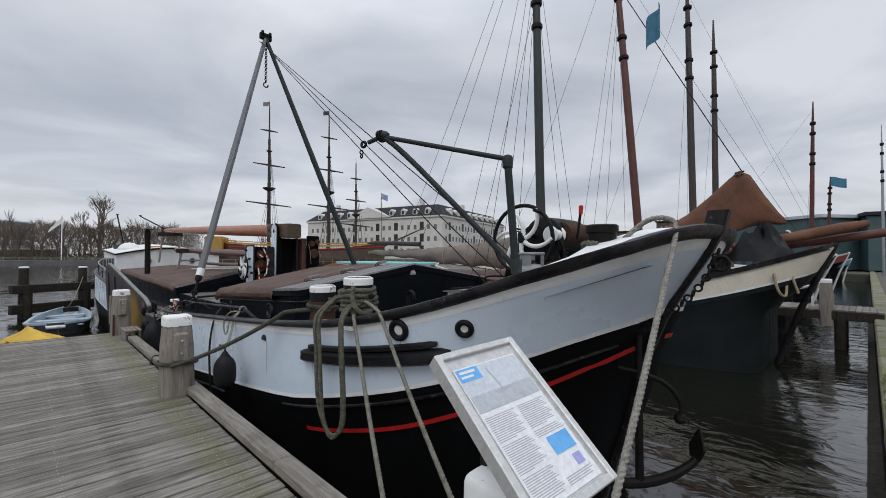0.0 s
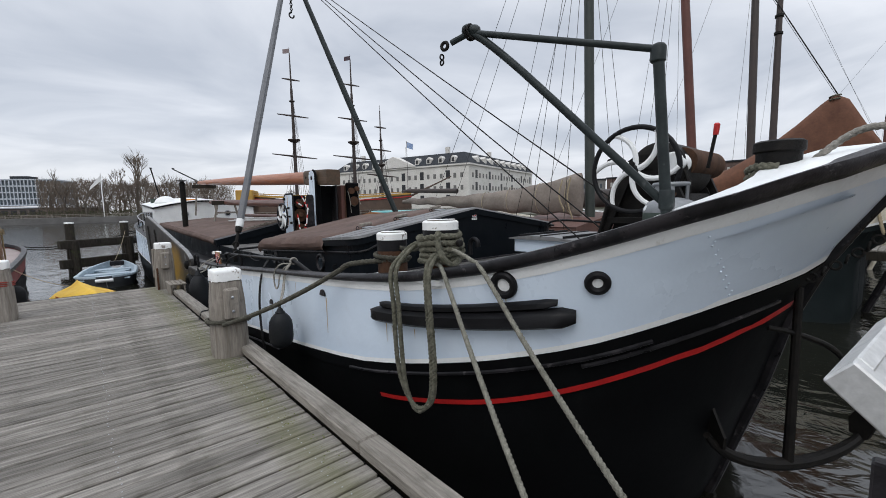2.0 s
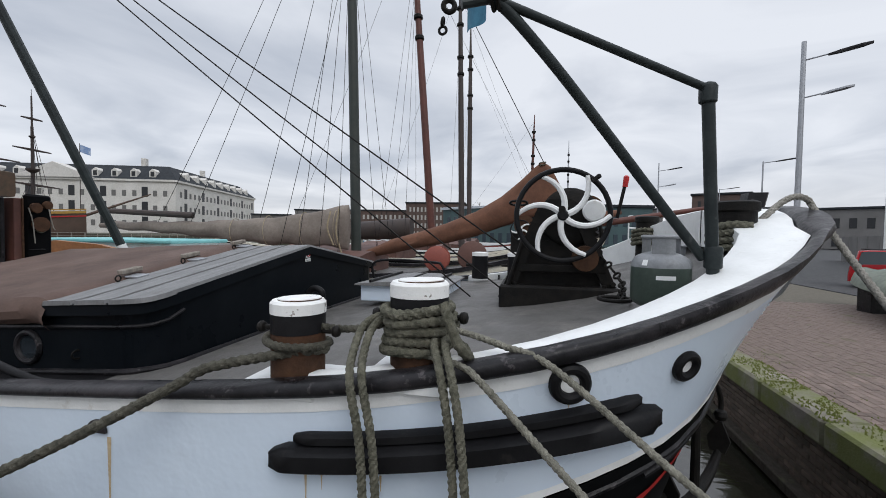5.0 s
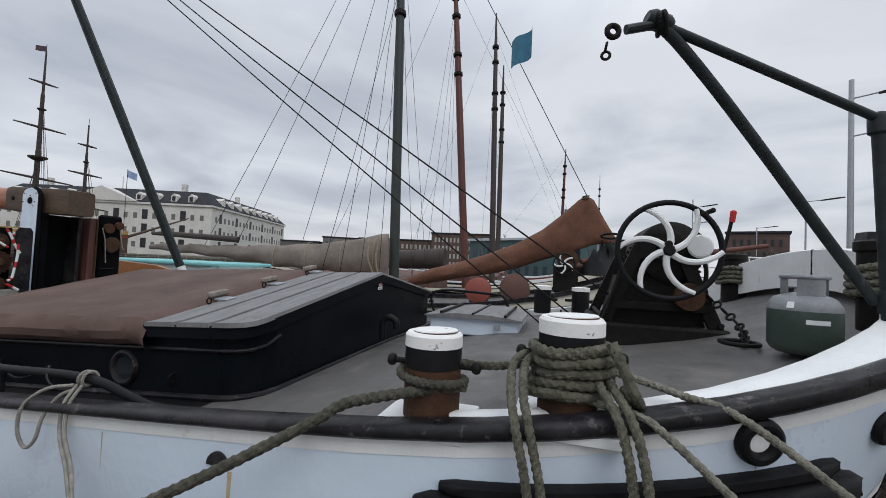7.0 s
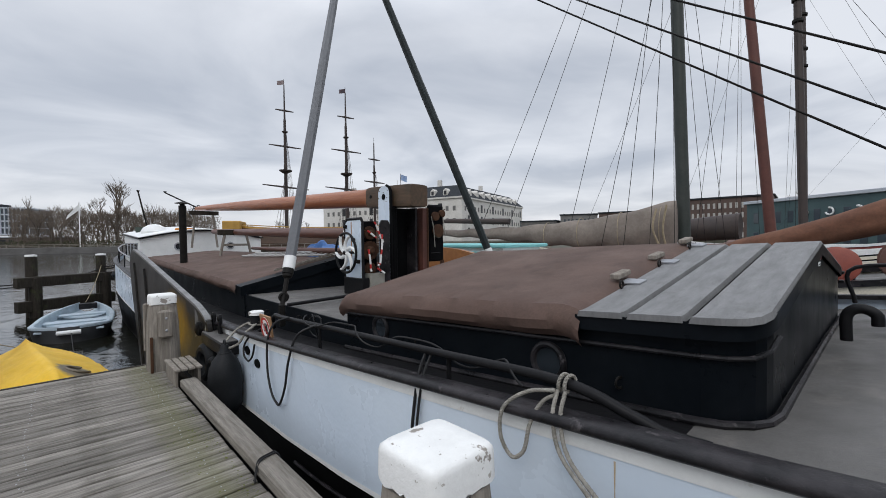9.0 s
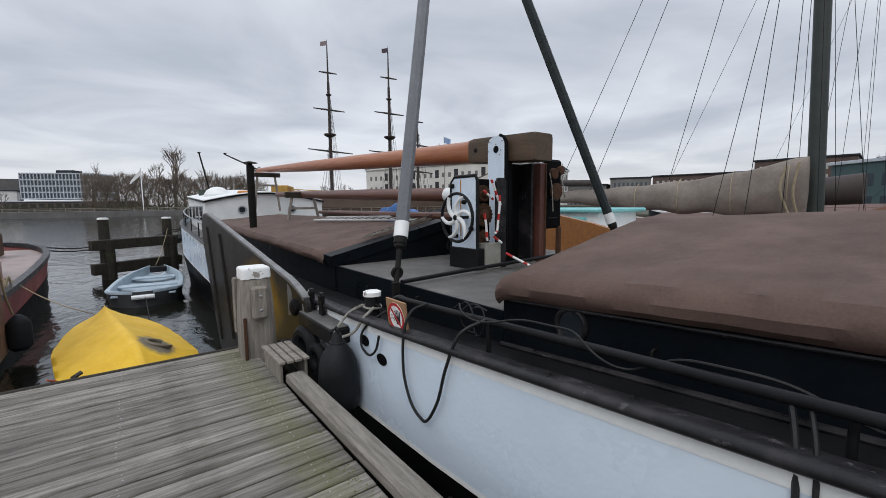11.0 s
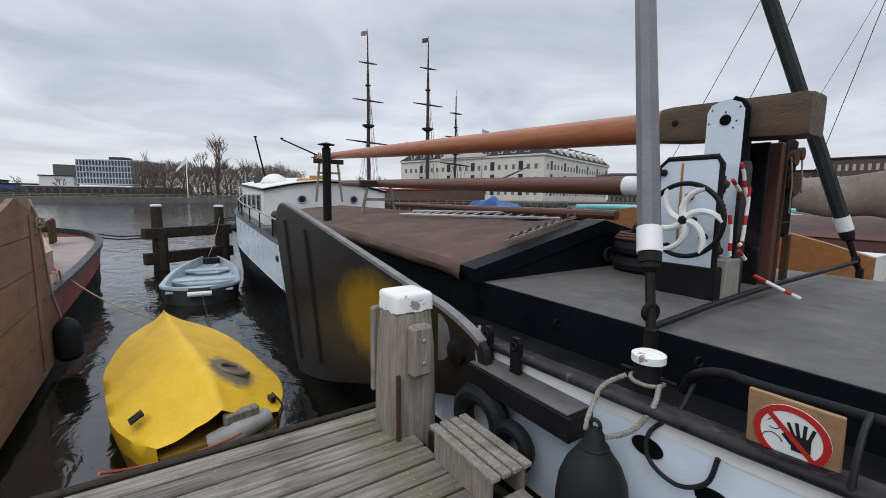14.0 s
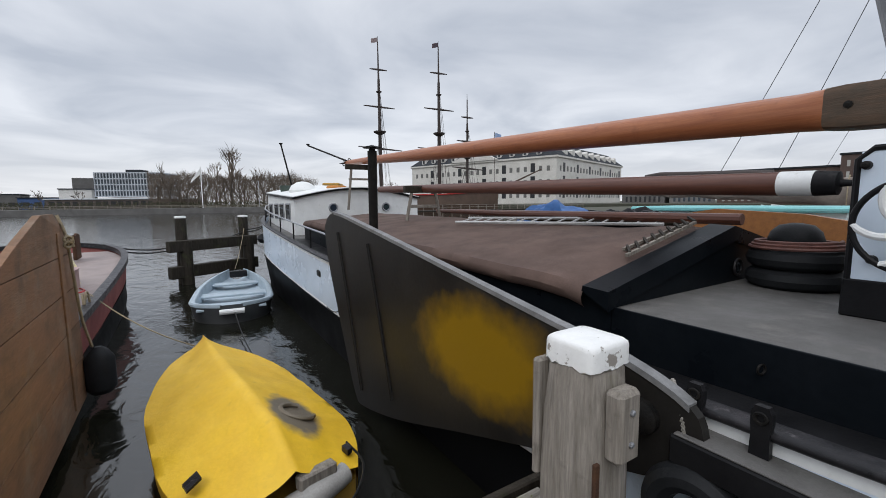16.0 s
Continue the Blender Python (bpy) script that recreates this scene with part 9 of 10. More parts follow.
city_block((78, -70), (52, -86), 9.0, 12, city_brick, "brick row along the street", 3, 14)
city_block((46, -88), (10, -96), 9.5, 12, city_brick, "brick row behind the square", 3, 16)
city_block((4, -98), (-60, -98), 9.5, 12, city_grey, "grey row behind the camera", 3, 16)

# ---- bare trees and scrub ----
bark = surface("grey_brown_bark", (0.12, 0.10, 0.085), (0.085, 0.072, 0.06), 3, 0.9, 0, 0.3, 10)
twig = surface("brown_twigs", (0.165, 0.130, 0.100), (0.10, 0.08, 0.064), 0.25, 0.9, 0, 0.0)


def bare_tree(x, y, z, h, seed, label, spread=0.55, levels=5):
    r_ = random.Random(seed)
    t_ = thing("bare_tree", label, "tree", (x, y, z), "bare trees")
    gt, gc = Geo(), Geo()

    def limb(p, d, ln, rad, lv):
        q = p + d * ln
        mid_ = p.lerp(q, 0.5) + Vector((r_.uniform(-1, 1), r_.uniform(-1, 1), 0)) * ln * 0.05
        (gt if lv >= levels - 1 else gc).tube([p, mid_, q], [max(rad, 0.035), max(rad * 0.85, 0.03), max(rad * 0.62, 0.022)], 6 if lv >= levels - 2 else 3, False)
        if lv == 0:
            return
        for k in range(3 if lv > 1 else 4):
            nd_ = (d + Vector((r_.uniform(-1, 1), r_.uniform(-1, 1), r_.uniform(-0.25, 0.6))) * spread).normalized()
            st_ = p.lerp(q, r_.uniform(0.55, 1.0))
            limb(st_, nd_, ln * r_.uniform(0.55, 0.82), rad * 0.55, lv - 1)
    limb(Vector((x, y, z)), Vector((r_.uniform(-0.05, 0.05), r_.uniform(-0.05, 0.05), 1)).normalized(), h * 0.34, h * 0.022, levels)
    part("trunk", gt, bark, t_, smooth=True)
    part("crown", gc, twig, t_)
    return t_


bare_tree(15.6, 178.5, 0.35, 28, 3, "tall bare tree on the far shore", 0.50)
bare_tree(12.0, 180.5, 0.35, 18, 9, "tall bare tree leaning by the shore", 0.5)
rr2 = random.Random(21)
for k in range(18):
    x = -6 + 2.6 * k + rr2.uniform(-0.8, 0.8)
    bare_tree(x if x < 70 else 60, 172 + rr2.uniform(-4, 8), 0.35, rr2.uniform(13, 17), 100 + k, "bare winter tree on the far shore", 0.62, 4)
for x, y, h in ((-28, 188, 8), (-38, 190, 7), (-50, 196, 9), (-60, 196, 10), (-72, 198, 9), (-90, 196, 10)):
    bare_tree(x, y, 0.35, h, int(abs(x)), "bare winter tree by the low buildings", 0.62, 4)
for x, y, h, sd in ((92, -36, 10, 41), (88, -41, 9, 42), (96, -31, 10, 43), (90, 0, 9, 44), (94, 4, 9, 45), (86, -5, 8, 46), (128, 18, 13, 47), (126, 8, 12, 48), (60, -55, 8, 49), (66, -50, 8, 50), (112, 112, 8, 51), (66, 150, 12, 52), (58, 152, 11, 53), (50, 158.9, 10, 54)):
    bare_tree(x, y, 0.5 if x > 120 else -0.28, h, sd, "bare leafless tree beside the street", 0.6, 4)
sc = Geo()
for k in range(16000):
    x = rr2.uniform(-9, 44)
    y = rr2.uniform(168, 186)
    env = 12.5 + 2.4 * noise.noise(Vector((x * 0.13, 3, 0))) + 1.5 * noise.noise(Vector((x * 0.5, 7, 1)))
    z = 0.4 + env * rr2.random() ** 0.8 * 0.85
    d = Vector((rr2.uniform(-0.5, 0.5), rr2.uniform(-0.3, 0.3), 1)).normalized() * rr2.uniform(0.9, 2.2)
    w = rr2.uniform(0.02, 0.07)
    p = Vector((x, y, z))
    sc.add([p + Vector((-w, 0, 0)), p + Vector((w, 0, 0)), p + d], [(0, 1, 2)])
scrub = part("scrub", sc, twig, kind="stuff")
tagged(scrub, "dense brown leafless scrub on the far shore", "scrub", kind="stuff")
hd_ = Geo()
for k in range(4200):
    x = rr2.uniform(-60, 70)
    p = Vector((x, rr2.uniform(161, 164), rr2.uniform(0.35, 2.2)))
    d = Vector((rr2.uniform(-0.8, 0.8), rr2.uniform(-0.3, 0.3), rr2.uniform(0.2, 1))).normalized() * rr2.uniform(0.4, 0.9)
    w = rr2.uniform(0.06, 0.16)
    hd_.add([p + Vector((-w, 0, 0)), p + Vector((w, 0, 0.05)), p + d], [(0, 1, 2)])
hedge = part("hedge", hd_, surface("dull_hedge_leaves", (0.045, 0.050, 0.025), (0.065, 0.058, 0.035), 1, 0.9, 0, 0.0), kind="stuff")
tagged(hedge, "low dull hedge along the far quay", "hedge", kind="stuff")
fp = thing("flagpole", "white flagpole with a limp pale flag on the far shore", "flagpole", (5.5, 161.5, 0.35))
part("pole", Geo().tube([(5.5, 161.5, 0.35), (5.5, 161.5, 13.2)], 0.13, 6), white_paint, fp)
part("pennant", Geo().slab([(5.4, 161.5, 12.6), (5.3, 161.5, 10.8), (2.6, 161.5, 8.2), (3.0, 161.5, 9.4)], (0, 0.06, 0)), white_paint, fp)
for x, h in ((-45, 8), (22, 9)):
    lp = thing("street_lamp", "thin street lamp on the far shore", "street lamp", (x, 161, 0.3), "far street lamps")
    part("pole", Geo().tube([(x, 161, 0.3), (x, 161, h)], 0.10, 6), galvanised, lp)
    part("head", Geo().box(x - 0.6, x + 0.1, 160.9, 161.1, h, h + 0.15, 0.02), galvanised, lp)

# ---- the three-masted ship ----
ts = thing("three_masted_ship", "old three-masted ship with bare masts and ochre gallery", "ship", (52, 106, WATER))
S0, S1 = Vector((33, 115.5, 0)), Vector((71, 96.5, 0))
sd_ = (S1 - S0).normalized()
sn_ = Vector((-sd_.y, sd_.x, 0))


def ship_sec(u, top_):
    c = S0.lerp(S1, u)
    w = 5.0 * (1 - abs(2 * u - 1) ** 3.5 * 0.75)
    return [c + sn_ * (sgn_ * w * k) + Vector((0, 0, z)) for sgn_, k, z in ((-1, 0.8, -2), (-1, 1.0, 1.0), (-1, 0.92, top_), (1, 0.92, top_), (1, 1.0, 1.0), (1, 0.8, -2))]


ochre = surface("ochre_ship_paint", (0.46, 0.27, 0.05), (0.36, 0.20, 0.04), 1, 0.5, 0, 0.0)
ship_brown = surface("brown_ship_planking", (0.085, 0.050, 0.032), (0.06, 0.038, 0.026), 0.6, 0.6, 0, 0.0)
part("hull", Geo().rings([ship_sec(u, 3.4 + 2.2 * abs(2 * u - 1) ** 2) for u in [k / 14 for k in range(15)]]), ship_brown, ts, "brown planked hull")
for z_, h_, mt in ((4.6, 0.5, ochre), (3.9, 0.25, red_paint), (5.3, 0.22, ochre)):
    pts = [S0.lerp(S1, u) + sn_ * (-5.0 * (1 - abs(2 * u - 1) ** 3.5 * 0.75) * 0.97 - 0.05) + Vector((0, 0, z_ + 1.0 * abs(2 * u - 1) ** 2 - 0.6)) for u in [k / 14 for k in range(15)]]
    part("gallery_band", Geo().rings([[p, p + Vector((0, 0, h_)), p + Vector((0, 0, h_)) + sn_ * 0.15, p + sn_ * 0.15] for p in pts]), mt, ts, "ochre and red painted band")
part("stern_gallery", Geo().box(-2.0, 2.0, -4.2, 4.2, 2.5, 6.5, 0.2, Matrix.Translation(S0) @ Matrix.Rotation(math.atan2(sd_.y, sd_.x), 4, "Z")), ochre, ts, "ochre stern gallery")
part("bowsprit", Geo().tube([S1 + Vector((0, 0, 4.5)), S1 + sd_ * 12 + Vector((0, 0, 10))], [0.35, 0.15], 6), ship_brown, ts)
for bx_, by_, tz, sc_ in ((43.9, 110.2, 41.3, 1.0), (58.1, 104.5, 41.0, 1.0), (64.4, 100.7, 27.8, 0.72)):
    mst = part("ship_mast", Geo().tube([(bx_, by_, 2), (bx_, by_, tz * 0.5), (bx_, by_, tz * 0.51), (bx_, by_, tz * 0.78), (bx_, by_, tz * 0.79), (bx_, by_, tz)], [0.50 * sc_, 0.46 * sc_, 0.40 * sc_, 0.34 * sc_, 0.25 * sc_, 0.14], 8), mast_dark, ts, "tall dark mast")
    part("fighting_top", Geo().lathe((bx_, by_, tz * 0.455), (0, 0, 1), [(0, 0.6 * sc_), (0.5, 1.5 * sc_), (0.8, 1.6 * sc_), (0.85, 0.4)], 12), mast_dark, mst, "round mast top")
    part("crosstrees", Geo().lathe((bx_, by_, tz * 0.70), (0, 0, 1), [(0, 0.3 * sc_), (0.35, 0.75 * sc_), (0.5, 0.75 * sc_)], 8), mast_dark, mst)
    for f_, ln_ in ((0.37, 5.6), (0.62, 3.9), (0.84, 2.2)):
        c = Vector((bx_, by_, tz * f_))
        v = Vector((0.83, -0.42, -0.10)).normalized() * ln_ * sc_
        part("yard", Geo().tube([c - v, c, c + v], [0.12, 0.26, 0.12], 6), mast_dark, mst)
    for k in range(6):
        a = c0 = Vector((bx_, by_, tz * (0.45 if k < 4 else 0.78)))
        part("shroud", Geo().tube([a, Vector((bx_, by_, 4)) + sd_ * (k - 2.5) * 1.0 - sn_ * 4.5], 0.045, 3, False), mast_dark, mst)
        part("shroud", Geo().tube([a, Vector((bx_, by_, 4)) + sd_ * (k - 2.5) * 1.0 + sn_ * 4.5], 0.045, 3, False), mast_dark, mst)
    part("flag_staff", Geo().tube([(bx_, by_, tz), (bx_, by_, tz + 1.4)], 0.05, 4), mast_dark, mst)
flag(43.9, 110.2, 42.4, -0.9, 0.3, 1.7, 1.1, surface("faded_ship_flag", (0.30, 0.28, 0.28), (0.22, 0.14, 0.14), 1, 0.8), "faded tricolour on the first mast")
flag(58.1, 104.5, 42.0, -0.9, 0.3, 1.7, 1.1, surface("dark_ship_flag", (0.06, 0.06, 0.08), (0.10, 0.05, 0.05), 1, 0.8), "dark flag on the second mast")
flag(70.5, 97.0, 19.5, 0.9, -0.3, 2.0, 1.6, surface("blue_white_flag", (0.10, 0.22, 0.50), (0.45, 0.52, 0.62), 1.5, 0.8), "blue and white flag at the bow")
stf = part("bow_staff", Geo().tube([S1 + Vector((-0.5, 0.5, 4.0)), Vector((70.5, 97.0, 19.7))], 0.06, 4), mast_dark, ts)

# ---- the quay street: lamps, banners, car, gear ----
GZ = -0.28


def street_lamp(x, y, h, dirx, diry, label, heads=1, r=0.09):
    lp = thing("street_lamp", label, "street lamp", (x, y, GZ), "street lamps on the quay")
    part("pole", Geo().tube([(x, y, GZ), (x, y, h * 0.5), (x, y, h)], [r, r * 0.85, r * 0.7], 12), galvanised, lp, smooth=True)
    for k in range(heads):
        z = h - 0.9 - 2.0 * k
        if heads == 1:
            z = h - 0.05
        ln_ = 2.6 if k == 0 else 2.0
        part("arm", Geo().tube([(x, y, z - 0.1), (x + dirx * ln_ * 0.4, y + diry * ln_ * 0.4, z)], 0.04, 6), galvanised, lp)
        ctr = Vector((x + dirx * ln_ * 0.7, y + diry * ln_ * 0.7, z + 0.05))
        part("head", Geo().rings([[ctr + Vector((dirx, diry, 0)) * (ln_ * 0.32 * f) + Vector((-diry, dirx, 0)) * (w_ * sx) + Vector((0, 0, hz_ + 0.10 * f)) for sx, hz_ in ((-1, -0.03), (1, -0.03), (1, 0.06), (-1, 0.06))] for f, w_ in ((-1, 0.06), (-0.4, 0.2), (0.5, 0.22), (1, 0.08))]), rail_paint if k == 0 else galvanised, lp)
    return lp


street_lamp(26.6, -11.2, 12.2, -0.45, -0.89, "tall grey quay lamp with two heads", 2, 0.16)
street_lamp(46.0, -18.5, 9.0, -0.4, -0.9, "slim grey street lamp")
street_lamp(58.0, -12.5, 11.0, -0.4, -0.9, "slim grey street lamp farther along", 2)
street_lamp(75.0, -26.0, 9.5, -0.4, -0.9, "slim distant street lamp")
street_lamp(40.0, -30.0, 9.0, 0.6, -0.8, "slim distant street lamp by the houses")
banner_cloth = surface("white_banner_cloth", (0.55, 0.56, 0.55), (0.48, 0.49, 0.48), 3, 0.8, 0, 0.1)
banner_green = surface("green_banner_print", (0.22, 0.34, 0.20), (0.18, 0.28, 0.17), 4, 0.8, 0, 0.0)
banner_grey = surface("grey_banner_print", (0.20, 0.21, 0.21), (0.16, 0.17, 0.17), 4, 0.8, 0, 0.0)
for (x, y), full in (((26.5, -15.2), False), ((24.9, -17.6), True), ((23.2, -20.2), True)):
    bn = thing("banner", "tall white banner with green and grey print" if full else "tall white banner with grey lettering", "banner", (x, y, GZ), "quay banners")
    part("pole", Geo().tube([(x, y, GZ), (x, y, 10.4)], 0.07, 10), white_paint, bn, smooth=True)
    dx_, dy_ = -0.54, -0.84
    w_ = 1.75

    def cloth(u, v, o=0.0, x=x, y=y):
        s_ = 0.16 * math.sin(4.0 * u + 3 * v + 0.8) * u
        return Vector((x - 0.06 + dx_ * w_ * u + 0.84 * s_ - 0.84 * o, y + dy_ * w_ * u - 0.54 * s_ + 0.54 * o, 10.0 - 4.2 * v + 0.35 * u + 0.05 * math.sin(6 * u + 5 * v)))
    part("cloth", Geo().grid([[cloth(i / 12, j / 16) for j in range(17)] for i in range(13)]), banner_cloth, bn, smooth=True)
    if full:
        for i in range(3):
            for j in range(7):
                if (i * 3 + j * 5) % 4 == 1:
                    continue
                gq = Geo()
                pts_ = [(0, 0), (1, 0.15), (0.75, 1), (0.1, 0.8)] if (i + j) % 2 else [(0.1, 0), (1, 0), (0.6, 0.55), (1, 1), (0, 1)]
                gq.slab([cloth(0.04 + (i + a * 0.92) * 0.31, 0.03 + (j + b2 * 0.9) * 0.136, 0.02) for a, b2 in pts_], (-0.01, 0.006, 0))
                part("print_shape", gq, banner_green if (i + j) % 3 else banner_grey, bn)
    else:
        for i in range(4):
            gq = Geo().slab([cloth(0.06 + 0.24 * (i + a), 0.02 + 0.10 * (i % 2) + 0.13 * b2, 0.02) for a, b2 in ((0, 0), (0.9, 0.1), (0.8, 1), (0.1, 0.9))], (-0.01, 0.006, 0))
            part("print_shape", gq, banner_green, bn)
        # two upright lines of lettering, read from the side
        for col, word in ((0.62, "SCIENCE"), (0.30, "MUSEUM")):
            cu = bpy.data.curves.new("lettering", "FONT")
            cu.body = word
            cu.size, cu.extrude, cu.space_character = 0.66, 0.004, 1.1
            tmp = new("lettering", cu)
            dg = bpy.context.evaluated_depsgraph_get()
            me = bpy.data.meshes.new_from_object(tmp.evaluated_get(dg))
            bpy.data.objects.remove(tmp)
            wmax = max(v.co.x for v in me.vertices)
            for v in me.vertices:
                p = cloth(col + v.co.y / w_, 0.30 + 0.66 * v.co.x / wmax, 0.03 + v.co.z)
                v.co = p
            me.materials.append(banner_grey)
            ob = new("lettering", me)
            under(ob, bn)

car_red = surface("red_car_paint", (0.36, 0.012, 0.016), (0.30, 0.010, 0.014), 3, 0.18, 0, 0.0, rough2=0.22)
car = thing("car", "red estate car parked on the quay", "car", (19.0, -11.6, GZ))
cm = Matrix.Translation((19.0, -11.6, GZ)) @ Matrix.Rotation(math.atan2(-0.84, -0.54), 4, "Z")


def car_sec(xl, pts):
    return [cm @ Vector((xl, y_, z_)) for y_, z_ in pts]


body = []
for xl, zt, w_ in ((-2.25, 0.62, 0.70), (-2.2, 0.88, 0.80), (-1.9, 0.95, 0.84), (-0.95, 1.0, 0.86), (0.8, 0.98, 0.86), (1.3, 0.93, 0.85), (2.0, 0.80, 0.80), (2.2, 0.60, 0.72)):
    body.append(car_sec(xl, [(-w_ * 0.95, 0.28), (-w_, 0.55), (-w_ * 0.97, zt), (w_ * 0.97, zt), (w_, 0.55), (w_ * 0.95, 0.28)]))
part("body", Geo().rings(body), car_red, car, "glossy red body", smooth=True, angle=40)
cabn = []
for xl, zt, w_ in ((-2.12, 0.96, 0.78), (-1.95, 1.40, 0.66), (-1.7, 1.46, 0.66), (0.2, 1.47, 0.66), (0.45, 1.42, 0.66), (1.15, 0.97, 0.76)):
    cabn.append(car_sec(xl, [(-0.80, 0.93), (-w_, zt), (w_, zt), (0.80, 0.93)]))
part("glasshouse", Geo().rings(cabn), glass_dark("car_glass", (0.03, 0.04, 0.045)), car, "dark side windows", smooth=True, angle=30)
part("roof_panel", Geo().rings([car_sec(xl, [(-0.67, z_), (-0.62, z_ + 0.04), (0.62, z_ + 0.04), (0.67, z_)]) for xl, z_ in ((-2.0, 1.40), (-1.7, 1.46), (0.2, 1.47), (0.5, 1.40))]), car_red, car)
for xl in (-2.05, -1.15, -0.25, 0.42):
    for sy in (-1, 1):
        part("pillar", Geo().tube([cm @ Vector((xl, sy * 0.81, 0.94)), cm @ Vector((xl + (0.12 if xl < 0 else -0.05), sy * 0.675, 1.45))], 0.045, 6), car_red, car)
for xl in (-1.35, 1.35):
    for sy in (-1, 1):
        whl = part("wheel", Geo().lathe(cm @ Vector((xl, sy * 0.70, 0.31)), cm.to_3x3() @ Vector((0, sy, 0)), [(0, 0.30), (0.03, 0.31), (0.14, 0.31), (0.16, 0.27), (0.165, 0.2)], 22), rubber, car, "black tyre", smooth=True)
        part("rim", Geo().lathe(cm @ Vector((xl, sy * 0.86, 0.31)), cm.to_3x3() @ Vector((0, sy, 0)), [(0, 0.19), (0.01, 0.19), (0.015, 0.06)], 16), galvanised, whl)
for sy in (-1, 1):
    part("roof_bar", Geo().tube([cm @ Vector((-1.9, sy * 0.60, 1.53)), cm @ Vector((0.1, sy * 0.60, 1.53))], 0.02, 6), rail_paint, car)
    part("door_handle", Geo().box(-0.75, -0.55, sy * 0.865 - 0.012, sy * 0.865 + 0.012, 0.80, 0.83, 0.004, cm), rail_paint, car)
    part("side_strip", Geo().box(-1.9, 1.9, sy * 0.862 - 0.012, sy * 0.862 + 0.012, 0.56, 0.62, 0.004, cm), rail_paint, car)
tr_ = thing("covered_boat_trailer", "grey-green tarpaulin over a low boat on trestles", "tarpaulin", (11.5, -5.2, GZ))
rows = []
for i in range(20):
    u = i / 19
    c = Vector((8.6, -4.6, 0)).lerp(Vector((14.5, -6.6, 0)), u)
    w_ = 0.75 * math.sin(math.pi * (0.08 + 0.84 * u)) ** 0.6
    rows.append([c + Vector((0.3, 0.95, 0)) * (w_ * math.cos(a)) + Vector((0, 0, 0.42 + 0.42 * math.sin(a) * (1 + 0.2 * noise.noise(Vector((a * 2, u * 6, 1)))))) for a in [math.pi * k / 10 for k in range(11)]])
part("sheet", Geo().grid(rows), surface("grey_green_sheet", (0.17, 0.19, 0.15), (0.12, 0.135, 0.11), 4, 0.7, 0, 0.3, 12), tr_, smooth=True)
for u in (0.2, 0.75):
    c = Vector((8.6, -4.6, 0)).lerp(Vector((14.5, -6.6, 0)), u)
    part("trestle", Geo().box(c.x - 0.25, c.x + 0.25, c.y - 0.5, c.y + 0.5, GZ, 0.43, 0.02), rail_paint, tr_)
qf = thing("quay_railing", "white tubular railing across the quay", "railing", (34, -9, GZ))
for z in (1.4, 2.2, 3.0):
    part("rail", Geo().tube([(30.5, -3.5, z), (36, -15, z)], 0.05, 6), white_paint, qf)
for k in range(9):
    c = Vector((30.5, -3.5, 0)).lerp(Vector((36, -15, 0)), k / 8)
    part("post", Geo().tube([(c.x, c.y, GZ), (c.x, c.y, 3.02)], 0.05, 6), white_paint, qf)
df = thing("dark_fence", "dark mesh fence beside the street", "fence", (30, -22, GZ))
for k in range(8):
    a, b2 = Vector((44, -24, 0)).lerp(Vector((20, -13.5, 0)), k / 8), Vector((44, -24, 0)).lerp(Vector((20, -13.5, 0)), (k + 0.94) / 8)
    part("panel", Geo().slab([a + Vector((0, 0, GZ)), b2 + Vector((0, 0, GZ)), b2 + Vector((0, 0, 1.9)), a + Vector((0, 0, 1.9))], (0.02, 0.04, 0)), far_stone, df)
hr_ = thing("hose_reel", "yellow hose on a grey stand at the quay edge", "hose reel", (6.4, -1.5, GZ))
part("drum", Geo().lathe((6.15, -1.55, 0.38), (1, 0.15, 0), [(0, 0.22), (0.02, 0.22), (0.03, 0.10), (0.42, 0.10), (0.43, 0.22), (0.45, 0.22)], 22), galvanised, hr_, smooth=True)
part("hose", Geo().lathe((6.20, -1.545, 0.38), (1, 0.15, 0), [(0, 0.12)] + [(0.02 + 0.36 * k / 40, 0.165 + 0.015 * (k % 2)) for k in range(41)] + [(0.39, 0.12)], 24), surface("yellow_hose", (0.72, 0.52, 0.03), (0.6, 0.42, 0.03), 12, 0.45), hr_, "bright yellow hose", smooth=True)
for x in (6.10, 6.66):
    part("stand", Geo().tube([(x, -1.8, GZ), (x, -1.55, 0.40), (x, -1.3, GZ)], 0.02, 6), galvanised, hr_)
part("loose_end", Geo().tube(smooth_line([(6.2, -1.4, 0.25), (5.9, -1.2, -0.08), (5.3, -1.3, -0.11), (4.9, -1.0, -0.11)], 6), 0.016, 6), bpy.data.materials["yellow_hose"], hr_, smooth=True)
hr_.matrix_basis = Matrix.Translation((11.5, -1.55, GZ)) @ Matrix.Diagonal((1.8, 1.8, 1.8, 1))
# small jetty of the next berth, with a rail and post
nj = thing("next_jetty", "short timber jetty between the neighbouring barges", "jetty", (17.6, 2, 0))
for k in range(34):
    part("plank", Geo().box(16.9, 18.6, -0.3 + 0.145 * k, -0.165 + 0.145 * k, -0.05, 0.0, 0.005), dock_wood, nj)
for x in (17.0, 18.5):
    part("bearer", Geo().box(x - 0.1, x + 0.1, -0.3, 4.6, -0.30, -0.06, 0.01), dark_wood, nj)
    for y in (0.6, 4.4):
        part("jetty_post", Geo().tube([(x, y, -3), (x, y, -0.06)], 0.14, 10), dark_wood, nj)
mooring_post(17.05, 0.9, "grey timber mooring post on the next jetty", False, 0.9)
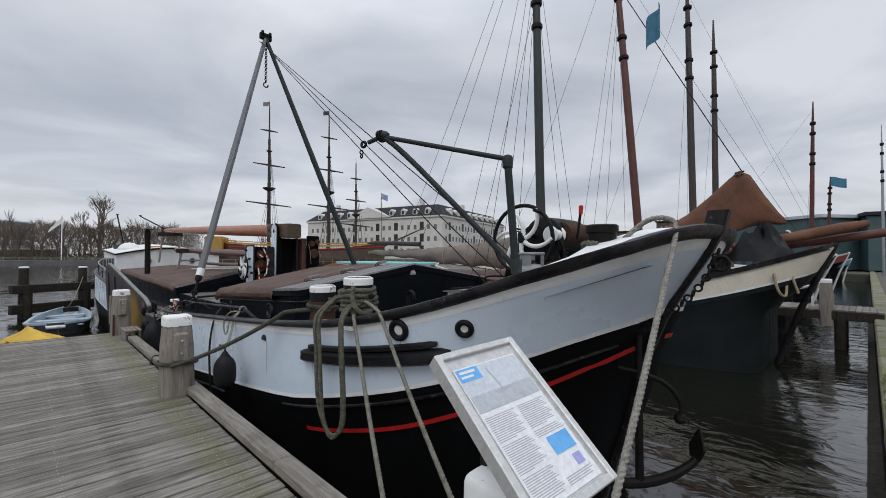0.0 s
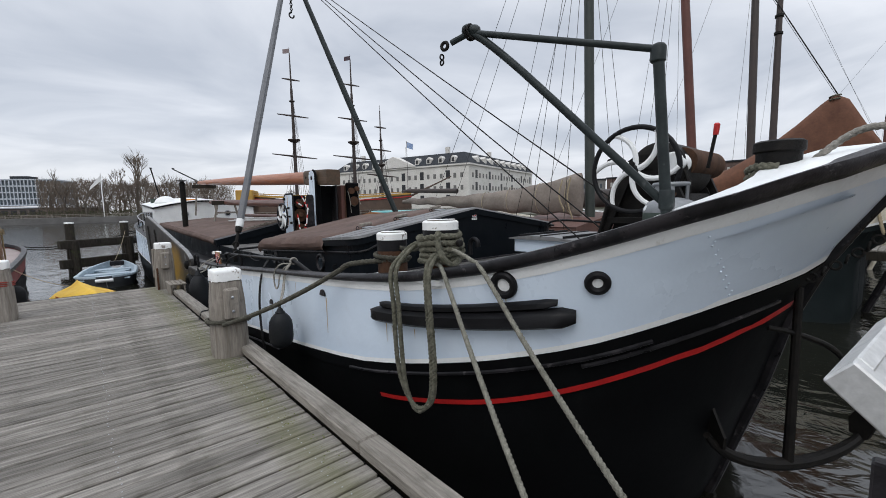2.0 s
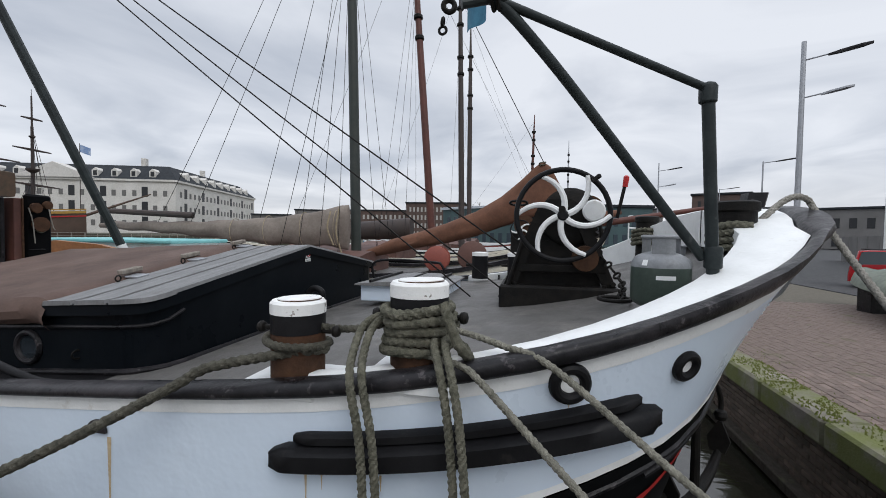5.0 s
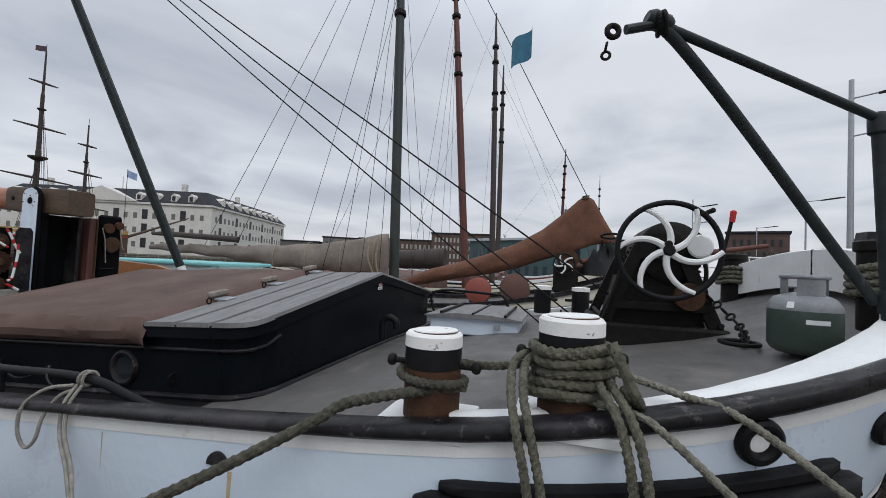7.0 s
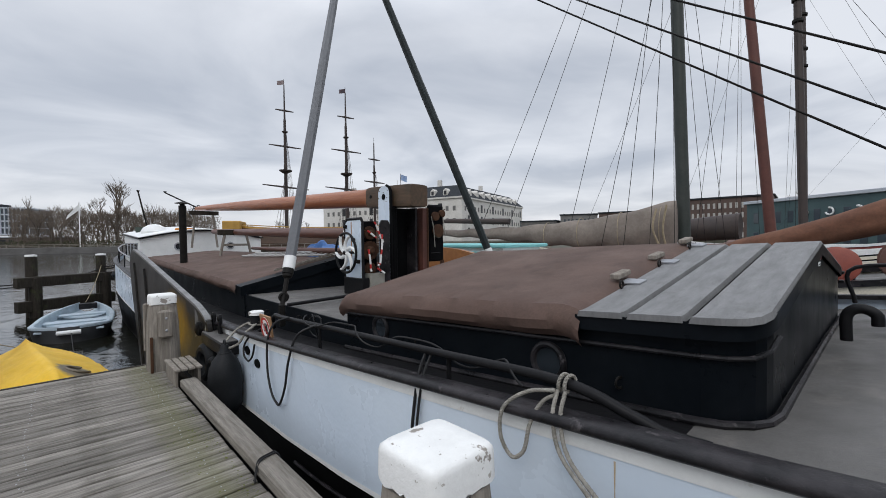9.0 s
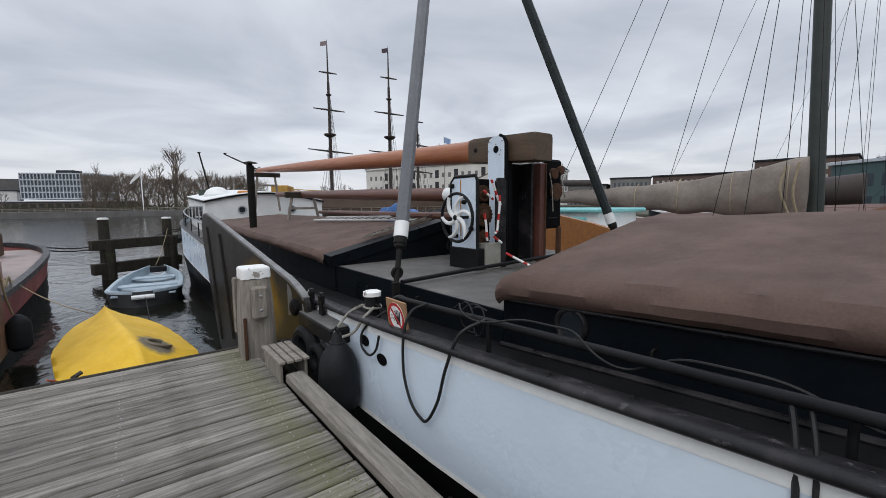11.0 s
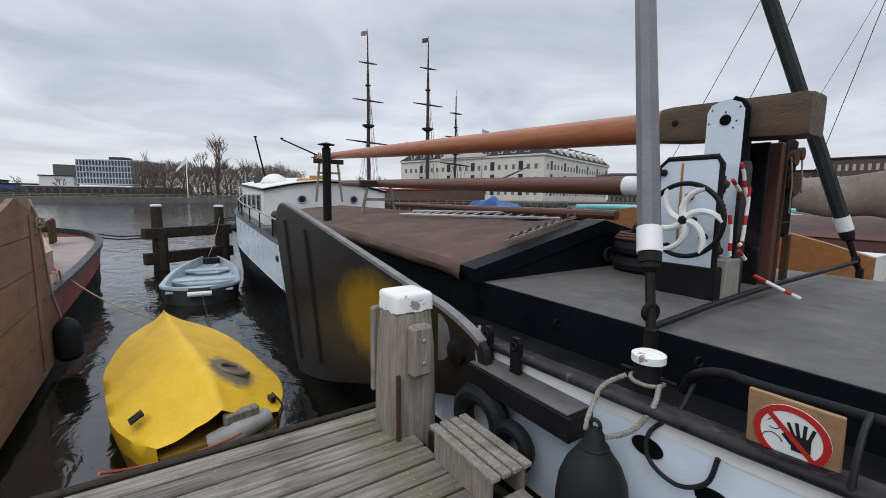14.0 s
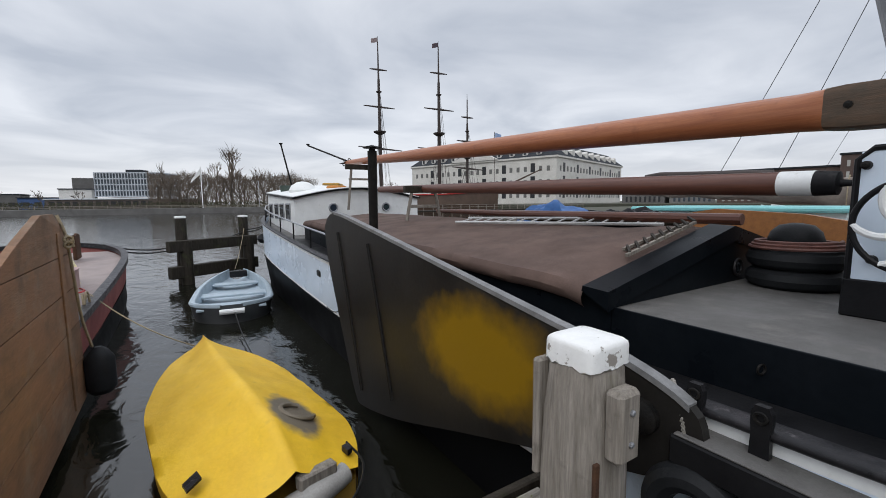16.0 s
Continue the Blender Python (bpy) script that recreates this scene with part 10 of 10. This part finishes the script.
for y in (1.6, 2.6):
    gr = thing("gangway_rail", "white metal gangway rail on the next jetty", "rail", (18.2, y, 0), "gangway rails")
    part("rail", Geo().tube([(17.4, y - 0.6, 0.75), (18.3, y + 0.5, 0.35)], 0.04, 6), white_paint, gr)
    part("rail_post", Geo().tube([(17.6, y - 0.35, 0.0), (17.6, y - 0.35, 0.66)], 0.03, 6), white_paint, gr)

# ---- pieces of the jetty and the quay ----
random.seed(11)


def shared(name, geo, material):
    ob = part(name, geo, material)
    me = ob.data
    bpy.data.objects.remove(ob)
    return me


def piece(name, me, m, parent):
    ob = new(name, me)
    ob.matrix_basis = m
    under(ob, parent)
    return ob


plank_me = [shared("plank", Geo().box(-1.02, 1.262, -0.0625 - 0.001 * k, 0.0625, -0.045, 0.0, 0.007), dock_wood) for k in range(4)]
screw_me = shared("screw", Geo().lathe((0, 0, -0.002), (0, 0, 1), [(0, 0.0045), (0.0025, 0.0045), (0.003, 0.002)], 6), galvanised)
y, k = -0.1, 0
while y < 10.92:
    piece("plank", plank_me[k % 4], pose(random.uniform(-0.008, 0.0), y, random.uniform(-0.003, 0.002), random.uniform(-0.5, 0.5), random.uniform(-0.06, 0.06), random.uniform(-0.1, 0.1)), jetty)
    if y > 2.5:
        for bx in (-0.75, 0.15, 1.05):
            piece("screw", screw_me, pose(bx + random.uniform(-0.02, 0.02), y - 0.03, 0.001), jetty)
            piece("screw", screw_me, pose(bx + random.uniform(-0.02, 0.02), y + 0.03, 0.001), jetty)
    y += 0.1425
    k += 1

# moss along the jetty's wet edge, in small tufts
mg = Geo()
for k in range(4200):
    yy = random.uniform(0.5, 10.9)
    dens = noise.noise(Vector((yy * 0.9, 2.0, 0.0))) + 0.35
    if random.random() > dens:
        continue
    xx = 1.22 - abs(random.gauss(0, 0.14))
    if noise.noise(Vector((xx * 6, yy * 4, 4))) < -0.05:
        continue
    r_ = random.uniform(0.003, 0.009)
    a = random.uniform(0, 6.28)
    mg.add([(xx + r_ * math.cos(a + q), yy + r_ * 0.8 * math.sin(a + q), 0.0015) for q in (0, 1.57, 3.14, 4.71)] + [(xx, yy, 0.0015 + r_ * 0.4)], [(0, 1, 4), (1, 2, 4), (2, 3, 4), (3, 0, 4)])
jm = part("moss", mg, moss, jetty, "thin green moss on the planks", kind="stuff")

# quay edge stones
x = -5.9
while x < 30:
    w_ = random.uniform(0.95, 1.35)
    st_ = Geo().box(x, x + w_ - 0.012, -0.42, 0.02, -0.30, -0.03 + random.uniform(-0.012, 0.012), 0.03)
    part("edge_stone", st_, stone_quay, quay)
    x += w_
part("edge_run", Geo().box(30, 120, -0.42, 0.02, -0.30, -0.03, 0.03), stone_quay, quay)
part("water_beam", Geo().box(2.0, 30, 0.0, 0.16, -0.98, -0.84, 0.02), dark_wood, quay, "timber beam along the waterline")
mg = Geo()
for k in range(5200):
    xx = random.uniform(2.4, 9.0)
    yy = random.uniform(-0.42, 0.0) - abs(random.gauss(0, 0.25)) * (random.random() < 0.35)
    if noise.noise(Vector((xx * 1.4, yy * 2.2, 1))) < -0.12:
        continue
    r_ = random.uniform(0.006, 0.022)
    z = -0.028 if yy > -0.42 else -0.10
    a = random.uniform(0, 6.28)
    hgt = r_ * random.uniform(0.6, 1.8)
    mg.add([(xx + r_ * math.cos(a + q), yy + r_ * math.sin(a + q), z) for q in (0, 2.1, 4.2)] + [(xx + r_ * 0.3, yy, z + hgt)], [(0, 1, 3), (1, 2, 3), (2, 0, 3)])
part("moss", mg, moss, quay, "moss and grass on the quay edge", kind="stuff")

brick_me = shared("brick", Geo().box(-0.105, 0.105, -0.04, 0.0, -0.028, 0.028, 0.004), brick_wet)
rest = Geo()
for r in range(14):
    z = -0.335 - 0.066 * r
    for c in range(-4, 110):
        x = 2.0 + 0.22 * c + (0.11 if r % 2 else 0)
        if 4.4 < x < 8.6:
            piece("brick", brick_me, pose(x, -0.03 + random.uniform(-0.004, 0.004), z), quay)
        else:
            rest.box(x - 0.105, x + 0.105, -0.07, -0.03, z - 0.028, z + 0.028, 0.004)
part("brick_rest", rest, brick_wet, quay, kind="stuff")
paver_me = shared("paving_brick", Geo().box(-0.101, 0.101, -0.049, 0.049, -0.06, 0.0, 0.005), paver)
rest = Geo()
for r in range(70):
    for c in range(60):
        x = 1.9 + 0.208 * c + (0.104 if r % 2 else 0)
        y = -0.48 - 0.104 * r
        z = -0.085 + random.uniform(-0.004, 0.004)
        if 3.2 < x < 6.9 and y > -2.05:
            piece("paving_brick", paver_me, pose(x, y, z, random.uniform(-1, 1), random.uniform(-1, 1), 0), quay)
        else:
            rest.box(x - 0.101, x + 0.101, y - 0.049, y + 0.049, z - 0.06, z, 0.005)
part("paving_rest", rest, paver, quay, kind="stuff")
part("street", Geo().box(14.4, 120, -90, -7.8, -0.14, -0.10, 0.01), asphalt, quay, "grey asphalt street")
quay.matrix_basis = Matrix.Translation((20, -2.12, -0.15))
